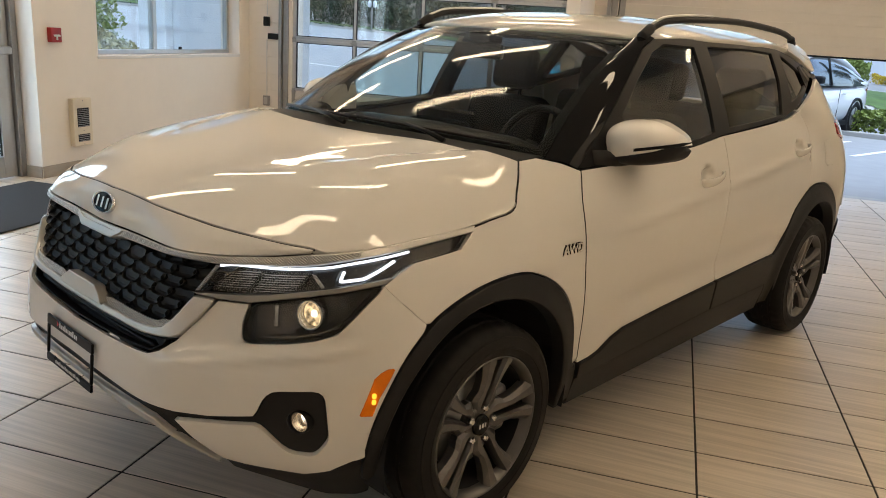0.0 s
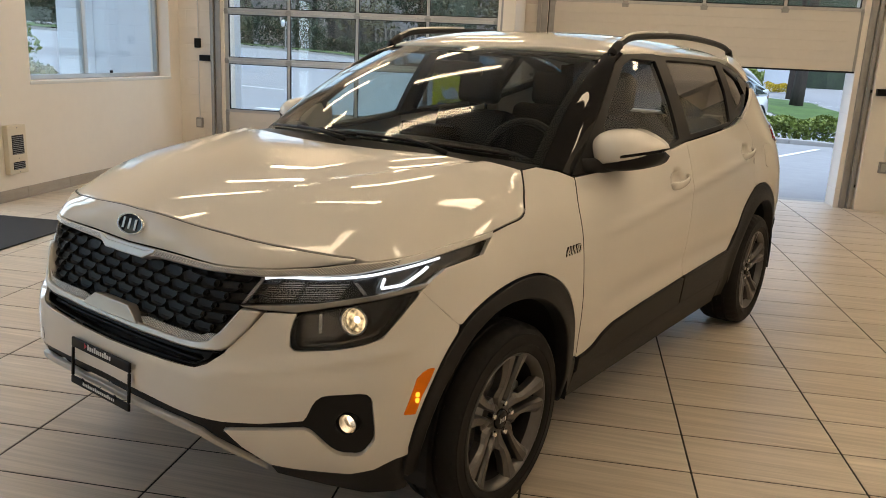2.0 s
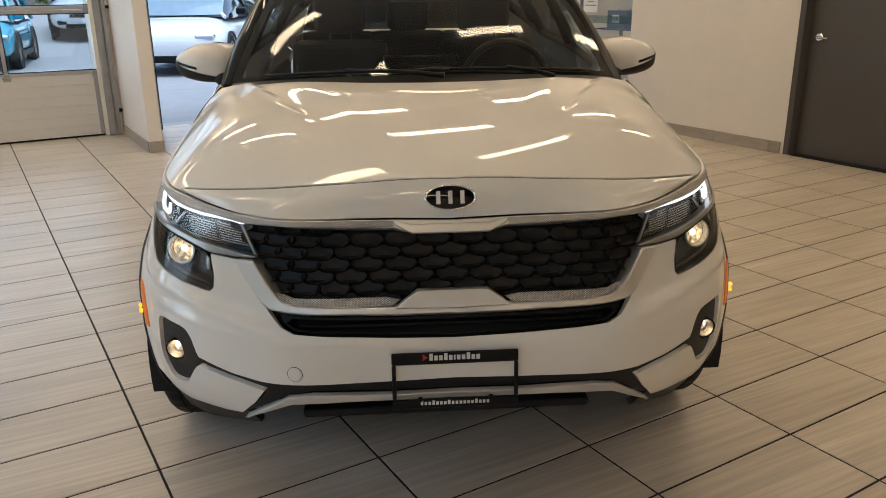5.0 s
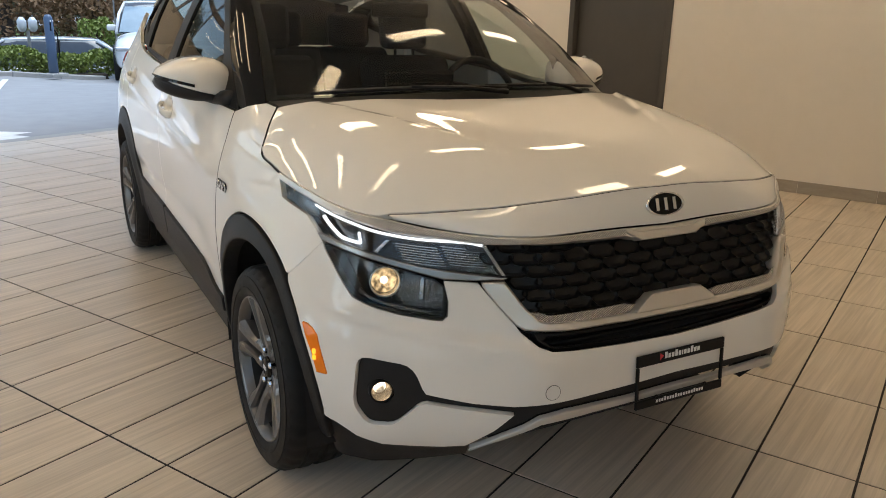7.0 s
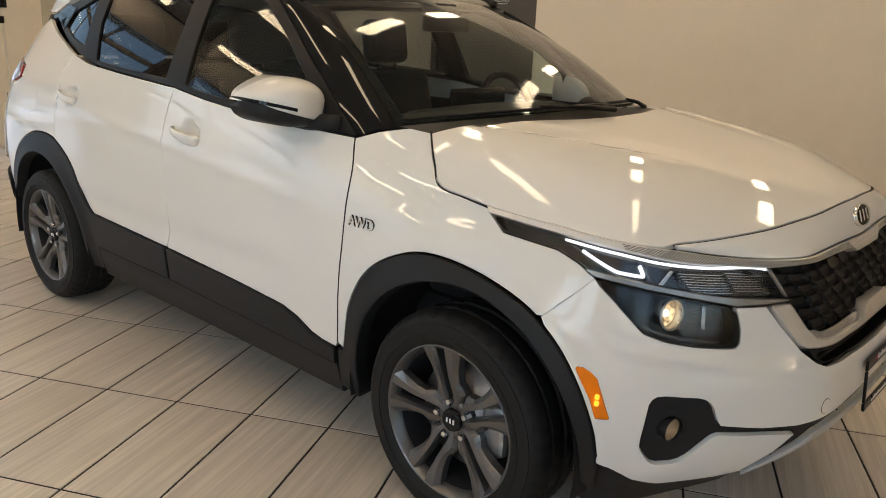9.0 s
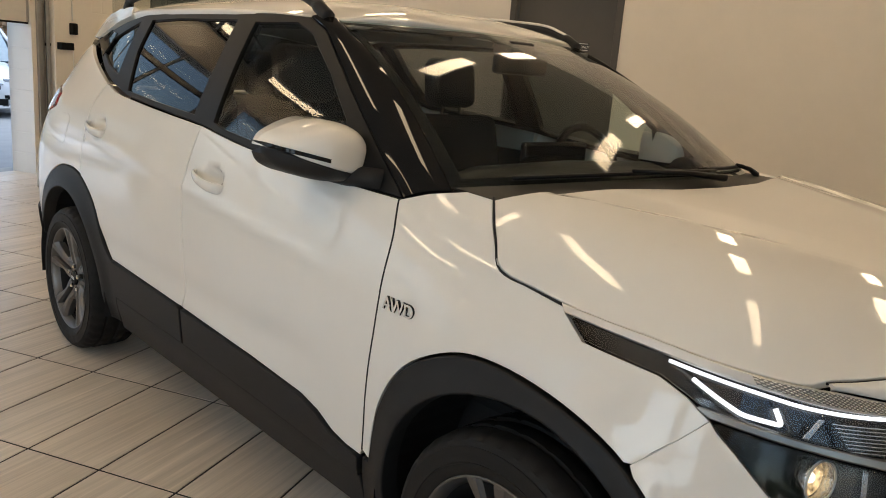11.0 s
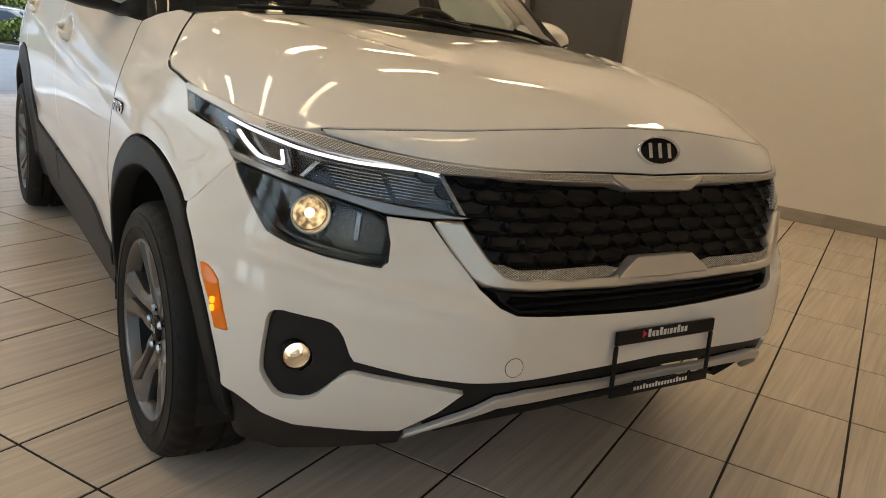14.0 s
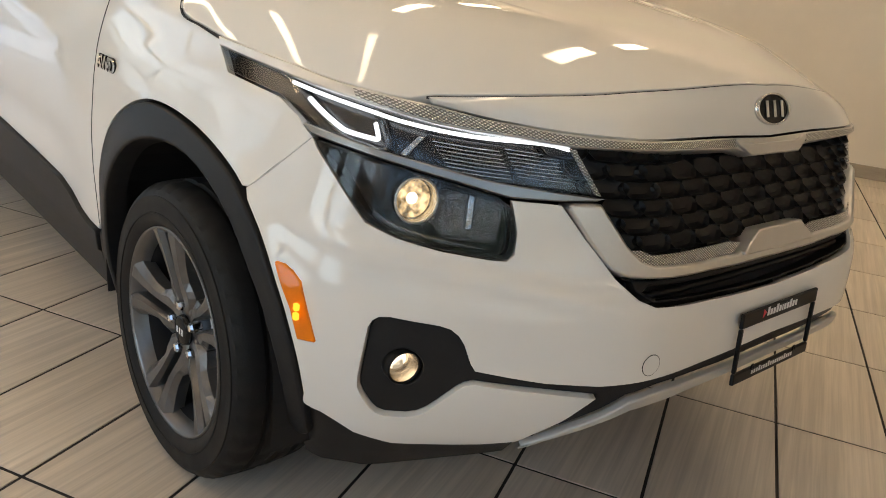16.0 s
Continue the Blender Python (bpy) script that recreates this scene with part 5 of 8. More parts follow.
for flip in (False, True):
    side = "right" if flip else "left"
    upper = E_BAND_LOW[6:] + [(1.362, .897)] + E_LAMP_BACK[::-1][1:] + E_LAMP_LOW[::-1][1:] + [(.548, .800)]
    lamp = thing("headlamp", "", "")
    lamp.parent = car
    lamp["label"] = "headlamp with white daytime light and dark housing"
    panel("housing", upper, front, LAMPDARK, lamp, "black lamp bowl", off=-.038, gap=-.004, step=.02, depth=.004, flip=flip)
    panel("upper_cover", upper, front, LENS, lamp, "clear lamp cover", off=.001, gap=.001, step=.018, depth=.042, flip=flip)
    part("light_bar", tube(line_on([(.578, .8325), (.626, .8385), (.747, .839), (.869, .848), (.969, .859), (1.14, .873)], -.012, flip), [.0032] * 31, 10), DRL, lamp, "white daytime light line", True)
    part("light_hook", tube(line_on([(1.088, .8565), (1.045, .841), (.996, .8245), (.984, .8215), (.974, .8202), (.930, .8175), (.917, .8172), (.9145, .8195), (.919, .828), (.927, .8405)], -.016, flip, 5), .0050, 8, flat=.7), DRL, lamp, "white U-shaped light", True)
    part("hook_bezel", tube(line_on([(1.125, .868), (1.05, .838), (.985, .814), (.955, .809), (.897, .806), (.912, .836), (.932, .857)], -.026, flip, 5), .010, 8, flat=.5), LAMPDARK, lamp, "", True)
    for k in range(8):
        z = .8255 - .0058 * k
        a, b = .586 - .003 * k, .812 - .005 * k
        mid = a + .47 * (b - a)
        for c, d in ((a, mid - .004), (mid + .004, b)):
            line = [(c, z - .003), ((c + d) / 2, z - .001), (d, z + .002)]
            part("reflector_bar", tube(line_on(line, -.022, flip, 6), .0019, 6, flat=.7), LAMPCHROME, lamp, "bright reflector blade", True)
    panel("reflector_frame", [(.575, .832), (.83, .843), (.795, .785), (.70, .772), (.545, .766)], front, LAMPDARK, lamp, "dark reflector frame", off=-.027, step=.02, depth=.004, flip=flip)
    panel("turn_reflector", [(.578, .790), (.585, .775), (.72, .790), (.80, .800), (.79, .815), (.68, .800)], front, LAMPCHROME, lamp, "pale turn signal reflector", off=-.030, step=.02, depth=.006, flip=flip)
    panel("blade", [(.82, .835), (.84, .835), (.875, .800), (.855, .797)], front, LAMPCHROME, lamp, "bright divider", off=-.02, step=.015, depth=.01, flip=flip)
    panel("side_mesh", [(.570, .833), (.582, .834), (.528, .766), (.516, .764)], front, SATINMESH, lamp, "textured silver edge", off=-.002, step=.012, depth=.006, flip=flip, gap=.0003, roll=.0008)
    bar_half = [(.671, .7525), (.585, .7525), (.525, .756), (.511, .762)] + E_LAMP_LOW[1:] + [(1.066, .813), (1.040, .8025)] + E_BOX_TOP[::-1][1:]
    panel("divider_trim", bar_half, front, material("lamp_divider_grey", (0.30, 0.295, 0.285), 0.28, metal=0.85, vary=0.05) if not flip else bpy.data.materials["lamp_divider_grey"], lamp, "dark grey divider strip", off=.004, gap=.0006, step=.015, depth=.03, flip=flip)
    low = [tuple(p) for p in eased(E_BOX + E_BOX_TOP[1:-1], 1)]
    panel("lower_housing", low, front, LAMPDARK, lamp, "black lower lamp bowl", off=-.07, gap=-.004, step=.02, depth=.004, flip=flip)
    panel("lower_cover", low, front, LENS, lamp, "clear lower lamp cover", off=.001, gap=.001, step=.018, depth=.078, flip=flip)
    panel("lower_bezel", low, front, GLOSSBLACK, lamp, "gloss black lamp edge", off=-.001, gap=0, step=.015, depth=.02, flip=flip, holes=[[tuple(p) for p in grown(np.array(low if area_of(np.array(low)) > 0 else low[::-1]), -.006)]])
    m = facing(.838 * (-1 if flip else 1), .738, -.048)
    proj = part("projector", lathe([(-.030, 0.0001), (-.026, .020), (-.010, .032), (.012, .0375), (.022, .0385), (.024, .0365), (.020, .0345), (.006, .0330)], 40, "z"), LAMPCHROME, lamp, "round bright projector barrel", True)
    ahead = (m.to_3x3() @ Vector((0, 0, .55)) + Vector((0, -1.0, 0))).normalized()
    proj.matrix_basis = Matrix.Translation(m.translation) @ ahead.to_track_quat("Z", "Y").to_matrix().to_4x4()
    part("projector_glow", lathe([(.001, 0.0001), (.0, .018), (.004, .0315)], 32, "z"), BEAM, proj, "warm lit lens bowl", True)
    part("bulb", lathe([(.004, 0.010), (.008, .008), (.010, .004), (.0105, .0001)], 14, "z"), BULB, proj, "bright bulb", True)
    part("projector_lens", lathe([(.038, 0.0001), (.036, .012), (.031, .023), (.021, .0335)], 36, "z"), LENS, proj, "domed glass projector lens", True)
    part("lens_ring", tube([(.0362 * math.cos(a), .0362 * math.sin(a), .0235) for a in np.linspace(0, math.tau, 36, endpoint=False)], .0022, 6, closed=True), SATIN, proj, "satin lens ring", True)
    for k in range(9):
        a = math.pi * (.62 + .76 * k / 8) if not flip else math.pi * (.38 - .76 * k / 8)
        q, r = .041, .056
        part("fin", tube([(q * math.cos(a), q * math.sin(a), .014), (r * math.cos(a), r * math.sin(a), .006)], .0020, 6), LAMPCHROME, proj, "bright radial fin", True)
    panel("glare_shield", [(.672, .668), (.668, .742), (.73, .756), (.785, .764), (.800, .70), (.772, .672)], front, LAMPGREY, lamp, "grey grained inner reflector", off=-.058, step=.018, depth=.006, flip=flip)
    panel("lamp_bar", [(.722, .690), (.722, .752), (.738, .756), (.738, .692)], front, LAMPCHROME, lamp, "bright upright reflector bar", off=-.044, step=.012, depth=.012, flip=flip)
    panel("lamp_floor", [(.69, .664), (.70, .672), (.80, .684), (.87, .700), (.90, .716), (.905, .700), (.848, .682), (.772, .668)], front, LAMPGREY, lamp, "grey lower lip in the lamp", off=-.022, step=.014, depth=.006, flip=flip)

# ---- bonnet ----
edge_side = [(float(hull(u, z)[0]), float(hull(u, z)[1])) for u, z in flowing([(.262, 1.062), (.19, .990), (.142, .936), (.05, .920), (-.048, .907), (-.255, .894), (-.43, .885), (-.56, .881)], 5)]
front_edge = [(x, float(SEAM_X(x))) for x in np.linspace(.66, 0, 24)]
rear_edge = [(0, .095), (.2, .105), (.4, .145), (.55, .192), (.65, .235), edge_side[0]]
hood_half = rear_edge + edge_side[1:-1] + front_edge
panel("bonnet", mirrored(hood_half), hood_top, WHITE, car, "long white bonnet with soft creases", step=.022, depth=.02, gap=.0022, roll=.003)

# ---- wings, doors, rear panels ----
FRONT_SEAM = flowing([(.497, 1.022), (.462, .94), (.450, .85), (.447, .747), (.460, .62), (.477, .493), (.490, .40)], 4)
B_SEAM = flowing([(1.436, 1.092), (1.462, .99), (1.468, .90), (1.460, .80), (1.446, .70), (1.452, .57), (1.477, .488)], 4)
REAR_SEAM = flowing([(2.33, 1.165), (2.40, 1.08), (2.416, 1.0), (2.412, .90), (2.402, .793)], 4)
wing = ([(.4975, 1.0215)] + FRONT_SEAM[1:] + [p for p in ARCH_FRONT if p[0] > -.245] + [(-.2550, .6939), (-.3690, .7999), (-.315, .827), (-.255, .847), (-.093, .862), (-.04, .898), (-.03, .909), (.05, .922), (.140, .9375), (.19, .990), (.258, 1.060), (.33, 1.066), (.42, 1.048)])
both("front_wing", wing, hull, WHITE, car, "white front wing", step=.025, gap=.0028, roll=.0014)
SILL_TOP = [(.498, .381), (.56, .385), (.614, .397), (.68, .430), (.755, .450), (1.017, .468), (1.477, .488)]
front_door_poly = SILL_TOP + B_SEAM[::-1][1:] + [(1.24, 1.067), (1.03, 1.047), (.75, 1.030)] + FRONT_SEAM
rear_door_poly = [(1.477, .488), (1.8, .499), (2.088, .508)] + [p for p in ARCH_REAR[::-1] if p[0] < 2.405][1:] + REAR_SEAM[::-1][1:] + [(2.22, 1.142), (2.11, 1.131), (1.8, 1.112)] + B_SEAM


def door_recess(y0, z0):
    """The side skin, drawn in softly behind a door handle."""
    def surf(u, z):
        p = hull(u, z)
        d = np.exp(-((((np.asarray(u) - y0) / .050) ** 2 + ((np.asarray(z) - z0 - .008) / .031) ** 2) ** 2))
        p[..., 0] = p[..., 0] - .030 * d
        waist = np.exp(-(((np.asarray(z) - (.768 + .086 * np.asarray(u))) / .024) ** 2)) * soft_step((np.asarray(u) - .5) / .3)
        p[..., 0] = p[..., 0] + .0065 * waist * (np.asarray(u) < 2.4)
        lower = np.exp(-(((np.asarray(z) - .56) / .05) ** 2)) * soft_step((np.asarray(u) - .55) / .3)
        p[..., 0] = p[..., 0] - .008 * lower * (np.asarray(u) < 2.4)
        return p
    return surf


HANDLES = {"front_door": (1.315, .938), "rear_door": (2.285, .990)}
for name, poly in (("front_door", front_door_poly), ("rear_door", rear_door_poly)):
    hy, hz = HANDLES[name]
    for flip in (False, True):
        d = panel(name, poly, door_recess(hy - .02, hz), WHITE, car, "white car door", step=.024, flip=flip, gap=.0014, roll=.0018)
        s = -1 if flip else 1
        x = float(hull(hy, hz)[0])
        pts = [(s * (x - .010), hy + .088, hz + .014), (s * (x + .010), hy + .078, hz + .011), (s * (x + .022), hy + .045, hz + .004), (s * (x + .027), hy, hz - .004), (s * (x + .024), hy - .045, hz - .010), (s * (x + .012), hy - .076, hz - .013), (s * (x - .010), hy - .084, hz - .014)]
        q = spline(pts, 6)
        n = len(q) - 1
        part("door_handle", tube(q, [.0050 + .0045 * math.sin(math.pi * min(i / n * 1.25, 1) * .5) - .004 * max(i / n - .86, 0) / .14 for i in range(n + 1)], 16, flat=1.9), WHITE, d, "white pull handle", True)
        part("handle_gap", tube([(s * (x + .0095), hy - .079, hz + .003), (s * (x + .0125), hy - .083, hz - .013), (s * (x + .0085), hy - .079, hz - .028)], .0012, 6), DARK, d, "dark gap at the handle's end")
quarter = ([(2.33, 1.165)] + REAR_SEAM[1:] + [p for p in ARCH_REAR[::-1] if p[0] > 2.41] + [(3.035, .47), (3.06, .54), (3.10, .80), (3.06, .99), (2.90, 1.03), (2.91, 1.085), (3.09, 1.11), (3.05, 1.19), (2.96, 1.262), (2.83, 1.311), (2.66, 1.260), (2.5, 1.215)])
both("rear_quarter", quarter, hull, WHITE, car, "white rear quarter panel", step=.03)
both("fuel_flap_line", [(2.62, 1.00), (2.66, 1.015), (2.78, 1.01), (2.80, .98), (2.80, .90), (2.77, .885), (2.66, .885), (2.63, .90)], hull, WHITE, car, "white fuel flap", step=.02, off=.0012, depth=.002, roll=.0008)
both("tail_lamp", [(2.915, 1.032), (2.92, 1.083), (3.09, 1.107), (3.35, 1.11), (3.40, 1.05), (3.2, 1.0), (3.07, .992)], hull, REDLENS, car, "dark red tail lamp", step=.025, off=.006)
tail_half = [(0, .55), (.75, .55), (.98, .62), (1.0, .985), (.75, 1.04), (.72, 1.12), (0, 1.12)]


def back(s, z):
    s = np.asarray(s, float)
    p = hull(PU[-1] - np.abs(s), z)
    p[..., 0] = p[..., 0] * np.where(s < 0, 1.0, -1.0)
    return p


panel("tailgate", mirrored(tail_half), back, WHITE, car, "white tailgate", step=.04)
panel("rear_bumper", mirrored([(0, .30), (.80, .32), (.96, .40), (1.02, .48), (1.0, .52), (.78, .535), (0, .535)]), back, CLAD, car, "black rear bumper", step=.04, off=.002)

# dark gaps behind the panel joints
def gap_liner(line, surf, flip, name="panel_gap"):
    q = np.array(line, float)
    w = surf(q[:, 0], q[:, 1]) - .0022 * surface_normals(surf, q)
    part(name, tube([((-x if flip else x), y, z) for x, y, z in w], .0028, 6), DARK, car, "dark panel gap")


for flip in (False, True):
    gap_liner(FRONT_SEAM, hull, flip)
    gap_liner(flowing([(-.03, .9095), (.05, .9205), (.142, .936), (.19, .990), (.262, 1.062)], 5), hull, flip)
seam_low = np.vstack([seam_pts[::-1] * [-1, 1, 1], seam_pts[1:]]) + np.array([0, .0028, -.0015])
part("panel_gap", tube([tuple(p) for p in seam_low], .0024, 6), DARK, car, "dark bonnet gap")

# ---- black cladding ----
def ring_out(center, radius, a0, a1, n):
    return [(center[0] + radius * math.cos(a), center[1] + radius * math.sin(a)) for a in np.linspace(a0, a1, n)]


WHEELS = ((.022, .325), (2.57, .325))
inner_f = ring_out((.002, .325), .386, math.pi * 1.03, -math.pi * .03, 30)
arch_f = ARCH_FRONT + [(-.434, .34), (-.428, .285), (-.407, .272)] + inner_f + [(.40, .24), (.50, .24), (.488, .385)]


def arch_shape(c):
    def surf(u, z):
        p = hull(u, z)
        r = np.hypot(np.asarray(u) - c[0], np.asarray(z) - c[1])
        p[..., 0] = p[..., 0] + .015 * np.exp(-(((r - .375) / .050) ** 2)) + .004
        return p
    return surf


both("arch_cladding", arch_f, arch_shape(WHEELS[0]), CLAD, car, "black wheel arch cladding", step=.02, depth=.05, roll=.006)
inner_r = ring_out((2.585, .325), .382, math.pi * 1.03, .28, 30)
arch_r = ARCH_REAR[::-1] + [(3.03, .445), (2.98, .43)] + inner_r[::-1] + [(2.20, .24), (2.10, .24), (2.075, .36)]
both("arch_cladding", arch_r, arch_shape(WHEELS[1]), CLAD, car, "black wheel arch cladding", step=.02, depth=.05, roll=.006)
both("sill_cladding", SILL_TOP[:-1] + [(1.472, .4865), (1.472, .36), (1.0, .345), (.50, .325)], hull, CLAD, car, "black door cladding", step=.025, off=.010)
both("sill_cladding", [(1.482, .4875), (1.8, .499), (2.085, .508), (2.10, .36), (1.482, .36)], hull, CLAD, car, "black door cladding", step=.025, off=.010)
both("sill", [(.50, .322), (1.0, .341), (1.472, .356), (2.10, .356), (2.10, .22), (.49, .22)], hull, CLAD, car, "black lower sill", step=.03, off=.002, depth=.1)
both("side_marker", [(-.350, .604), (-.374, .602), (-.391, .594), (-.408, .580), (-.445, .486), (-.441, .481), (-.413, .481), (-.394, .530)], hull, AMBER, car, "amber side marker lamp", step=.012, off=.003, roll=.003)
MARKGLOW = glow("marker_glow", (1.0, 0.45, 0.03), .9)
for s in (-1, 1):
    for dz in (0, .016):
        part("marker_bulb", box((s * .8445 - .004, -.418, .520 + dz), (s * .8445 + .004, -.408, .532 + dz), .002), MARKGLOW, car, "small lit marker bulb")

# ---- greenhouse ----
DLO_LOW = [(.50, 1.022), (.75, 1.030), (1.03, 1.047), (1.24, 1.067), (1.44, 1.092), (1.8, 1.112), (2.11, 1.131), (2.31, 1.168), (2.50, 1.216), (2.66, 1.263), (2.83, 1.316)]
DLO_TOP = [(2.80, 1.345), (2.69, 1.382), (2.52, 1.418), (2.35, 1.442), (2.0, 1.455), (1.65, 1.458), (1.35, 1.455), (1.15, 1.445), (1.04, 1.405), (.88, 1.300), (.70, 1.175), (.54, 1.055)]
GLASS_F = [(.78, 1.065), (1.02, 1.070), (1.33, 1.097), (1.385, 1.11), (1.415, 1.30), (1.435, 1.422), (1.20, 1.425), (1.10, 1.395), (.93, 1.290), (.78, 1.175)]
GLASS_R = [(1.53, 1.120), (1.85, 1.135), (2.13, 1.152), (2.22, 1.30), (2.25, 1.418), (2.0, 1.428), (1.56, 1.428), (1.54, 1.30)]
GLASS_Q = [(2.30, 1.205), (2.46, 1.235), (2.66, 1.290), (2.58, 1.345), (2.36, 1.412)]
both("window_frame", DLO_LOW + DLO_TOP, greenhouse, BLACK, car, "black window surround", step=.03, depth=.03, holes=[GLASS_F, GLASS_R, GLASS_Q], gap=.0005)
for nm, poly, mt, lab in (("side_glass", GLASS_F, DOORGLASS, "clear front side glass"), ("rear_side_glass", GLASS_R, TINT, "dark privacy glass"), ("quarter_glass", GLASS_Q, TINT, "dark quarter glass")):
    for ob in both(nm, poly, greenhouse, mt, car, lab, step=.05, off=-.008, gap=-.006, depth=.003, roll=.0005):
        ob.visible_shadow = False
ws = panel("windscreen", [(-1, 0), (1, 0), (1, 1), (-1, 1)], windscreen, WINDSCREEN, car, "slightly green windscreen glass", step=.05, depth=.004, roll=.0005, stretch=(.6, .8))
ws.visible_shadow = False
panel("windscreen_band", [(-1, 0), (1, 0), (1, 1), (-1, 1)], windscreen, GLOSSBLACK, car, "black printed screen edge", step=.04, depth=.003, roll=.0004, off=-.005, stretch=(.6, .8),
      holes=[[(-.95, .055), (.95, .055), (.955, .945), (.22, .945), (.20, .90), (-.20, .90), (-.22, .945), (-.955, .945)]])
A_OUT = flowing([(.497, 1.025), (.70, 1.177), (.88, 1.302), (1.04, 1.407), (1.15, 1.447)], 6)
for flip in (False, True):
    lo = np.array([greenhouse(y, z) for y, z in A_OUT])
    b = np.linspace(0.0, 1.0, len(lo))
    hi = windscreen(np.ones(len(lo)), b)
    strip_sheet("windscreen_pillar", lo, hi, GLOSSBLACK, car, "gloss black windscreen pillar", bulge=.012, rows=6, flip=flip, thick=.02)
# roof
roof_front = [(float(p[0]), float(p[1]) + .004) for p in windscreen(np.linspace(0, 1, 12), np.ones(12))]
roof_half = roof_front + [(.585, 1.13), (.612, 1.25), (.622, 1.6), (.618, 2.1), (.60, 2.5), (.585, 2.75), (.575, 2.90), (.45, 2.955), (0, 2.985)]
panel("roof", mirrored(roof_half), roof_top, WHITE, car, "white roof with rear spoiler", step=.04, depth=.03, roll=.01, gap=.0005)
panel("headliner", mirrored([(x * .93, y * .93 + .13) for x, y in roof_half]), roof_top, TRIMCLOTH, car, "grey headliner", step=.08, off=-.045, depth=.005)
for s in (-1, 1):
    pts = spline([(s * .588, 1.09, 1.450), (s * .586, 1.18, 1.494), (s * .582, 1.34, 1.526), (s * .572, 1.9, 1.550), (s * .556, 2.40, 1.538), (s * .546, 2.64, 1.514), (s * .542, 2.71, 1.478)], 8)
    part("roof_rail", tube([(p[0], p[1], p[2] - .006) for p in pts], [.0125 if 6 < i < len(pts) - 6 else .019 for i in range(len(pts))], 10, flat=1.15), CLAD, car, "dark roof rail with a silver cap", True)
    part("rail_cap", tube([(p[0], p[1], p[2] + .009) for p in pts[2:22]], .0065, 8), SATIN, car, "silver rail strip", True)
both("spoiler_side", [(2.50, 1.432), (2.66, 1.402), (2.80, 1.358), (2.87, 1.334), (2.99, 1.334), (2.985, 1.39), (2.93, 1.442), (2.78, 1.470), (2.56, 1.476)], greenhouse, WHITE, car, "white side of the roof spoiler", step=.03, off=.010, depth=.03)
both("rear_pillar_trim", [(2.62, 1.258), (2.83, 1.313), (2.92, 1.282), (2.98, 1.262), (3.0, 1.331), (2.86, 1.331), (2.72, 1.378), (2.58, 1.362)], greenhouse, GLOSSBLACK, car, "gloss black rear pillar trim", step=.03, off=.003)
strip_sheet("rear_window", [(x, 3.17 - .30 * x * x, 1.12) for x in np.linspace(-.60, .60, 14)], [(x * .86, 2.90 - .12 * x * x, 1.43 - .10 * x * x) for x in np.linspace(-.60, .60, 14)], TINT, car, "dark rear window", bulge=.02, rows=8, thick=.004)
strip_sheet("tailgate_upper", [(x, 3.16 - .30 * x * x, 1.12) for x in np.linspace(.60, .68, 4)], [(x * .84, 2.88 - .12 * x * x, 1.42 - .10 * x * x) for x in np.linspace(.60, .70, 4)], GLOSSBLACK, car, "gloss black tailgate side", rows=6)
strip_sheet("tailgate_upper", [(x, 3.16 - .30 * x * x, 1.12) for x in np.linspace(.60, .68, 4)], [(x * .84, 2.88 - .12 * x * x, 1.42 - .10 * x * x) for x in np.linspace(.60, .70, 4)], GLOSSBLACK, car, "gloss black tailgate side", rows=6, flip=True)

# cowl and wipers
cowl_lo = np.array([(x, float(np.interp(abs(x), [p[0] for p in rear_edge], [p[1] for p in rear_edge])) + .004, float(hood_top(x, .12 + .3 * x * x)[2]) - .016) for x in np.linspace(-.68, .68, 30)])
cowl_hi = windscreen(np.linspace(-.985, .985, 30), np.full(30, .02)) + np.array([0, 0, -.004])
strip_sheet("cowl", cowl_lo, cowl_hi, BLACK, car, "black cowl below the windscreen", rows=3)


def wiper(a0, a1, b0, b1, pivot):
    arm_a = windscreen(np.array([pivot]), np.array([.0]))[0] + np.array([0, -.03, .004])
    blade = windscreen(np.linspace(a0, a1, 14), np.linspace(b0, b1, 14)) + np.array([0, -.006, .008])
    w = part("wiper", tube([tuple(p) for p in blade], .0055, 8), BLACK, car, "black windscreen wiper", True)
    mid = blade[6]
    part("wiper_arm", tube([tuple(arm_a), tuple(arm_a * .6 + mid * .4 + np.array([0, -.004, .008])), tuple(mid + np.array([0, -.002, .007]))], [.010, .007, .005], 8), BLACK, w, "", True)


wiper(-.82, .10, .030, .022, .07)
wiper(-.02, .86, .030, .036, .62)

# ---- mirrors ----
mirror_top = curve([-1, -.93, -.8, -.5, -.2, .1, .4, .7, .9, 1], [.020, .052, .066, .075, .076, .071, .058, .038, .020, -.004])
mirror_low = curve([-1, -.9, -.5, 0, .5, .8, .93, 1], [-.052, -.066, -.072, -.073, -.066, -.054, -.042, -.024])
mirror_front = curve([-1, -.93, -.8, -.5, 0, .4, .7, .9, 1], [.705, .680, .664, .650, .646, .662, .690, .728, .775])
mirror_split = curve([-1, -.75, -.26, .17, .64, .8, 1], [-.052, -.049, -.0415, -.032, -.018, -.0095, -.006])
MIRROR_BACK = .835


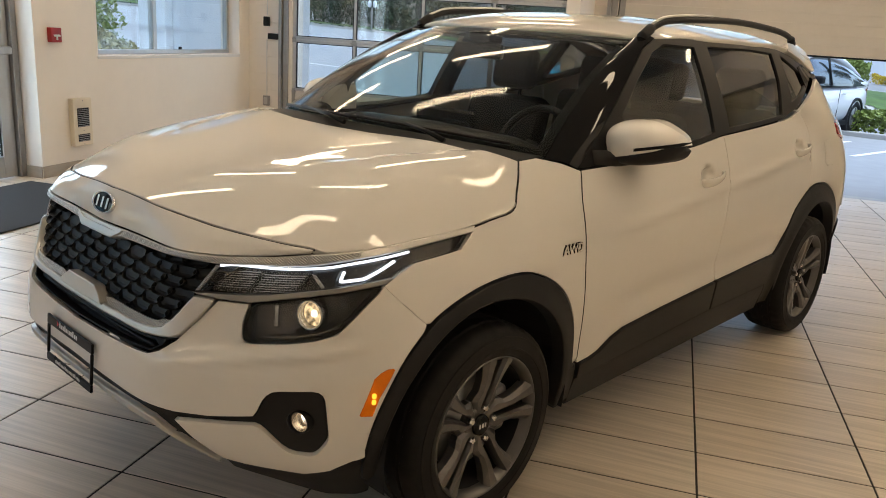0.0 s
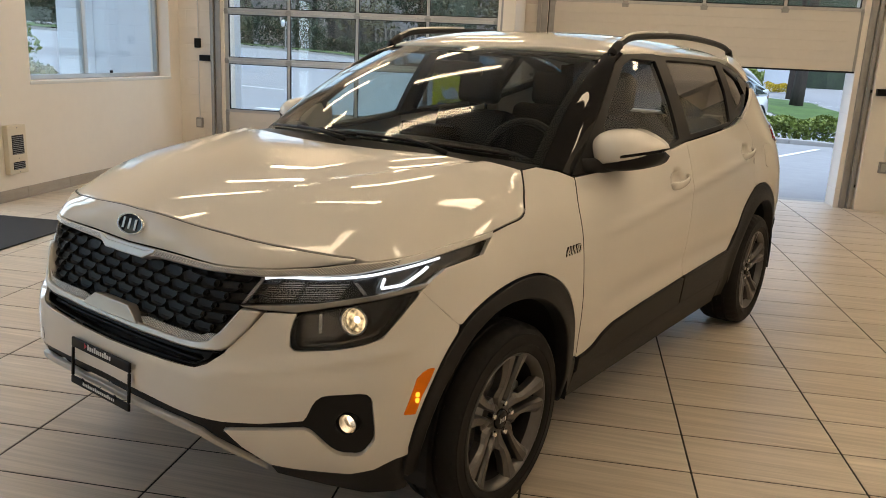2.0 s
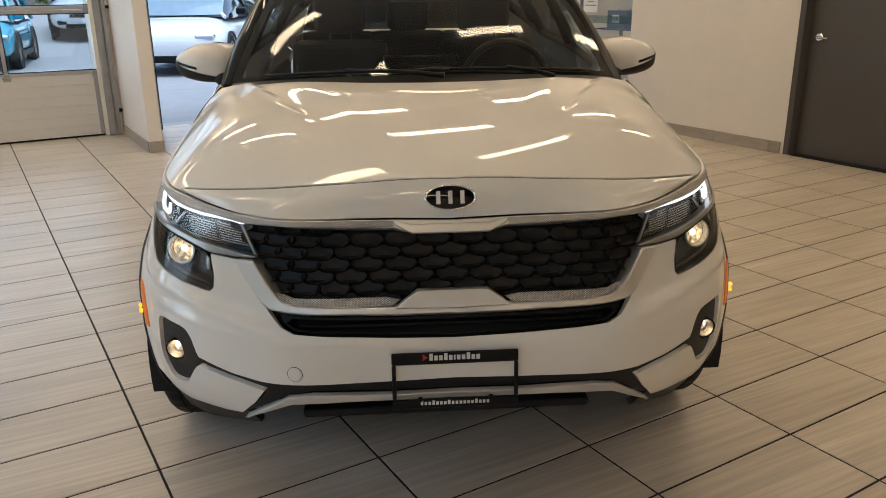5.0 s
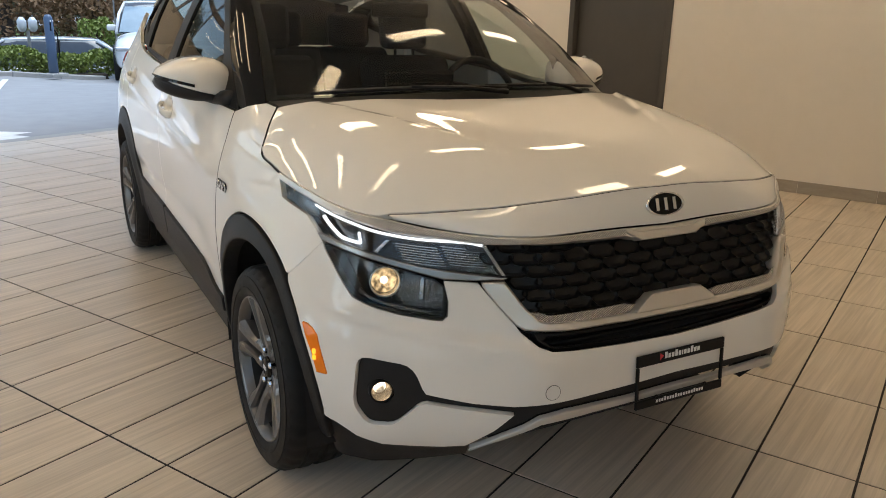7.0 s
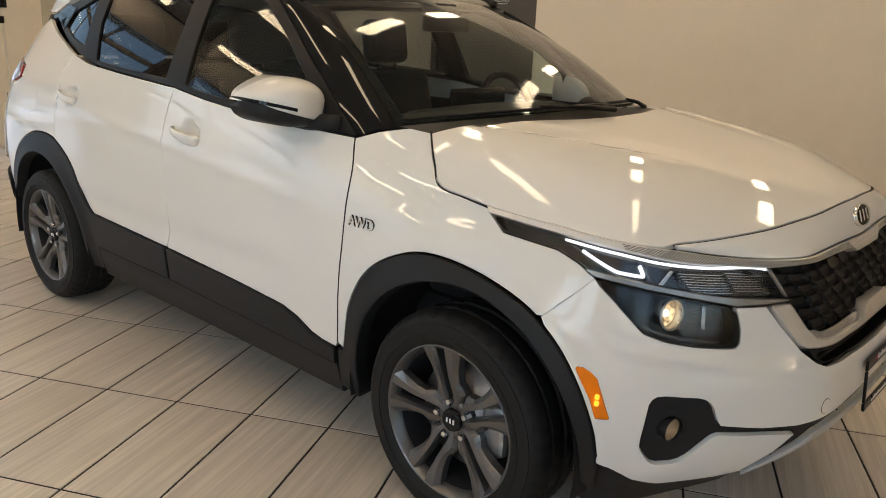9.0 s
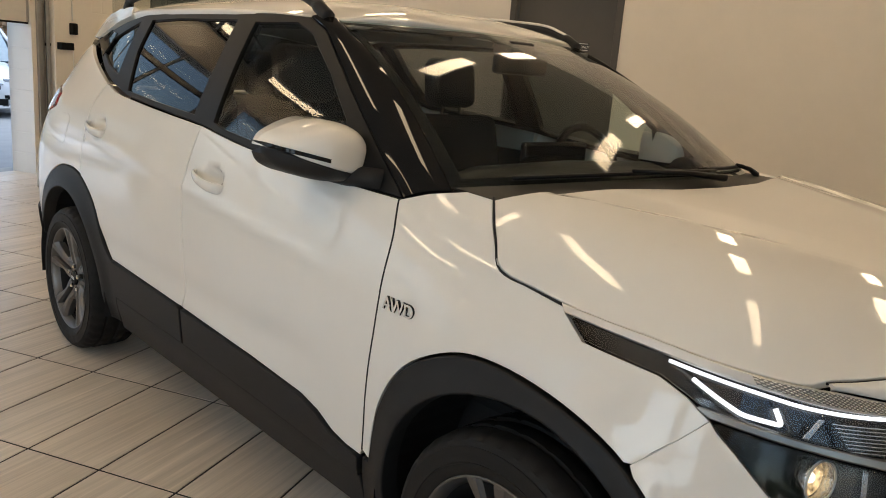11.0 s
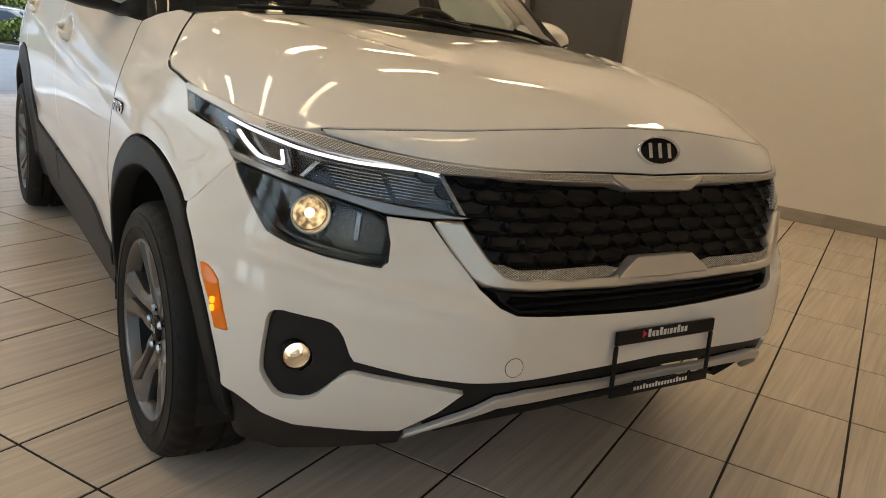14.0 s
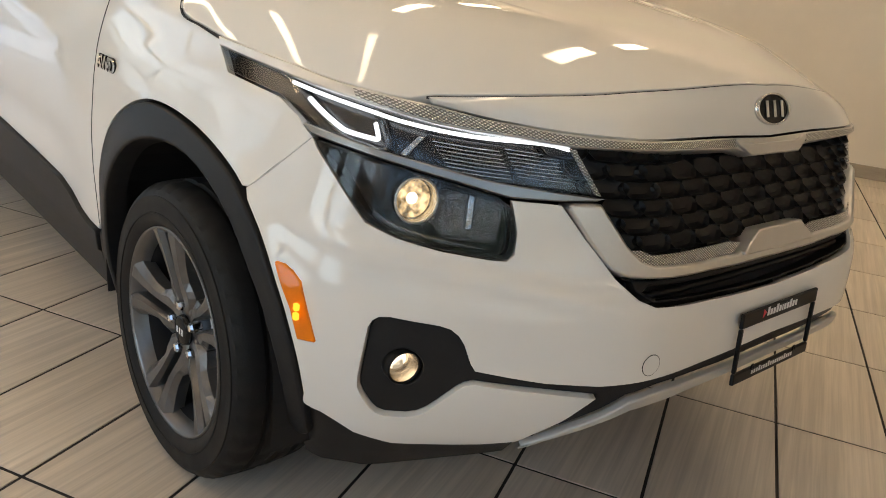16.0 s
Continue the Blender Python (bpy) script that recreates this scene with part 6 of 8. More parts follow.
def mirror_point(s, u, bend, off=0.0):
    """A place on the mirror's outer skin: u from the inner to the outer end, bend from underside to top."""
    top, low = float(mirror_top(u)) + off, float(mirror_low(u)) - off
    front_y = float(mirror_front(u)) - off
    c, d = max(math.cos(bend), 0.0), math.sin(bend)
    z = (top + low) / 2 + (top - low) / 2 * math.copysign(abs(d) ** .8, d)
    return (s * (.850 + .124 * u), MIRROR_BACK - (MIRROR_BACK - front_y) * c ** (.5 if d > 0 else .22), 1.106 + z + .010 * u)


def mirror_bend(u, z):
    """The bend at which the skin has this height."""
    top, low = float(mirror_top(u)), float(mirror_low(u))
    v = max(-1.0, min(1.0, (2 * z - top - low) / (top - low)))
    return math.asin(math.copysign(abs(v) ** 1.25, v))


def mirror_skin(s, lower, upper, u0=-1.0, u1=1.0, off=0.0, cap=True):
    """The skin between two bends given along the mirror, closed at both ends and at the back."""
    bm = bmesh.new()
    us = [u0 + (u1 - u0) * (.5 - .5 * math.cos(math.pi * i / 30)) for i in range(31)]
    grid = []
    for u in us:
        b0, b1 = lower(u), upper(u)
        ring = [bm.verts.new(mirror_point(s, u, b0 + (b1 - b0) * j / 16, off)) for j in range(17)]
        x, y, z = mirror_point(s, u, b0, off)
        ring.append(bm.verts.new((x, MIRROR_BACK if cap else y + .006, z)))
        grid.append(ring)
    for r0, r1 in zip(grid, grid[1:]):
        for j in range(18):
            k = (j + 1) % 18
            bm.faces.new((r0[j], r0[k], r1[k], r1[j]))
    bm.faces.new(grid[0][::-1])
    bm.faces.new(grid[-1])
    bmesh.ops.remove_doubles(bm, verts=bm.verts, dist=1e-5)
    bmesh.ops.recalc_face_normals(bm, faces=bm.faces)
    return bm


for s in (-1, 1):
    split = lambda u: mirror_bend(u, float(mirror_split(u)))
    mir = part("door_mirror", mirror_skin(s, split, lambda u: math.pi / 2), WHITE, car, "white door mirror cap", True)
    part("mirror_base", mirror_skin(s, lambda u: -math.pi / 2, split, off=.0006), CLAD, mir, "black mirror lower shell", True)
    strip_z = curve([.14, .5, 1], [-.017, -.0105, -.002])
    part("signal_strip", mirror_skin(s, lambda u: mirror_bend(u, float(strip_z(u)) - .0048), lambda u: mirror_bend(u, float(strip_z(u)) + .0048), .14, .99, .0030, False), GLOSSBLACK, mir, "dark turn signal strip", True)
    part("mirror_arm", tube([(s * .735, .590, 1.048), (s * .757, .65, 1.046), (s * .782, .71, 1.045), (s * .815, .77, 1.052)], [.046, .042, .037, .034], 12, flat=.7), CLAD, mir, "black mirror arm", True)
    part("mirror_glass", prism([tuple(p) for p in eased([(-.095, -.05), (.10, -.045), (.10, .045), (-.06, .055), (-.095, .03)], 2)], .004, at=pose(s * .850, .830, 1.106, 90, 0, 0)), CHROME, mir, "mirror glass")

# ---- wheels ----
def wheel(at, flip, lean):
    w = thing("wheel", "", "")
    w.parent = car
    w["label"] = "grey twin-spoke alloy wheel with a black tyre"
    w.matrix_basis = at @ (pose(0, 0, 0, 0, 0, 180) if flip else Matrix())
    prof = [(-.105, .222), (-.112, .245), (-.113, .275), (-.102, .305), (-.088, .317), (-.080, .320), (-.055, .3225), (-.052, .315), (-.044, .315), (-.041, .3235), (-.014, .3245), (-.011, .316), (.011, .316), (.014, .3245), (.041, .3235), (.044, .315), (.052, .315), (.055, .3225),
            (.080, .320), (.090, .315), (.103, .303), (.1075, .2905), (.1100, .2900), (.1105, .2880), (.1100, .2860), (.1125, .270), (.1128, .254), (.1145, .2530), (.1145, .2500), (.1122, .2490), (.1115, .2420), (.106, .226), (.100, .219)]
    prof = [(a, .2214 + (r - .2214) * .883 if r > .2214 else r) for a, r in prof]
    bm = lathe(prof, 156)
    bm.verts.ensure_lookup_table()
    for i, (along, r) in enumerate(prof):
        for k in range(156):
            v = bm.verts[i * 156 + k]
            across = abs(along)
            lag = (k + (1 if across > .095 else 0) + (2 if along < 0 else 0)) % 4
            if lag == 0 and .075 < across < .100 and r > .295:
                v.co.y, v.co.z = v.co.y * (1 - .0045 / r), v.co.z * (1 - .0045 / r)
            elif (k + i) % 6 == 0 and .013 < across < .056 and r > .305:
                v.co.y, v.co.z = v.co.y * (1 - .004 / r), v.co.z * (1 - .004 / r)
    tyre = part("tyre", bm, RUBBER, w, "black rubber tyre with cut tread", True)
    tyre.data.set_sharp_from_angle(angle=radians(35))
    rim = part("rim", lathe([(.098, .221), (.1045, .2190), (.1045, .2165), (.098, .2130), (.090, .206), (.060, .198), (.0, .190), (-.09, .195), (-.10, .215), (-.098, .221)], 72), ALLOY, w, "grey alloy rim", True)
    part("barrel_lining", lathe([(.072, .1985), (.060, .1965), (.0, .1885), (-.06, .1900), (-.062, .10), (-.062, .0001)], 60), DARK, w, "dark wheel barrel", True)
    for k in range(5):
        turn = Matrix.Rotation(k * math.tau / 5 + lean, 4, "X")
        for side in (-1, 1):
            bm = bmesh.new()
            rows = []
            for r, ins, outs, x in ((.034, .006, .0245, .070), (.058, .010, .0420, .073), (.074, .0105, .0530, .077), (.088, .011, .0500, .080), (.105, .012, .0405, .083), (.13, .0115, .0430, .088), (.16, .013, .0520, .093), (.188, .0145, .0650, .098), (.206, .0155, .0740, .1015), (.2155, .016, .0760, .1010)):
                wide = outs - ins
                rows.append([bm.verts.new((h, side * y, r)) for h, y in ((x - .034, ins), (x - .010, ins + .001), (x + .001, ins + .16 * wide), (x - .001, ins + .62 * wide), (x - .012, outs - .001), (x - .036, outs))])
            for a, b in zip(rows, rows[1:]):
                for i in range(5):
                    bm.faces.new((a[i], a[i + 1], b[i + 1], b[i]))
                bm.faces.new((a[5], a[0], b[0], b[5]))
            bm.faces.new(rows[0])
            bm.faces.new(rows[-1][::-1])
            bm.transform(turn)
            bmesh.ops.recalc_face_normals(bm, faces=bm.faces)
            part("spoke", bm, ALLOY, rim)
    part("hub", lathe([(.02, .060), (.066, .058), (.069, .050), (.069, .036), (.068, .034), (.068, .0)], 40), ALLOY, rim, "", True)
    cap = part("centre_cap", lathe([(.070, .033), (.080, .031), (.082, .026), (.0825, .0)], 36), GLOSSBLACK, rim, "gloss black centre cap", True)
    for dy in (-.012, 0, .012):
        part("cap_mark", box((.0826, dy - .003, -.007), (.0832, dy + .003, .007)), PRINT, rim, "pale mark on the cap")
    for k in range(5):
        a = k * math.tau / 5 + math.pi / 2 + lean
        nut = part("wheel_nut", lathe([(.060, .0115), (.079, .0105), (.084, .008), (.085, .0)], 6), CHROME, w, "steel wheel nut")
        nut.location = (0, .0535 * math.cos(a), .0535 * math.sin(a))
    part("brake_disc", lathe([(.0, .06), (.0, .150), (.022, .150), (.022, .075), (.040, .07), (.040, .0)], 48), DISC, w, "steel brake disc", True)
    part("caliper", box((-.02, .075, -.075), (.045, .155, .075), .015), GALV, w, "grey brake caliper")
    return w


for s in (1, -1):
    for y, z in WHEELS:
        wheel(pose(s * .763, y, .3125), s < 0, (-s if y < 1 else s * .2) * radians(11))
        bm = bmesh.new()
        n = 28
        prev = None
        for i in range(n + 1):
            a = math.pi * 1.12 * i / n - math.pi * .06
            ring = [bm.verts.new((s * x, y + .40 * math.cos(a), z + .40 * math.sin(a))) for x in (.52, .855)]
            if prev:
                bm.faces.new((prev[0], prev[1], ring[1], ring[0]))
            prev = ring
        part("arch_liner", bm, DARK, car, "dark wheel arch lining")
part("underbody", box((-.60, -.42, .22), (.60, 3.2, .55), .03), DARK, car, "dark underbody")
# unseen slab, added to hold light back from the floor below the nose
part("undertray", box((-.40, -.56, .245), (.40, -.415, .272), .01), DARK, car, "unseen dark slab added to keep light from under the nose")
part("floor_pan", box((-.80, .48, .25), (.80, 2.12, .36), .02), DARK, car, "dark floor pan")
part("engine_cover", box((-.62, -.52, .55), (.62, .35, .84), .04), DARK, car, "dark engine bay")
for s in (1, -1):
    part("inner_door", box((s * .71 - .02, .62, .36), (s * .71 + .02, 2.25, 1.0), .01), BLACK, car, "black inner door trim")

# ---- cabin ----
part("dashboard", tube([(-.72, .62, .93), (-.4, .60, .985), (0, .60, .99), (.4, .60, .985), (.72, .62, .93)], [.09, .11, .115, .11, .09], 14, flat=.8), BLACK, car, "black dashboard", True)
part("dash_top", box((-.70, .36, .985), (.70, .66, 1.035), .02), BLACK, car, "black dash top")
part("screen", box((-.15, .66, 1.02), (.15, .69, 1.13), .01), GLOSSBLACK, car, "dark dash screen")
part("steering_wheel", tube([(.36 + .18 * math.cos(a), .80 + .055 * math.sin(a), .99 + .172 * math.sin(a)) for a in np.linspace(0, math.tau, 36, endpoint=False)], .015, 8, closed=True), BLACK, car, "black steering wheel", True)
part("steering_hub", tube([(.36, .60, .93), (.36, .79, .99)], [.04, .06], 14), BLACK, car, "", True)


def car_seat(x, y, tall):
    st = thing("car_seat", "", "")
    st.parent = car
    st["label"] = "black cloth car seat with headrest"
    st.matrix_basis = pose(x, y, 0)
    part("cushion", box((-.25, -.28, .42), (.25, .26, .60), .06, 4), SEAT, st)
    bm = box((-.235, -.06, .0), (.235, .075, .60), .055, 4)
    bm.transform(pose(0, .27, .56, -14, 0, 0))
    part("backrest", bm, SEAT, st)
    bm = box((-.125, -.045, .0), (.125, .045, .20), .04, 4)
    bm.transform(pose(0, .425, 1.17 + tall, -8, 0, 0))
    part("headrest", bm, SEAT, st)
    for dx in (-.05, .05):
        part("headrest_post", tube([(dx, .415, 1.10), (dx, .425, 1.20)], .008, 8), BLACK, st)


for x in (-.36, .36):
    car_seat(x, 1.12, 0.0)
for x in (-.42, 0.0, .42):
    car_seat(x, 1.98, -.03)
part("inner_mirror", box((-.125, .84, 1.325), (.125, .865, 1.385), .012), BLACK, car, "black inside mirror")
part("sensor_pod", box((-.06, .845, 1.385), (.06, .93, 1.43), .012), BLACK, car, "black sensor pod at the screen")
for x, w in ((-.36, .40), (.36, .40)):
    part("sun_visor", box((x - w / 2, 1.01, 1.415), (x + w / 2, 1.15, 1.428), .006), TRIMCLOTH, car, "grey sun visor")

# ---- badges, plate frame ----
m = pose(0, -.690, .898, 71, 0, 0)
emb = part("emblem", lathe([(-.004, .066), (.004, .066), (.006, .063), (.004, .0595)], 48, "z"), CHROME, car, "oval emblem in chrome and black", True)
emb.matrix_basis = m @ Matrix.Diagonal((.96, .46, 1, 1))
part("field", lathe([(.002, .0595), (.0035, .03), (.004, .0)], 48, "z"), GLOSSBLACK, emb, "black emblem field", True)
for x in (-.030, 0.0, .030):
    part("bar", box((x - .0052, -.034, .0045), (x + .0052, .034, .0058), .001), SATIN, emb, "raised silver bar")
for flip in (False, True):
    p0 = hull(.372, .804)
    s = -1 if flip else 1
    turned = 90 if not flip else -90
    lettering("badge_edge", "AWD", .043, GLOSSBLACK, car, pose(s * (p0[0] + .002), .372, .800, 90, 0, turned), "dark edge of the drive badge", .002, .0016)
    lettering("badge_lettering", "AWD", .043, CHROME, car, pose(s * (p0[0] + .003), .372, .800, 90, 0, turned), "chrome drive badge", .0035, .0005)

plate = thing("plate_frame", "", "")
plate.parent = car
plate["label"] = "black plate frame with pale print, no plate in it"
plate.matrix_basis = pose(0, -.8095, .479, 85.6, 0, 0)
bm = bmesh.new()
for lo, hi in (((-.152, .041), (.152, .0712)), ((-.152, -.0712), (.152, -.048)), ((-.152, -.0478), (-.142, .0408)), ((.142, -.0478), (.152, .0408))):
    add_box(bm, (lo[0], lo[1], -.004), (hi[0], hi[1], .004), .0035, 3)
part("frame", bm, PLATEBLACK, plate)
# words of the frame as plain bars
random.seed(5)
x = -.062
for k in range(11):
    w = .0085 if k != 5 else .004
    h = .017 if k in (0, 3, 8) else .012
    part("print_bar", box((x, .052, .0041), (x + w, .052 + h, .0045)), PRINT, plate, "white bar of print")
    x += w + .0032
part("print_mark", prism([(-.078, .051), (-.066, .060), (-.078, .069)], .0005, at=pose(0, 0, .0041)), REDPRINT, plate, "red arrow mark")
x = -.085
for k in range(18):
    part("print_bar", box((x, -.062, .0041), (x + .0062, -.054 + (.003 if k in (0, 3, 7, 14) else 0), .0045)), PRINT, plate, "white bar of print")
    x += .0094
for x in (-.085, .085):
    part("screw", lathe([(.004, .0), (.0065, .004), (.0065, .006), (.004, .007)], 12, "z"), BLACK, plate, "black screw").location = (x, -.047, 0)

# ---- outdoors: car park, street, planting ----
def ground_z(x, y):
    k = min(max((y - 17.5) / 13.5, 0.0), 1.0)
    k = k * k * (3 - 2 * k)
    xx = min(max(x, -30.0), 16.0)
    dip = min(max((x - 4.5) / 2.0, 0.0), 1.0) * min(max((y - 15.9 + .22 * (x - 5)) / 1.4, 0.0), 1.0) * min(max((27 - y) / 6.0, 0.0), 1.0)
    fall = min(max((x - 5.6) / 2.4, 0.0), 1.0) * min(max((y - 8.5) / 2.5, 0.0), 1.0)
    bay = 0.24 * math.exp(-((x + 5) / 4.0) ** 2)
    return -0.03 - k * bay - 0.17 * fall * fall * (3 - 2 * fall) + k * (0.72 - 0.045 * xx) + 0.03 * max(y - 40.0, 0.0) - 0.75 * dip


def ground_sheet(name, x0, x1, y0, y1, step, lift, mat, label, category, edge=None):
    """A sheet that follows the ground, cut to an outline where one is given."""
    nx, ny = max(2, int((x1 - x0) / step)), max(2, int((y1 - y0) / step))
    verts, faces, idx = [], [], {}
    for i in range(nx + 1):
        for j in range(ny + 1):
            x, y = x0 + (x1 - x0) * i / nx, y0 + (y1 - y0) * j / ny
            idx[i, j] = len(verts)
            verts.append((x, y, ground_z(x, y) + lift))
    for i in range(nx):
        for j in range(ny):
            cx, cy = x0 + (x1 - x0) * (i + .5) / nx, y0 + (y1 - y0) * (j + .5) / ny
            if edge is None or edge(cx, cy):
                faces.append((idx[i, j], idx[i + 1, j], idx[i + 1, j + 1], idx[i, j + 1]))
    me = bpy.data.meshes.new(name)
    me.from_pydata(verts, [], faces)
    for p in me.polygons:
        p.use_smooth = True
    return tagged(part(name, me, mat), label, category, kind="structure")


GRASS = material("lawn", (0.075, 0.13, 0.03), 0.9, vary=0.3, scale=1.5, bump=0.5, bump_scale=40)
SOIL = material("planting_soil", (0.05, 0.04, 0.03), 0.95, vary=0.3, scale=3, bump=0.4)
LEAF = material("hedge_leaf", (0.17, 0.215, 0.04), 0.55, vary=0.4, scale=5)
DARKLEAF = material("dark_leaf", (0.022, 0.036, 0.013), 0.6, vary=0.4, scale=1.2)
OLIVE = material("olive_leaf", (0.085, 0.075, 0.035), 0.6, vary=0.4, scale=1.2)
BARK = material("bark", (0.055, 0.042, 0.032), 0.9, vary=0.3, scale=6, bump=0.8, bump_scale=20, stretch=(1, 1, .2))
ground_sheet("ground", -90, 90, Y1 + 0.30, 150, 1.5, 0.0, ASPHALT, "grey weathered asphalt car park and street", "ground")
# apron before the doors
tagged(part("pavement_apron", box((-6, Y1 + 0.301, -0.25), (6, Y1 + 0.62, -0.022), 0.006), CONCRETE), "pale concrete apron at the thresholds", "pavement", kind="structure")
tagged(part("exterior_wall", box((4.4, Y1 + 0.302, -0.2), (14, Y1 + 0.5, 6.0), 0.01), EXTWALL), "white outer wall of the building", "wall", kind="structure")



def painted_line(a, b, width, name="parking_line", label="white painted bay line on the asphalt"):
    a, b = Vector((*a, 0)), Vector((*b, 0))
    n = (b - a).normalized().cross(Vector((0, 0, 1))) * width / 2
    bm = bmesh.new()
    cnt = 8
    prev = None
    for k in range(cnt + 1):
        p = a + (b - a) * k / cnt
        row = [bm.verts.new((q.x, q.y, ground_z(q.x, q.y) + .005)) for q in (p - n, p + n)]
        if prev:
            bm.faces.new((prev[0], prev[1], row[1], row[0]))
        prev = row
    bmesh.ops.recalc_face_normals(bm, faces=bm.faces)
    return tagged(part(name, bm, LINE), label, "road marking", kind="structure")


for a, b in (((2.55, 10.94), (4.35, 13.6)), ((3.95, 11.15), (5.5, 13.65)), ((6.9, 11.6), (8.4, 14.0)), ((0.2, 12.6), (1.9, 15.3)), ((-2.6, 14.2), (0.4, 15.0))):
    painted_line(a, b, .10)
bm = bmesh.new()
for poly in ([(1.78, 8.22), (2.42, 7.32), (2.18, 7.27), (2.30, 6.80), (1.75, 6.74), (1.62, 7.24), (1.40, 7.38)],):
    bm.faces.new([bm.verts.new((x, y, -.025)) for x, y in poly])
tagged(part("arrow_marking", bm, LINE), "white painted arrow on the asphalt", "road marking", kind="structure")
painted_line((-6.8, 15.6), (-5.9, 15.3), .35, "arrow_marking", "worn white painted arrow on the asphalt")
painted_line((-4.6, 15.2), (-2.9, 15.0), .06)
painted_line((-14, 22), (-8, 21), .08)
painted_line((9.5, 36), (15.5, 35), .14, label="white painted line across the drive")
painted_line((8.5, 41), (13.0, 40.5), .14, label="white painted line across the drive")

# kerb with hedge
KERB_A, KERB_B = Vector((2.6, 15.38, 0)), Vector((8.35, 14.06, 0))


def kerb(a, b, label):
    a, b = Vector(a), Vector(b)
    way = (b - a).normalized()
    side = Vector((way.y, -way.x, 0))
    far = (b - a).length
    n = int(far / .9)
    run = thing("kerb", label, "kerb", kind="structure")
    bm = box((0, -.075, -.12), (.897, .075, .09), .02, 2)
    me = bpy.data.meshes.new("kerb_stone")
    bm.to_mesh(me)
    bm.free()
    me.materials.append(CONCRETE)
    for k in range(n):
        p = a + way * .9 * k
        ob = new("kerb_stone", me)
        ob.parent = run
        z0, z1 = ground_z(p.x, p.y), ground_z(*(p + way * .9).xy)
        ob.matrix_basis = Matrix.Translation((p.x, p.y, z0)) @ Matrix.Rotation(math.atan2(way.y, way.x), 4, "Z") @ Matrix.Rotation(-math.atan2(z1 - z0, .9), 4, "Y")
    return run


kerb(KERB_A, KERB_B, "concrete kerb along the hedge bed")
kerb((-26, 29.4, 0), (-5, 34.6, 0), "concrete kerb along the street verge")


def leaf_mass(name, spots, size, mat, parent=None, label="", seed=1):
    """Many small tilted leaves at the given spots."""
    rng = np.random.default_rng(seed)
    pts = np.array(spots, float)
    n = len(pts)
    a = rng.normal(size=(n, 3))
    a /= np.linalg.norm(a, axis=1)[:, None]
    b = np.cross(a, rng.normal(size=(n, 3)))
    b /= np.linalg.norm(b, axis=1)[:, None] + 1e-9
    s = size * rng.uniform(.6, 1.4, n)[:, None]
    v = np.stack([pts - a * s, pts + b * s * .55, pts + a * s, pts - b * s * .55], 1).reshape(-1, 3)
    me = bpy.data.meshes.new(name)
    me.from_pydata([tuple(p) for p in v], [], [(4 * i, 4 * i + 1, 4 * i + 2, 4 * i + 3) for i in range(n)])
    return part(name, me, mat, parent, label)


def hedge(name, a, b, wide, tall, count, size, mat, label, seed):
    rng = np.random.default_rng(seed)
    a, b = Vector(a), Vector(b)
    way = (b - a).normalized()
    side = Vector((way.y, -way.x, 0))
    far = (b - a).length
    spots = []
    for _ in range(count):
        t, w = rng.uniform(0, far), rng.uniform(-1, 1)
        lump = 1 + .12 * math.sin(t * 3.1 + seed) + .08 * math.sin(t * 8.3)
        h = (1 - rng.uniform(0, 1) ** 2.2) * tall * lump * (1 - .25 * w * w)
        p = a + way * t + side * w * wide / 2
        spots.append((p.x, p.y, ground_z(p.x, p.y) + .06 + h))
    ob = leaf_mass(name, spots, size, mat, None, "", seed)
    return tagged(ob, label, "hedge", kind="stuff")


off = Vector((.25, .62, 0))
hedge("hedge", KERB_A + off, KERB_B + off, .85, .47, 10000, .045, LEAF, "low clipped green hedge with small leaves", 3)
tagged(part("planting_bed", box((-4.6, -.0, -.3), (1.0, 1.25, -.07), .03), SOIL), "dark soil bed under the hedge", "bed", kind="structure").matrix_basis = Matrix.Translation((7.05, 14.50, 0)) @ Matrix.Rotation(math.atan2(-2.05, 8.9), 4, "Z")

# street verge and lawns
ground_sheet("lawn", -32, -4.2, 28, 37.6, .5, .14, GRASS, "sloping grass verge along the street", "lawn", lambda x, y: y > 34.7 + .248 * (x + 5))
ground_sheet("lawn", 13, 40, 22, 44, .5, .12, GRASS, "green lawn beside the drive", "lawn", lambda x, y: x > 14.8 + 1.2 * math.sin(y * .22) + (y - 22) * .12)
ground_sheet("lawn", 6.5, 11, 23, 37, .25, .12, GRASS, "green lawn island with a curved edge", "lawn", lambda x, y: ((x - 8.4 - .5 * math.sin(y * .6)) / 1.9) ** 2 + ((y - 30) / 6.0) ** 2 < 1)
ground_sheet("pavement_edge", 6, 11.5, 22.5, 37.5, .25, .09, CONCRETE, "pale curved kerb round the lawn island", "kerb", lambda x, y: ((x - 8.4 - .5 * math.sin(y * .6)) / 2.2) ** 2 + ((y - 30) / 6.4) ** 2 < 1)

# far woods, houses and trunks
rng = np.random.default_rng(11)


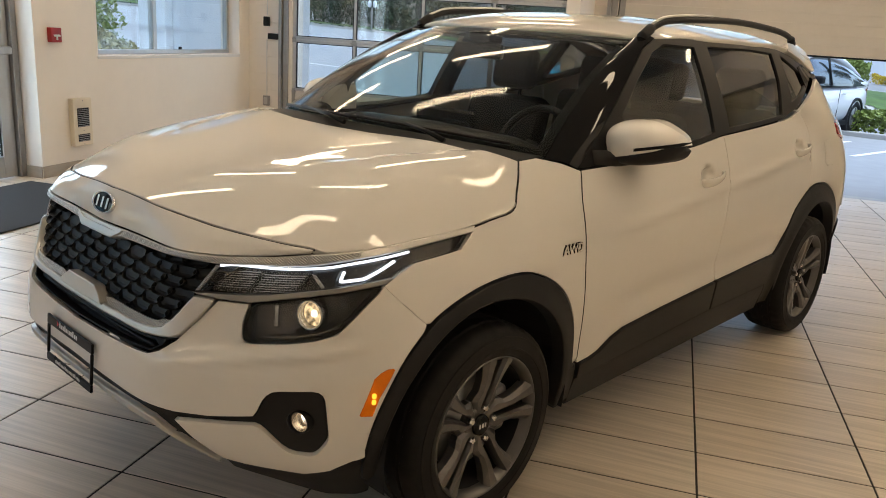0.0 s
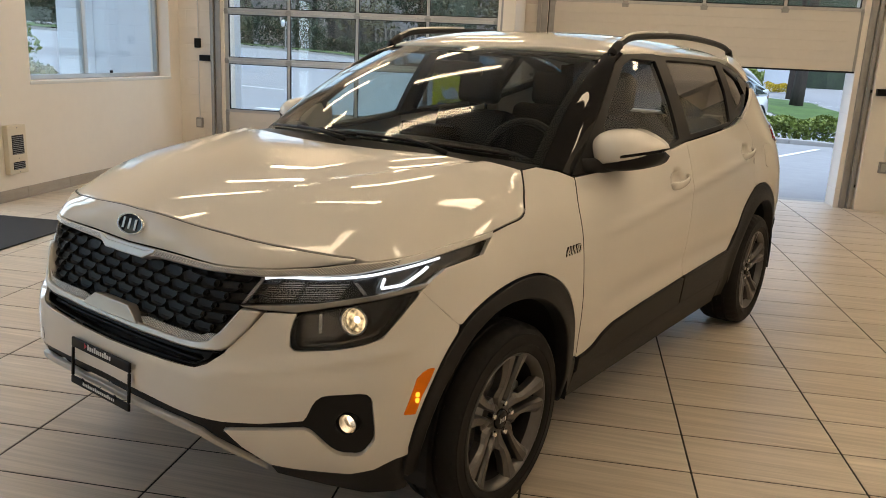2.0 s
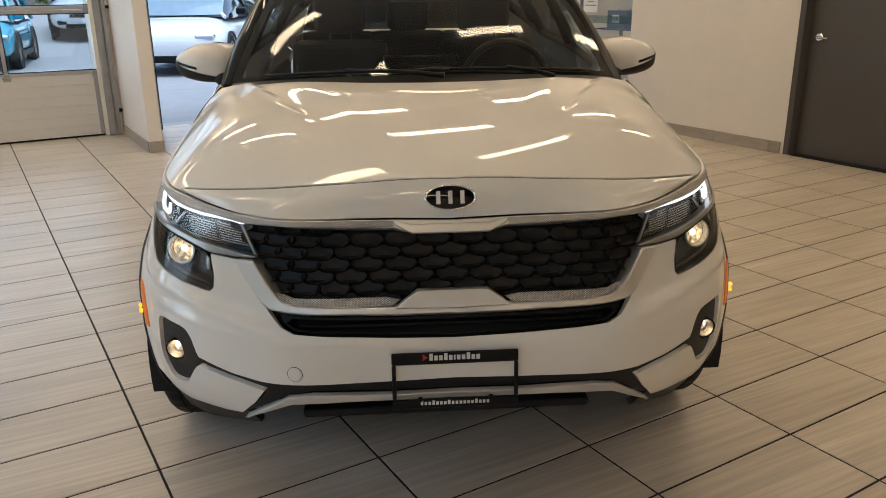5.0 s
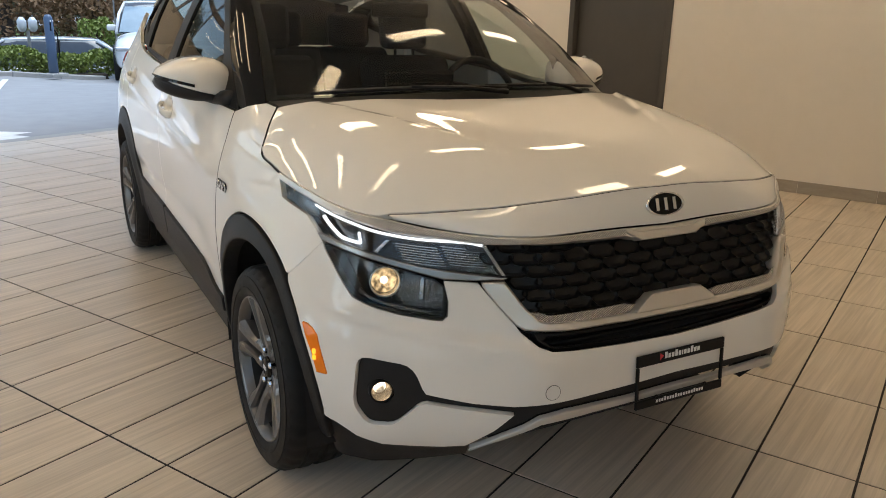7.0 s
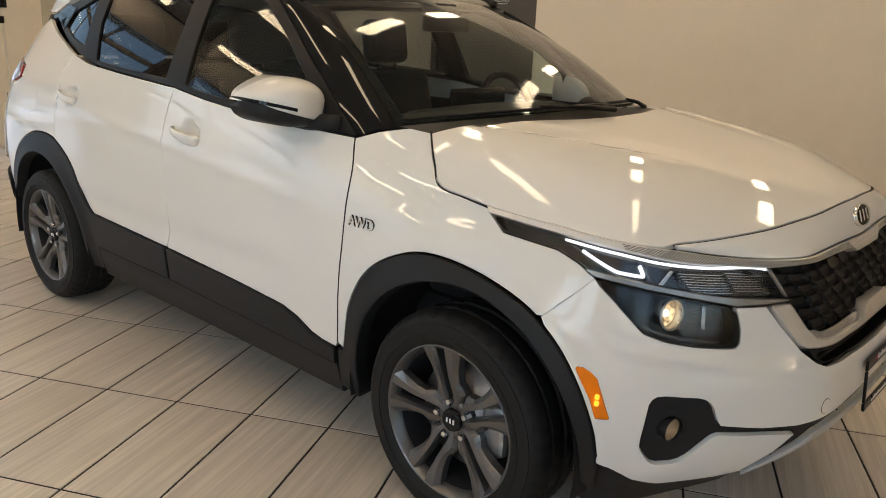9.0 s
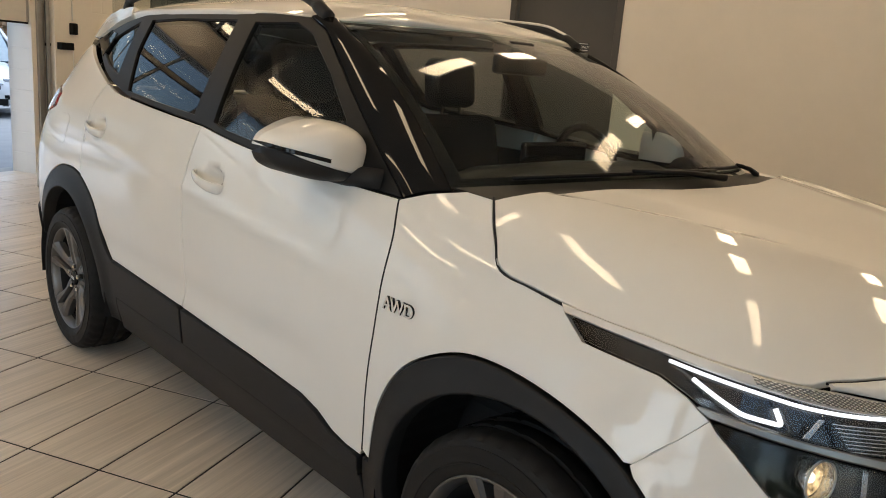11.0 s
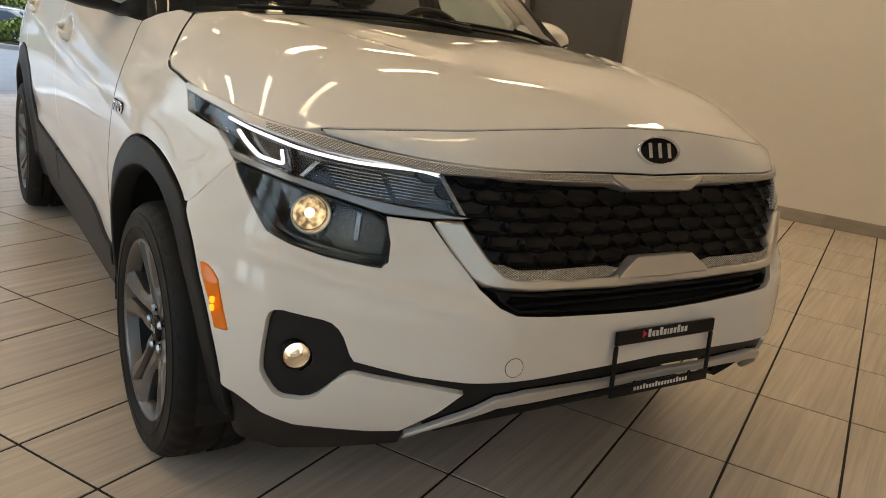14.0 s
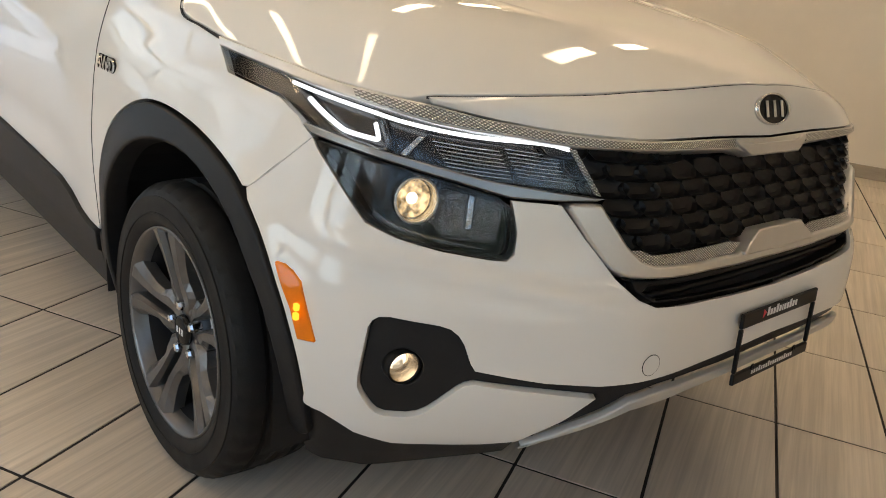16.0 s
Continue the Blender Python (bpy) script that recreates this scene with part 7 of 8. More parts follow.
def tree(at, height, spread, mat, seed, label, low=.22):
    rng = np.random.default_rng(seed)
    t = thing("tree", label, "tree", pose(*at))
    lean = rng.uniform(-.04, .04, 2)
    path = [(lean[0] * h * height, lean[1] * h * height + .1 * math.sin(h * 5 + seed), h * height * .8 - .2) for h in np.linspace(0, 1, 8)]
    bm = bmesh.new()
    add_tube(bm, path, [.20 * height / 8 * (1 - .8 * k / 7) + .03 for k in range(8)], 9)
    spots = []
    for k in range(12):
        h = rng.uniform(low, .95)
        a = rng.uniform(0, math.tau)
        r = spread * (1.15 - .75 * h) * rng.uniform(.6, 1.1)
        p0 = Vector((0, 0, h * height * .8))
        p1 = Vector((r * math.cos(a), r * math.sin(a), h * height * .8 + rng.uniform(-.1, .5)))
        add_tube(bm, [p0, (p0 + p1) / 2 + Vector((0, 0, .1)), p1], [.05, .035, .015], 6)
        for _ in range(5):
            c = p0.lerp(p1, rng.uniform(.35, 1.0)) + Vector(rng.normal(size=3) * .25)
            for _ in range(26):
                spots.append(tuple(c + Vector(rng.normal(size=3)) * .33))
    bmesh.ops.recalc_face_normals(bm, faces=bm.faces)
    part("trunk", bm, BARK, t, "rough brown trunk and limbs", True)
    leaf_mass("crown", spots, .13, mat, t, "uneven crown of small leaves", seed)
    return t


for k, (x, y, h, mt) in enumerate([(-24, 39, 8, DARKLEAF), (-20.5, 40, 7, DARKLEAF), (-17, 38.6, 7.5, DARKLEAF), (-13.5, 39, 8, DARKLEAF), (-10.6, 40, 7, OLIVE), (-7.6, 39, 8, DARKLEAF), (-4, 41, 7, OLIVE), (-.5, 42, 8, DARKLEAF),
                                   (8.7, 28.6, 9, OLIVE), (14.6, 30.5, 9, OLIVE), (17.5, 29.0, 9, OLIVE), (21, 37, 8, OLIVE), (25, 31, 7, DARKLEAF), (11.5, 41, 9, OLIVE)]):
    tree((x, y, ground_z(x, y)), h, 2.3, mt, 20 + k, "tall dark tree with drooping branches" if mt is DARKLEAF else "sparse olive-brown tree by the street", .22 if x < 6 else .80)
hedge("shrub_row", (-26, 33.5, 0), (-12, 36.2, 0), 1.6, 1.5, 9000, .10, DARKLEAF, "dark clipped shrubs behind the verge", 5)
hedge("shrub_row", (-14, 37.6, 0), (-2, 38.6, 0), 1.2, .75, 6000, .09, DARKLEAF, "loose dark shrubs behind the verge", 6)
hedge("shrub_row", (3, 52.5, 0), (12, 50.5, 0), 1.6, 1.0, 6000, .12, LEAF, "clipped green hedge before the far white wall", 7)
hedge("shrub_row", (14.2, 31.2, 0), (22, 27.0, 0), 2.6, 1.9, 9000, .10, material("brown_beech_leaf", (0.20, 0.115, 0.055), 0.7, vary=0.4, scale=3), "brown-leaved beech bank beyond the drive", 17)
hedge("shrub_row", (15.5, 27.2, 0), (21, 24.2, 0), 1.2, .9, 4500, .07, LEAF, "low green hedge before the beech bank", 18)
for a, b, y in ((2.0, 6.4, 54.5), (7.2, 14.5, 53.0)):
    tagged(part("wall_far", box((a, y, -1.0), (b, y + .4, 2.6), .03), EXTWALL), "white far garden wall beyond the drive", "wall", kind="structure")
hedge("shrub_row", (16, 40, 0), (34, 30, 0), 3.0, 2.2, 9000, .12, OLIVE, "brownish shrubs behind the lawn", 8)
hedge("flower_bed", (11.5, 47, 0), (13.0, 47.3, 0), .8, .5, 1200, .06, material("yellow_flowers", (0.55, 0.40, 0.02), 0.6, vary=0.3, scale=6), "yellow flowers in a far bed", 9)
HOUSE = material("taupe_plaster", (0.24, 0.22, 0.20), 0.8, vary=0.1, scale=.6)
HOUSEDARK = material("dark_recess", (0.03, 0.028, 0.026), 0.7, vary=0.2)


def house(x, y, wide, tall, label):
    h = thing("house", label, "house", pose(x, y, ground_z(x, y) - .2))
    part("wall", box((-wide / 2, 0, 0), (wide / 2, 5, tall), .03), HOUSE, h)
    part("roof", prism([(-wide / 2 - .4, 0), (wide / 2 + .4, 0), (0, 1.6)], 5.8, at=pose(0, 5.4, tall + .002, 90, 0, 0)), HOUSEDARK, h, "dark pitched roof")
    part("garage_opening", box((wide * .10, -.06, .05), (wide * .10 + 2.6, -.002, 2.4), .02), HOUSEDARK, h, "dark garage door")
    for k in range(3):
        w = part("window", box((-wide * .42 + k * 1.7, -.05, 1.0), (-wide * .42 + k * 1.7 + 1.1, -.002, 2.2), .02), ALUWHITE, h, "pale window")
        part("pane", box((-wide * .42 + k * 1.7 + .08, -.056, 1.08), (-wide * .42 + k * 1.7 + 1.02, -.051, 2.12)), GLOSSBLACK, w)
    return h


house(-15.5, 44, 11, 4.5, "taupe house with a dark garage door behind trees")
house(-1.5, 48, 9, 5, "taupe house half hidden by trees")
ground_sheet("backdrop_woods", -90, 90, 58, 60, 3, 0, DARKLEAF, "dark wooded hillside", "backdrop")
bm = bmesh.new()
prev = None
for k in range(61):
    x = -90 + 3 * k
    row = [bm.verts.new((x, 60 + 2 * math.sin(k), -1)), bm.verts.new((x, 62 + 2 * math.sin(k), 9 + 2.5 * math.sin(k * 1.7) + 1.5 * math.sin(k * .6)))]
    if prev:
        bm.faces.new((prev[0], row[0], row[1], prev[1]))
    prev = row
tagged(part("backdrop", bm, DARKLEAF), "dark wooded hillside far behind the street", "backdrop", kind="structure")
fence = thing("fence", "low grey slatted fence behind the shrubs", "fence")
FENCE = material("grey_fence", (0.09, 0.085, 0.08), 0.8, vary=0.2)
for k in range(40):
    x = -12 + .28 * k
    part("slat", box((x, 41.0, ground_z(x, 41)), (x + .18, 41.04, ground_z(x, 41) + 1.5)), FENCE, fence)


# ---- parked vehicles ----
CARGLASS = material("dark_car_glass", (0.030, 0.040, 0.048), 0.05, vary=0.1, coat=1.0)
# windscreen glass with the sky's pale reflection put into its base colour
SKYWS = material("windscreen_painted_reflection", (0.22, 0.30, 0.36), 0.08, vary=0.1, spec=0.3)
EVPAINT = material("white_car_paint", (0.80, 0.81, 0.82), 0.25, vary=0.01, coat=1.0)
BLUEPAINT = material("bright_blue_paint", (0.015, 0.33, 0.48), 0.25, vary=0.03, coat=1.0)
GREYPAINT = material("steel_grey_paint", (0.30, 0.325, 0.36), 0.28, metal=0.4, vary=0.03, coat=1.0)
SILVERPAINT = material("silver_paint", (0.58, 0.61, 0.63), 0.3, metal=0.2, vary=0.03, coat=1.0)
LAMPCLEAR = material("clear_lamp", (0.55, 0.57, 0.6), 0.12, metal=0.5, vary=0.1, coat=1.0)


def parked_car(at, length, wide, tall, base, nose, deck, paint, label, rake=0.0):
    """A parked car: lofted body, glazed cabin, wheels and lamps. nose, deck: bonnet and tail lengths; x ahead, y to its left."""
    c = thing("parked_car", label, "car", at)
    L, W2 = length / 2, wide / 2
    belt = .62 * tall
    # body sections: x, half width, low, high
    st = [(L, .70, .34, .60), (L - .06, .84, .26, .73), (L - .2, .94, .22, .83), (L - .5, .985, .20, .92), (L - nose * .7, 1.0, .19, .965), (L - nose, 1.0, .19, 1.0), (0, 1.0, .18, 1.0), (-L + deck, 1.0, .19, 1.04), (-L + .25, .94, .24, 1.04), (-L + .06, .82, .30, .98), (-L, .70, .40, .85)]
    bm = bmesh.new()
    rings = []
    fine = spline(st, 6)
    for x, w, lo, hi in fine:
        ring = []
        lo_z, hi_z = lo * 1.0, hi * belt
        mid = (lo_z + hi_z) / 2
        for k in range(24):
            a = k * math.tau / 24
            cy, sz = math.cos(a), math.sin(a)
            y = W2 * w * math.copysign(abs(cy) ** .45, cy)
            z = mid + (hi_z - lo_z) / 2 * math.copysign(abs(sz) ** .55, sz)
            y *= 1 - .06 * max(0, (z - mid) / max(hi_z - mid, .01)) ** 2
            ring.append(bm.verts.new((x, y, z)))
        rings.append(ring)
    for r0, r1 in zip(rings, rings[1:]):
        for k in range(24):
            bm.faces.new((r0[k], r0[(k + 1) % 24], r1[(k + 1) % 24], r1[k]))
    bm.faces.new(rings[0][::-1])
    bm.faces.new(rings[-1])
    bmesh.ops.recalc_face_normals(bm, faces=bm.faces)
    part("body", bm, paint, c, "", True)

    def cabin(x0b, x0t, x1t, x1b, inset, top, shrink):
        zb = belt * .97
        lo = [(x0b, W2 * .90 - shrink), (x1b, W2 * .86 - shrink)]
        hi = [(x0t, W2 * .70 - inset), (x1t, W2 * .68 - inset)]
        return zb, lo, hi, top
    xf, xt, xr, xe = L - nose + .10, L - nose - .62 - rake, -L + deck + .25 + rake, -L + deck - .40
    bm = bmesh.new()
    rows = []
    for t in np.linspace(0, 1, 9):
        x_front, x_back = xf + (xt - xf) * t, xe + (xr - xe) * t
        half = W2 * (.93 - .22 * t - .03 * t * t)
        z = belt * .95 + (tall - .03 - belt * .95) * (1 - (1 - t) ** 1.25)
        ring = []
        for sx, sy in ((x_front, 1), (x_front, -1), (x_back, -1), (x_back, 1)):
            ring.append((sx, sy * half, z))
        pts = []
        for k in range(4):
            p, q = np.array(ring[k]), np.array(ring[(k + 1) % 4])
            for m in range(6):
                f = m / 6
                v = p + (q - p) * f
                if k in (0, 2):
                    v[0] += (1 if k == 0 else -1) * .10 * (1 - (2 * f - 1) ** 2)
                pts.append(bm.verts.new(v))
        rows.append(pts)
    for r0, r1 in zip(rows, rows[1:]):
        for k in range(24):
            bm.faces.new((r0[k], r0[(k + 1) % 24], r1[(k + 1) % 24], r1[k]))
    bmesh.ops.recalc_face_normals(bm, faces=bm.faces)
    part("cabin_glass", bm, CARGLASS, c, "dark windows all round", True)
    bm = bmesh.new()
    rr = []
    for i, x in enumerate(np.linspace(xt + .06, xr - .06, 9)):
        f = i / 8
        crown = .045 * math.sin(math.pi * f)
        rr.append([bm.verts.new((x, y * W2 * .70, tall - .035 + crown + .03 * (1 - y * y))) for y in np.linspace(-1, 1, 9)])
    for r0, r1 in zip(rr, rr[1:]):
        for k in range(8):
            bm.faces.new((r0[k], r0[k + 1], r1[k + 1], r1[k]))
    ext = bmesh.ops.extrude_face_region(bm, geom=bm.faces[:])
    bmesh.ops.translate(bm, verts=[v for v in ext["geom"] if isinstance(v, bmesh.types.BMVert)], vec=(0, 0, -.05))
    bmesh.ops.recalc_face_normals(bm, faces=bm.faces)
    part("roof", bm, paint, c, "", True)
    for s in (-1, 1):
        for x0, x1, r in ((xf, xt, .035), (xe, xr, .045)):
            part("pillar", tube([(x0 - .02 * (x0 > 0), s * W2 * .925, belt * .95), ((x0 + x1) / 2, s * W2 * .84, (belt + tall) / 2 + .03), (x1, s * W2 * .70, tall - .05)], r, 8), paint, c, "", True)
        xb = (xf + xe) / 2 - .15
        part("pillar", tube([(xb, s * W2 * .935, belt * .95), (xb - .05, s * W2 * .72, tall - .05)], .035, 8), BLACK, c, "dark door pillar", True)
        part("door_mirror", box((xf - .35, s * (W2 + .02) - .10, belt * .99), (xf - .20, s * (W2 + .02) + .10, belt * .99 + .13), .04, 3), paint, c)
        part("sill_trim", box((-base / 2 + .36, s * W2 * .985 - .02, .20), (base / 2 - .36, s * W2 * .985 + .02, .30), .015), CLAD, c, "dark lower trim")
        part("seam", box((xb - .004, s * W2 * .996 - .004, .32), (xb + .004, s * W2 * .996 + .004, belt * .9)), DARK, c, "door gap")
        part("door_grip", box((xb - .30, s * W2 * .997 - .015, belt * .80), (xb - .10, s * W2 * .997 + .015, belt * .83), .01), paint, c)
        part("headlamp", box((L - .50, s * W2 * .74 - .19, belt * .63), (L - .02, s * W2 * .74 + .15, belt * .72), .04, 3), LAMPCLEAR, c, "clear headlamp")
        part("tail_lamp", box((-L + .02, s * W2 * .70 - .16, belt * .78), (-L + .30, s * W2 * .70 + .14, belt * .96), .04, 3), REDLENS, c, "red tail lamp")
        part("fog_recess", box((L - .26, s * W2 * .68 - .14, .34), (L + .002, s * W2 * .68 + .12, .45), .03), BLACK, c, "dark bumper recess")
        for x in (base / 2, -base / 2):
            wl = part("wheel", lathe([(-.10, .20), (-.11, .26), (-.09, .325), (.0, .335), (.09, .325), (.11, .26), (.10, .215), (.085, .21)], 36, "y"), RUBBER, c, "black tyre", True)
            wl.location = (x, s * (W2 - .095), .335)
            rim = part("rim", lathe([(s * .06, .22), (s * .09, .20), (s * .07, .05), (s * .085, .0)], 30, "y"), DISC if paint is not EVPAINT else GALV, wl, "alloy rim", True)
            for k in range(5):
                bmx = box((-.018, s * .098 - .006, .03), (.018, s * .098 + .006, .20), .005)
                bmx.transform(Matrix.Rotation(k * math.tau / 5, 4, "Y"))
                part("spoke", bmx, ALLOY, wl)
            ar = part("arch", lathe([(s * .0, .345), (s * .105, .345), (s * .112, .37), (s * .105, .40), (s * .0, .40)], 40, "y"), CLAD if paint in (EVPAINT,) else DARK, c, "dark wheel arch", True)
            ar.location = (x, s * (W2 - .09), .335)
    part("grille", box((L - .12, -W2 * .50, belt * .50), (L + .012, W2 * .50, belt * .60), .03), BLACK, c, "dark grille")
    part("lower_grille", box((L - .14, -W2 * .62, .24), (L + .008, W2 * .62, .37), .03), BLACK, c, "dark lower intake")
    part("grille_bar", box((L - .10, -W2 * .54, belt * .595), (L + .022, W2 * .54, belt * .622), .008), CHROME, c, "chrome grille bar")
    part("emblem", lathe([(L + .030, .0), (L + .026, .045), (L + .015, .05)], 20), CHROME, c, "chrome emblem").location = (0, 0, belt * .585)
    part("number_plate", box((L - .005, -.15, .40), (L + .024, .15, .49), .004), PAPER, c, "pale number plate")
    bm = bmesh.new()
    xs = np.linspace(-1, 1, 11)
    lo = [(xf + .02 + .10 * (1 - y * y), y * W2 * .86, belt * .96 + .02) for y in xs]
    hi = [(xt + .05 + .09 * (1 - y * y), y * W2 * .66, tall - .055) for y in xs]
    strip_sheet("windscreen", lo, hi, SKYWS, c, "windscreen with a pale sky reflection put into its colour", bulge=.05, rows=4)
    return c


def fastback(at, label):
    """A smooth electric crossover: arched glass cabin, white side arcs, dark many-spoked wheels."""
    L, W2, belt, tall = 2.375, .96, 1.0, 1.60
    c = parked_car(at, 2 * L, 2 * W2, tall, 2.89, 1.15, .75, EVPAINT, label)
    for ob in list(c.children):
        if ob.name.split(".")[0] in ("cabin_glass", "roof", "pillar", "windscreen", "door_mirror", "grille", "grille_bar", "emblem", "number_plate"):
            bpy.data.objects.remove(ob)
    top = curve([-2.33, -2.05, -1.6, -1.0, -.3, .2, .6, 1.0, 1.38], [1.06, 1.20, 1.37, 1.52, 1.60, 1.585, 1.46, 1.22, .98])
    bm = bmesh.new()
    rows = []
    for x in np.linspace(-2.25, 1.36, 40):
        h = float(top(x))
        k = (h - .95) / .65
        half = .895 - .05 * max(0, -x - 1.2)
        ring = []
        for a in np.linspace(0, math.pi, 21):
            cy, sz = math.cos(a), math.sin(a)
            z = .95 + (h - .95) * abs(sz) ** .62
            ring.append(bm.verts.new((x, half * math.copysign(abs(cy) ** .55, cy) * (1 - .26 * k * abs(sz) ** .8), z)))
        rows.append(ring)
    for r0, r1 in zip(rows, rows[1:]):
        for k in range(20):
            bm.faces.new((r0[k], r0[k + 1], r1[k + 1], r1[k]))
    bmesh.ops.recalc_face_normals(bm, faces=bm.faces)
    part("cabin_glass", bm, CARGLASS, c, "dark arched glass roof and windows", True)
    strip_sheet("windscreen", [(1.30 + .07 * (1 - y * y), y * .80, 1.02) for y in np.linspace(-1, 1, 11)], [(.33 + .07 * (1 - y * y), y * .60, 1.555) for y in np.linspace(-1, 1, 11)], SKYWS, c, "windscreen with a pale sky reflection put into its colour", bulge=.055, rows=5)
    for s in (-1, 1):
        arc = [(1.42, s * .86, .98)]
        for x in np.linspace(1.2, -2.2, 26):
            h = float(top(x))
            k = (h - .95) / .65
            half = .895 - .05 * max(0, -x - 1.2)
            arc.append((x, s * half * (1 - .26 * k * .8) * .86, h - .055 - .02 * k))
        part("side_arc", tube(arc, [.03 + .02 * math.sin(math.pi * i / 26) for i in range(27)], 10, flat=1.3), EVPAINT, c, "white roof side arc", True)
        part("rear_quarter", box((-2.22, s * .80 - .07, .88), (-1.62, s * .80 + .05, 1.05), .05, 3), EVPAINT, c)
        part("window_divider", tube([(-.18, s * .905, .96), (-.22, s * .73, 1.50)], .022, 8), BLACK, c, "dark door pillar", True)
        part("door_mirror", box((.66, s * 1.02 - .10, 1.0), (.84, s * 1.02 + .09, 1.14), .045, 3), BLACK, c, "black door mirror")
    part("tail_spoiler", box((-2.40, -.62, 1.06), (-2.16, .62, 1.10), .018), BLACK, c, "thin dark tail spoiler")
    return c


def on_ground(x, y, yaw):
    return pose(x, y, ground_z(x, y) + .002, 0, 0, yaw)


PARK_YAW = math.degrees(math.atan2(-.824, -.566))
fastback(on_ground(3.10, 14.45, PARK_YAW + 4), "white electric crossover parked nose-in with dark wheels")
parked_car(on_ground(9.61, 14.64, PARK_YAW - 1), 4.6, 1.84, 1.64, 2.66, 1.25, .55, EVPAINT, "white sport utility car parked facing the hall")
parked_car(on_ground(-.72, 17.35, -101), 4.1, 1.70, 1.52, 2.5, .95, .5, BLUEPAINT, "bright blue hatchback parked facing the hall")
parked_car(on_ground(-5.8, 32.6, 187), 4.87, 1.83, 1.46, 2.8, 1.15, 1.05, GREYPAINT, "steel grey saloon parked along the street", rake=.22)
parked_car(on_ground(2.2, 24.0, -95), 4.6, 1.85, 1.65, 2.7, 1.2, .5, SILVERPAINT, "silver sport utility car parked across the lot")
parked_car(on_ground(8.7, 18.3, 148), 4.4, 1.78, 1.47, 2.6, 1.0, .5, SILVERPAINT, "silver estate car parked beyond the hedge")


# yellow advertising cubes
YELLOW = material("yellow_vinyl", (0.78, 0.70, 0.008), 0.5, vary=0.04, scale=3, bump=0.15, bump_scale=8)
SIGNBLUE = material("sign_blue", (0.02, 0.06, 0.30), 0.5, vary=0.03)


def soft_cube(at, label):
    c = thing("advert_cube", label, "advertising cube", at, group="yellow cubes in the lot")
    part("cover", box((-.46, -.46, .01), (.46, .46, 1.16), .05, 3), YELLOW, c)
    for r in (0, 90):
        m = Matrix.Rotation(radians(r), 4, "Z")
        bm = box((-.26, -.466, .34), (.36, -.461, .355))
        bm.transform(m)
        part("rule", bm, SIGNBLUE, c, "blue rule")
        for k in range(7):
            bm = box((-.28 + .09 * k, -.466, .22), (-.28 + .09 * k + .065, -.461, .31))
            bm.transform(m)
            part("print_bar", bm, SIGNBLUE, c, "blue bar of print")
        bm = prism([(-.12, .40), (.22, .40), (.25, .52), (.14, .66), (.05, .70), (-.03, .64), (-.12, .60), (-.19, .72), (-.22, .70), (-.18, .52)], .004, at=pose(0, -.4615, 0, 90, 0, 0))
        bm.transform(m)
        part("emblem", bm, PRINT, c, "pale rounded emblem shape")
    return c


soft_cube(on_ground(-2.25, 17.2, -8), "bright yellow soft cube with blue print on the asphalt")
soft_cube(on_ground(-1.25, 18.5, 12), "second yellow cube standing behind the first")

# charging post and meters
CHARGER = material("charger_blue_grey", (0.075, 0.12, 0.20), 0.4, vary=0.05)
ch = thing("charging_post", "slim blue-grey charging post on a concrete foot", "charging post", pose(6.52, 13.78, -.028, 0, 0, 20))
part("foot", box((-.22, -.16, 0), (.22, .16, .06), .01), CONCRETE, ch)
part("post", tube([(0, 0, .06), (0, 0, .6), (0, 0, 1.10), (0, 0, 1.16)], [.10, .095, .09, .05], 14, flat=.7), CHARGER, ch, "", True)
part("display", box((-.05, -.080, .86), (.05, -.062, 1.02), .006), GLOSSBLACK, ch, "dark display")
part("label_plate", box((-.04, -.084, 1.03), (.04, -.066, 1.06), .003), PRINT, ch)
part("cable", tube([(.08, -.03, .9), (.16, -.04, .8), (.17, -.04, .45), (.13, -.03, .28), (.10, -.02, .40), (.09, -.02, .7)], .012, 8), BLACK, ch, "black charging cable", True)


def meter(x, y):
    m = thing("parking_meter", "twin grey parking meter on a post", "parking meter", on_ground(x, y, 0), group="meters")
    part("post", tube([(0, 0, 0), (0, 0, 1.1)], .035, 10), GALV, m)
    for dx in (-.12, .12):
        part("head", tube([(dx, 0, 1.08), (dx, 0, 1.15), (dx, 0, 1.30), (dx, 0, 1.38)], [.05, .09, .095, .04], 12), SILVERPAINT, m, "", True)


meter(-12.4, 31.9), meter(-1.2, 33.6), meter(7.2, 15.75)
post = thing("sign_post", "thin steel post with a small white sign", "sign", on_ground(9.2, 15.6, 0))
part("post", tube([(0, 0, 0), (0, 0, 2.6)], .018, 8), GALV, post)
part("panel", box((-.2, -.045, 2.0), (.2, -.031, 2.45), .004), PRINT, post)

# planting and fence seen through the west window
ground_sheet("ground", -60, X0 - .26, -30, Y1 + .30, 2.0, -.02, CONCRETE, "pale concrete yard beside the hall", "ground")
for k, (x, y, h) in enumerate([(-11.0, 4.6, 6), (-12.5, -.6, 7), (-11.5, -5.6, 6)]):
    tree((x, y, 0), h, 2.4, OLIVE, 60 + k, "leafy tree at the edge of the concrete yard", .30)
hedge("shrub_row", (-10.2, -9.5, 0), (-10.2, 6.4, 0), 1.2, 1.1, 6000, .09, LEAF, "clipped green shrubs along the concrete yard", 31)
tagged(part("wall_garden", box((-14.2, 4, -.2), (-14.0, 16, 1.15), .02), EXTWALL), "low white garden wall outside the window", "wall", kind="structure")
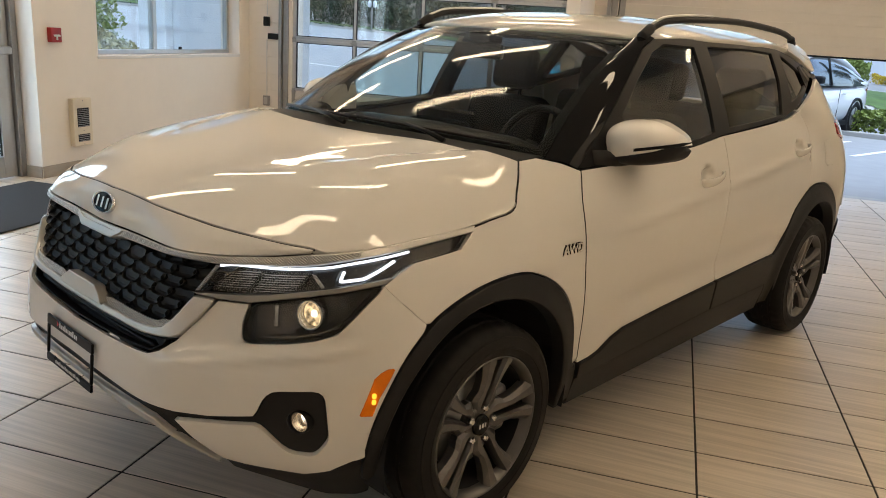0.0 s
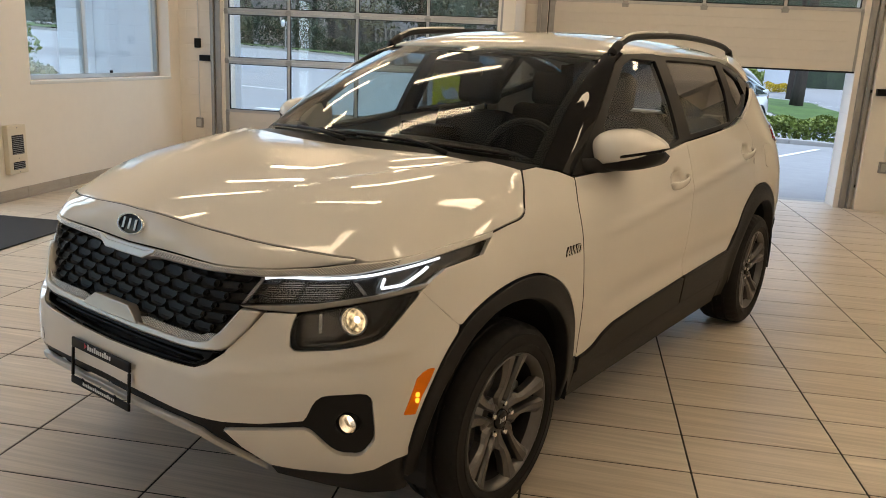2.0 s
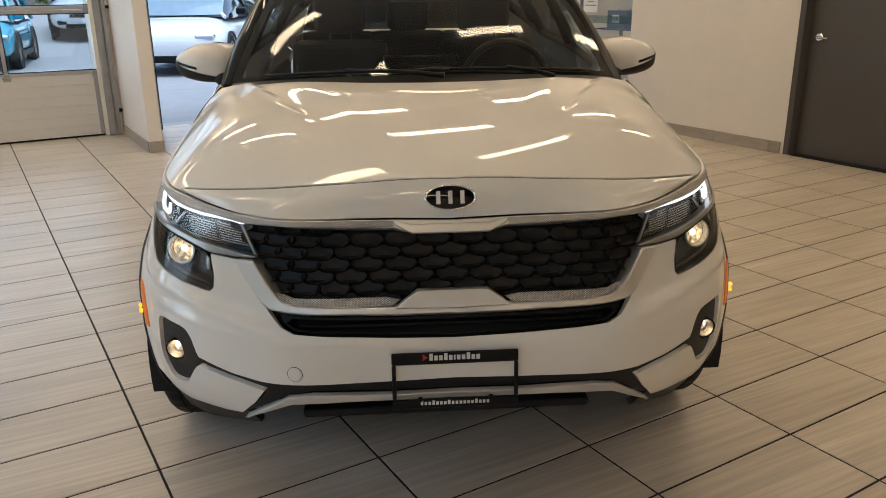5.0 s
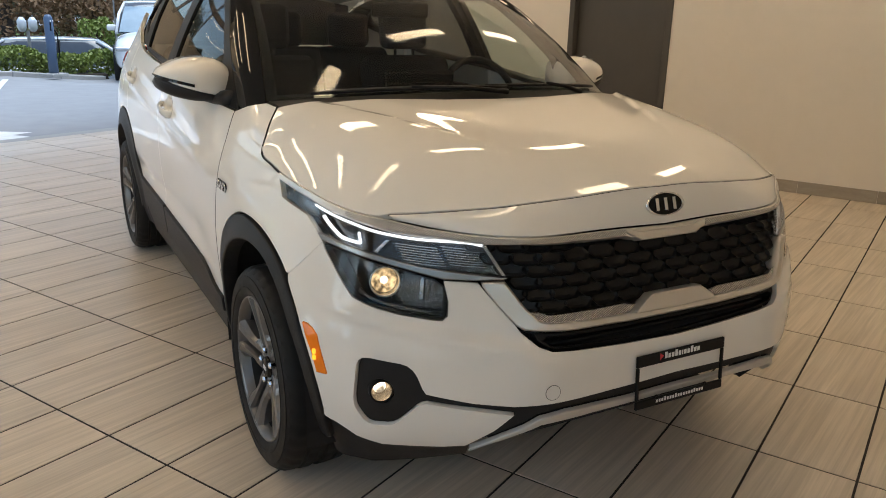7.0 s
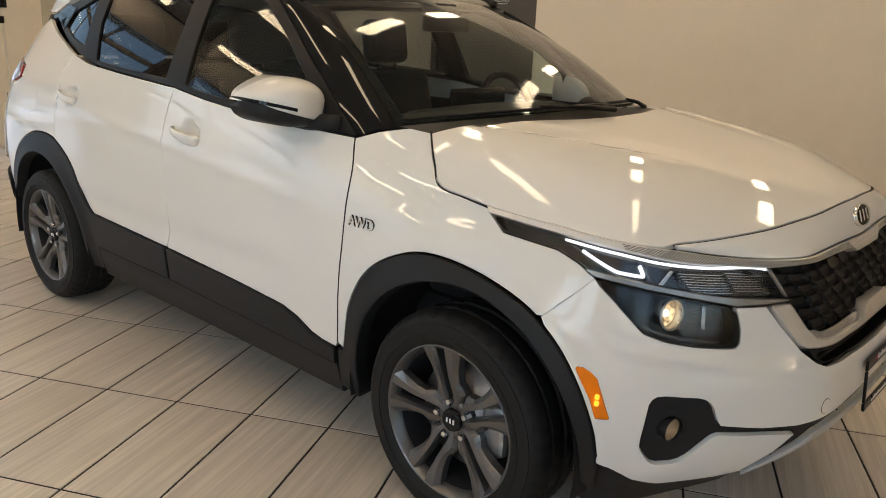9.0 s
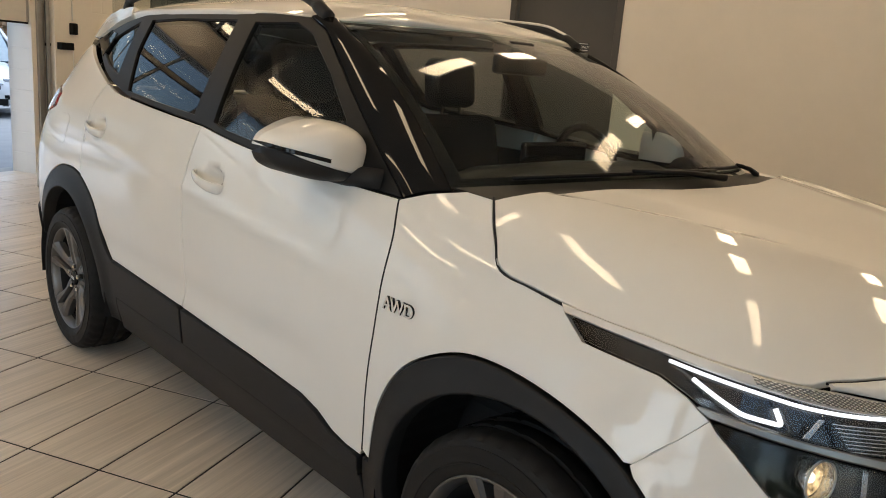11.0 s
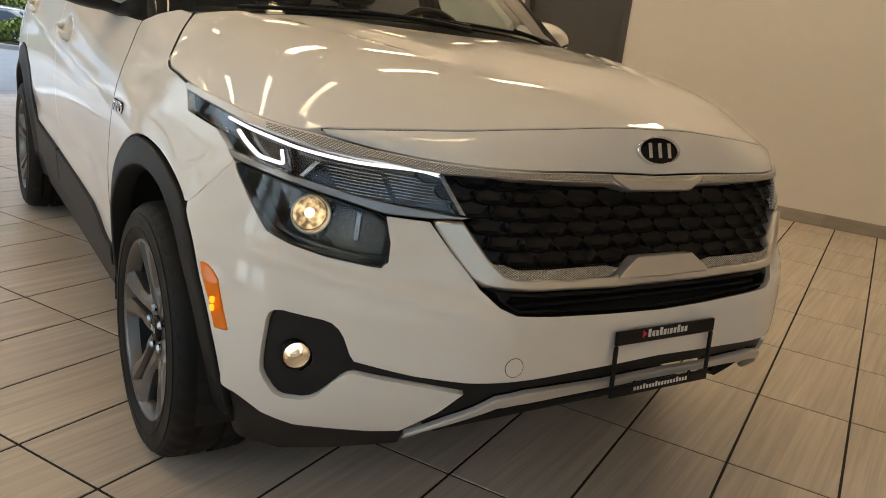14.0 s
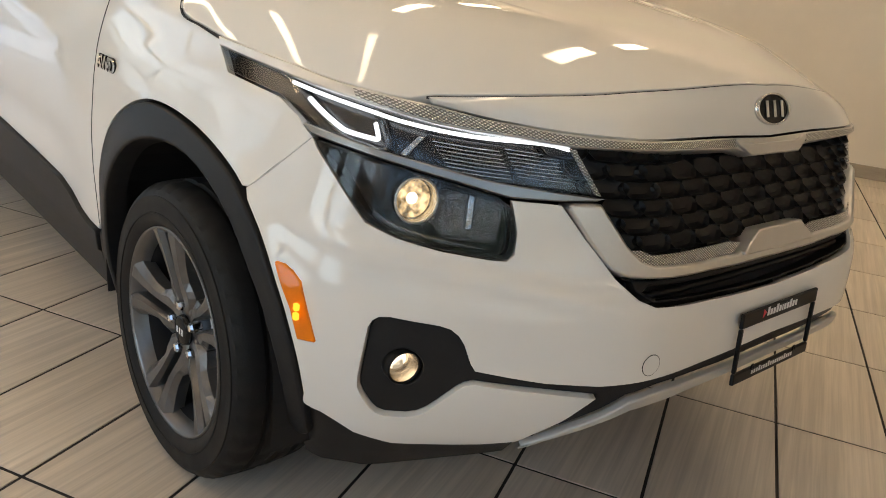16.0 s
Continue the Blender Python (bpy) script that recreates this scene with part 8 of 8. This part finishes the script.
tagged(part("wall_outer", box((-6.20, 7.6, -.2), (-4.3, 8.2, 4.6), .02), EXTWALL), "white outer wall beside the window", "wall", kind="structure")
tagged(part("wall_outer_pilaster", box((-6.25, 7.42, -.2), (-5.80, 7.598, 4.6), .02), EXTWALL), "white pilaster on the outer wall", "wall", kind="structure")
hedge("shrub", (-8.3, 8.0, 0), (-8.0, 9.0, 0), .9, 1.45, 2600, .045, LEAF, "tall loose green shrub outside the window", 31)
hedge("grass_clump", (-7.2, 7.4, 0), (-6.8, 8.0, 0), .7, .95, 2200, .05, material("dry_grass", (0.30, 0.27, 0.12), 0.8, vary=0.3, scale=5), "dry pale grass clump outside the window", 32)
rail = thing("handrail", "white metal handrail on the garden wall", "handrail", kind="structure")
part("rail", tube([(-13.9, 4, 2.25), (-13.9, 16, 2.05)], .03, 8), ALUWHITE, rail)
part("rail", tube([(-13.9, 4, 1.75), (-13.9, 16, 1.55)], .025, 8), ALUWHITE, rail)
for y in (2.2, 4.2, 6.2, 8.2):
    part("post", tube([(-9.1, y, 1.15), (-9.1, y, 1.75)], .025, 8), ALUWHITE, rail)
parked_car(pose(-6.7, 1.2, -.048, 0, 0, 80), 4.4, 1.8, 1.5, 2.6, 1.0, .6, BLUEPAINT, "blue car parked outside the entrance door")

# ---- tiled floor ----
floor = tagged(part("floor", box((X0 - 0.25, Y0, -0.20), (8.2, Y1 + 0.30, -0.0022)), GROUT), "beige wood-look tile floor with dark joints", "floor", kind="structure")
TILE = bpy.data.materials.new("floor_tile")
TILE.use_nodes = True
_n, _l = TILE.node_tree.nodes, TILE.node_tree.links
_b = _n["Principled BSDF"]
_c = _n.new("ShaderNodeTexCoord")
_i = _n.new("ShaderNodeObjectInfo")
_sh = _n.new("ShaderNodeVectorMath")
_sh.operation = "MULTIPLY_ADD"
_geo = _n.new("ShaderNodeNewGeometry")
_rnd = _n.new("ShaderNodeMath")
_rnd.operation = "ADD"
_l.new(_i.outputs["Random"], _rnd.inputs[0])
_l.new(_geo.outputs["Random Per Island"], _rnd.inputs[1])
_cmb = _n.new("ShaderNodeCombineXYZ")
for k in range(3):
    _l.new(_rnd.outputs[0], _cmb.inputs[k])
_sh.inputs[1].default_value = (37.0, 53.0, 11.0)
_l.new(_cmb.outputs[0], _sh.inputs[0])
_l.new(_c.outputs["Object"], _sh.inputs[2])
_turn = _n.new("ShaderNodeMapping")
_turn.inputs["Rotation"].default_value = (0, 0, radians(4))
_l.new(_sh.outputs[0], _turn.inputs["Vector"])


def streaks(along, across, detail, warp=0.0):
    """Noise drawn out along the tile."""
    mp, tex = _n.new("ShaderNodeMapping"), _n.new("ShaderNodeTexNoise")
    mp.inputs["Scale"].default_value = (along, across, 1.0)
    tex.inputs["Scale"].default_value, tex.inputs["Detail"].default_value, tex.inputs["Distortion"].default_value = 1.0, detail, warp
    _l.new(_turn.outputs[0], mp.inputs["Vector"])
    _l.new(mp.outputs[0], tex.inputs["Vector"])
    return tex.outputs[0]


def mapped(value, a, b, c, d, smooth=True):
    mr = _n.new("ShaderNodeMapRange")
    mr.interpolation_type = "SMOOTHSTEP" if smooth else "LINEAR"
    for k, v in zip((1, 2, 3, 4), (a, b, c, d)):
        mr.inputs[k].default_value = v
    _l.new(value, mr.inputs[0])
    return mr.outputs[0]


def joined(kind, a, b):
    mt = _n.new("ShaderNodeMath")
    mt.operation = kind
    _l.new(a, mt.inputs[0])
    _l.new(b, mt.inputs[1])
    return mt.outputs[0]


_band = mapped(streaks(1.1, 9.0, 3, .2), .32, .68, -.055, .055)
_line = mapped(streaks(1.6, 58.0, 3, .1), .34, .66, -.085, .085)
_hair = mapped(streaks(4.0, 210.0, 2), .3, .7, -.05, .05)
_vein = joined("MULTIPLY", mapped(streaks(1.3, 36.0, 2, .3), .60, .72, 0, .17), mapped(streaks(2.2, 5.0, 2), .42, .60, 0, 1))
_tone = joined("ADD", joined("ADD", _band, _line), joined("ADD", _hair, _vein))
_one = _n.new("ShaderNodeMath")
_one.operation = "ADD"
_one.inputs[1].default_value = 1.0
_l.new(_tone, _one.inputs[0])
_cloud = _n.new("ShaderNodeTexNoise")
_cloud.inputs["Scale"].default_value, _cloud.inputs["Detail"].default_value = 1.6, 3
_l.new(_sh.outputs[0], _cloud.inputs["Vector"])
_hue = _n.new("ShaderNodeMix")
_hue.data_type = "RGBA"
_hue.inputs["A"].default_value, _hue.inputs["B"].default_value = (0.555, 0.480, 0.390, 1), (0.590, 0.522, 0.438, 1)
_l.new(mapped(_cloud.outputs[0], .3, .7, 0, 1), _hue.inputs["Factor"])
_r = _n.new("ShaderNodeVectorMath")
_r.operation = "SCALE"
_l.new(_hue.outputs["Result"], _r.inputs[0])
_l.new(_one.outputs[0], _r.inputs["Scale"])
_pr = _n.new("ShaderNodeMapRange")
_pr.inputs[2].default_value = 2.0
_pr.inputs[3].default_value, _pr.inputs[4].default_value = 0.955, 1.045
_l.new(_rnd.outputs[0], _pr.inputs[0])
_sc = _n.new("ShaderNodeVectorMath")
_sc.operation = "SCALE"
_l.new(_r.outputs[0], _sc.inputs[0])
_l.new(_pr.outputs[0], _sc.inputs["Scale"])
_l.new(_sc.outputs[0], _b.inputs["Base Color"])
_l.new(mapped(_cloud.outputs[0], .2, .8, .30, .36), _b.inputs["Roughness"])
_bp = _n.new("ShaderNodeBump")
_bp.inputs["Strength"].default_value, _bp.inputs["Distance"].default_value = 0.08, 0.002
_l.new(_tone, _bp.inputs["Height"])
_l.new(_bp.outputs[0], _b.inputs["Normal"])

TX, TY, PX, PY = 0.5915, 0.2941, 0.2348, 0.0415
GAP = 0.0039
bm = box((GAP, GAP, -0.0039), (TX - GAP, TY - GAP, 0.0), 0.0012, 1)
tile_mesh = bpy.data.meshes.new("tile")
bm.to_mesh(tile_mesh)
bm.free()
tile_mesh.materials.append(TILE)
rest = []
i0, i1 = math.floor((X0 - 0.25 - PX) / TX), math.ceil((8.2 - PX) / TX)
j0, j1 = math.floor((Y0 - PY) / TY), math.ceil((Y1 + 0.30 - PY) / TY)
for i in range(i0, i1):
    for j in range(j0, j1):
        x, y = PX + i * TX, PY + j * TY
        if -3.1 < x < 2.9 and -1.7 < y < 6.2 and (y < 4.4 or -1.6 < x < 2.4):
            ob = new("tile", tile_mesh)
            ob.parent = floor
            ob.location = (x, y, 0)
        else:
            a, b = max(x, X0 - 0.25), min(x + TX, 8.2)
            c, d = max(y, Y0), min(y + TY, Y1 + 0.30)
            if b - a > 0.02 and d - c > 0.02:
                rest.append((a + GAP, b - GAP, c + GAP, d - GAP))
verts, faces = [], []
for a, b, c, d in rest:
    k = len(verts)
    e = 0.0012
    verts += [(a, c, -.0039), (b, c, -.0039), (b, d, -.0039), (a, d, -.0039), (a + e, c + e, 0), (b - e, c + e, 0), (b - e, d - e, 0), (a + e, d - e, 0)]
    faces += [(k + 4, k + 5, k + 6, k + 7)] + [(k + p, k + (p + 1) % 4, k + 4 + (p + 1) % 4, k + 4 + p) for p in range(4)]
me = bpy.data.meshes.new("floor_tiles")
me.from_pydata(verts, [], faces)
me.materials.append(TILE)
ob = new("floor_tiles", me)
ob.parent = floor
tagged(ob, "beige wood-look floor tiles", kind="stuff")
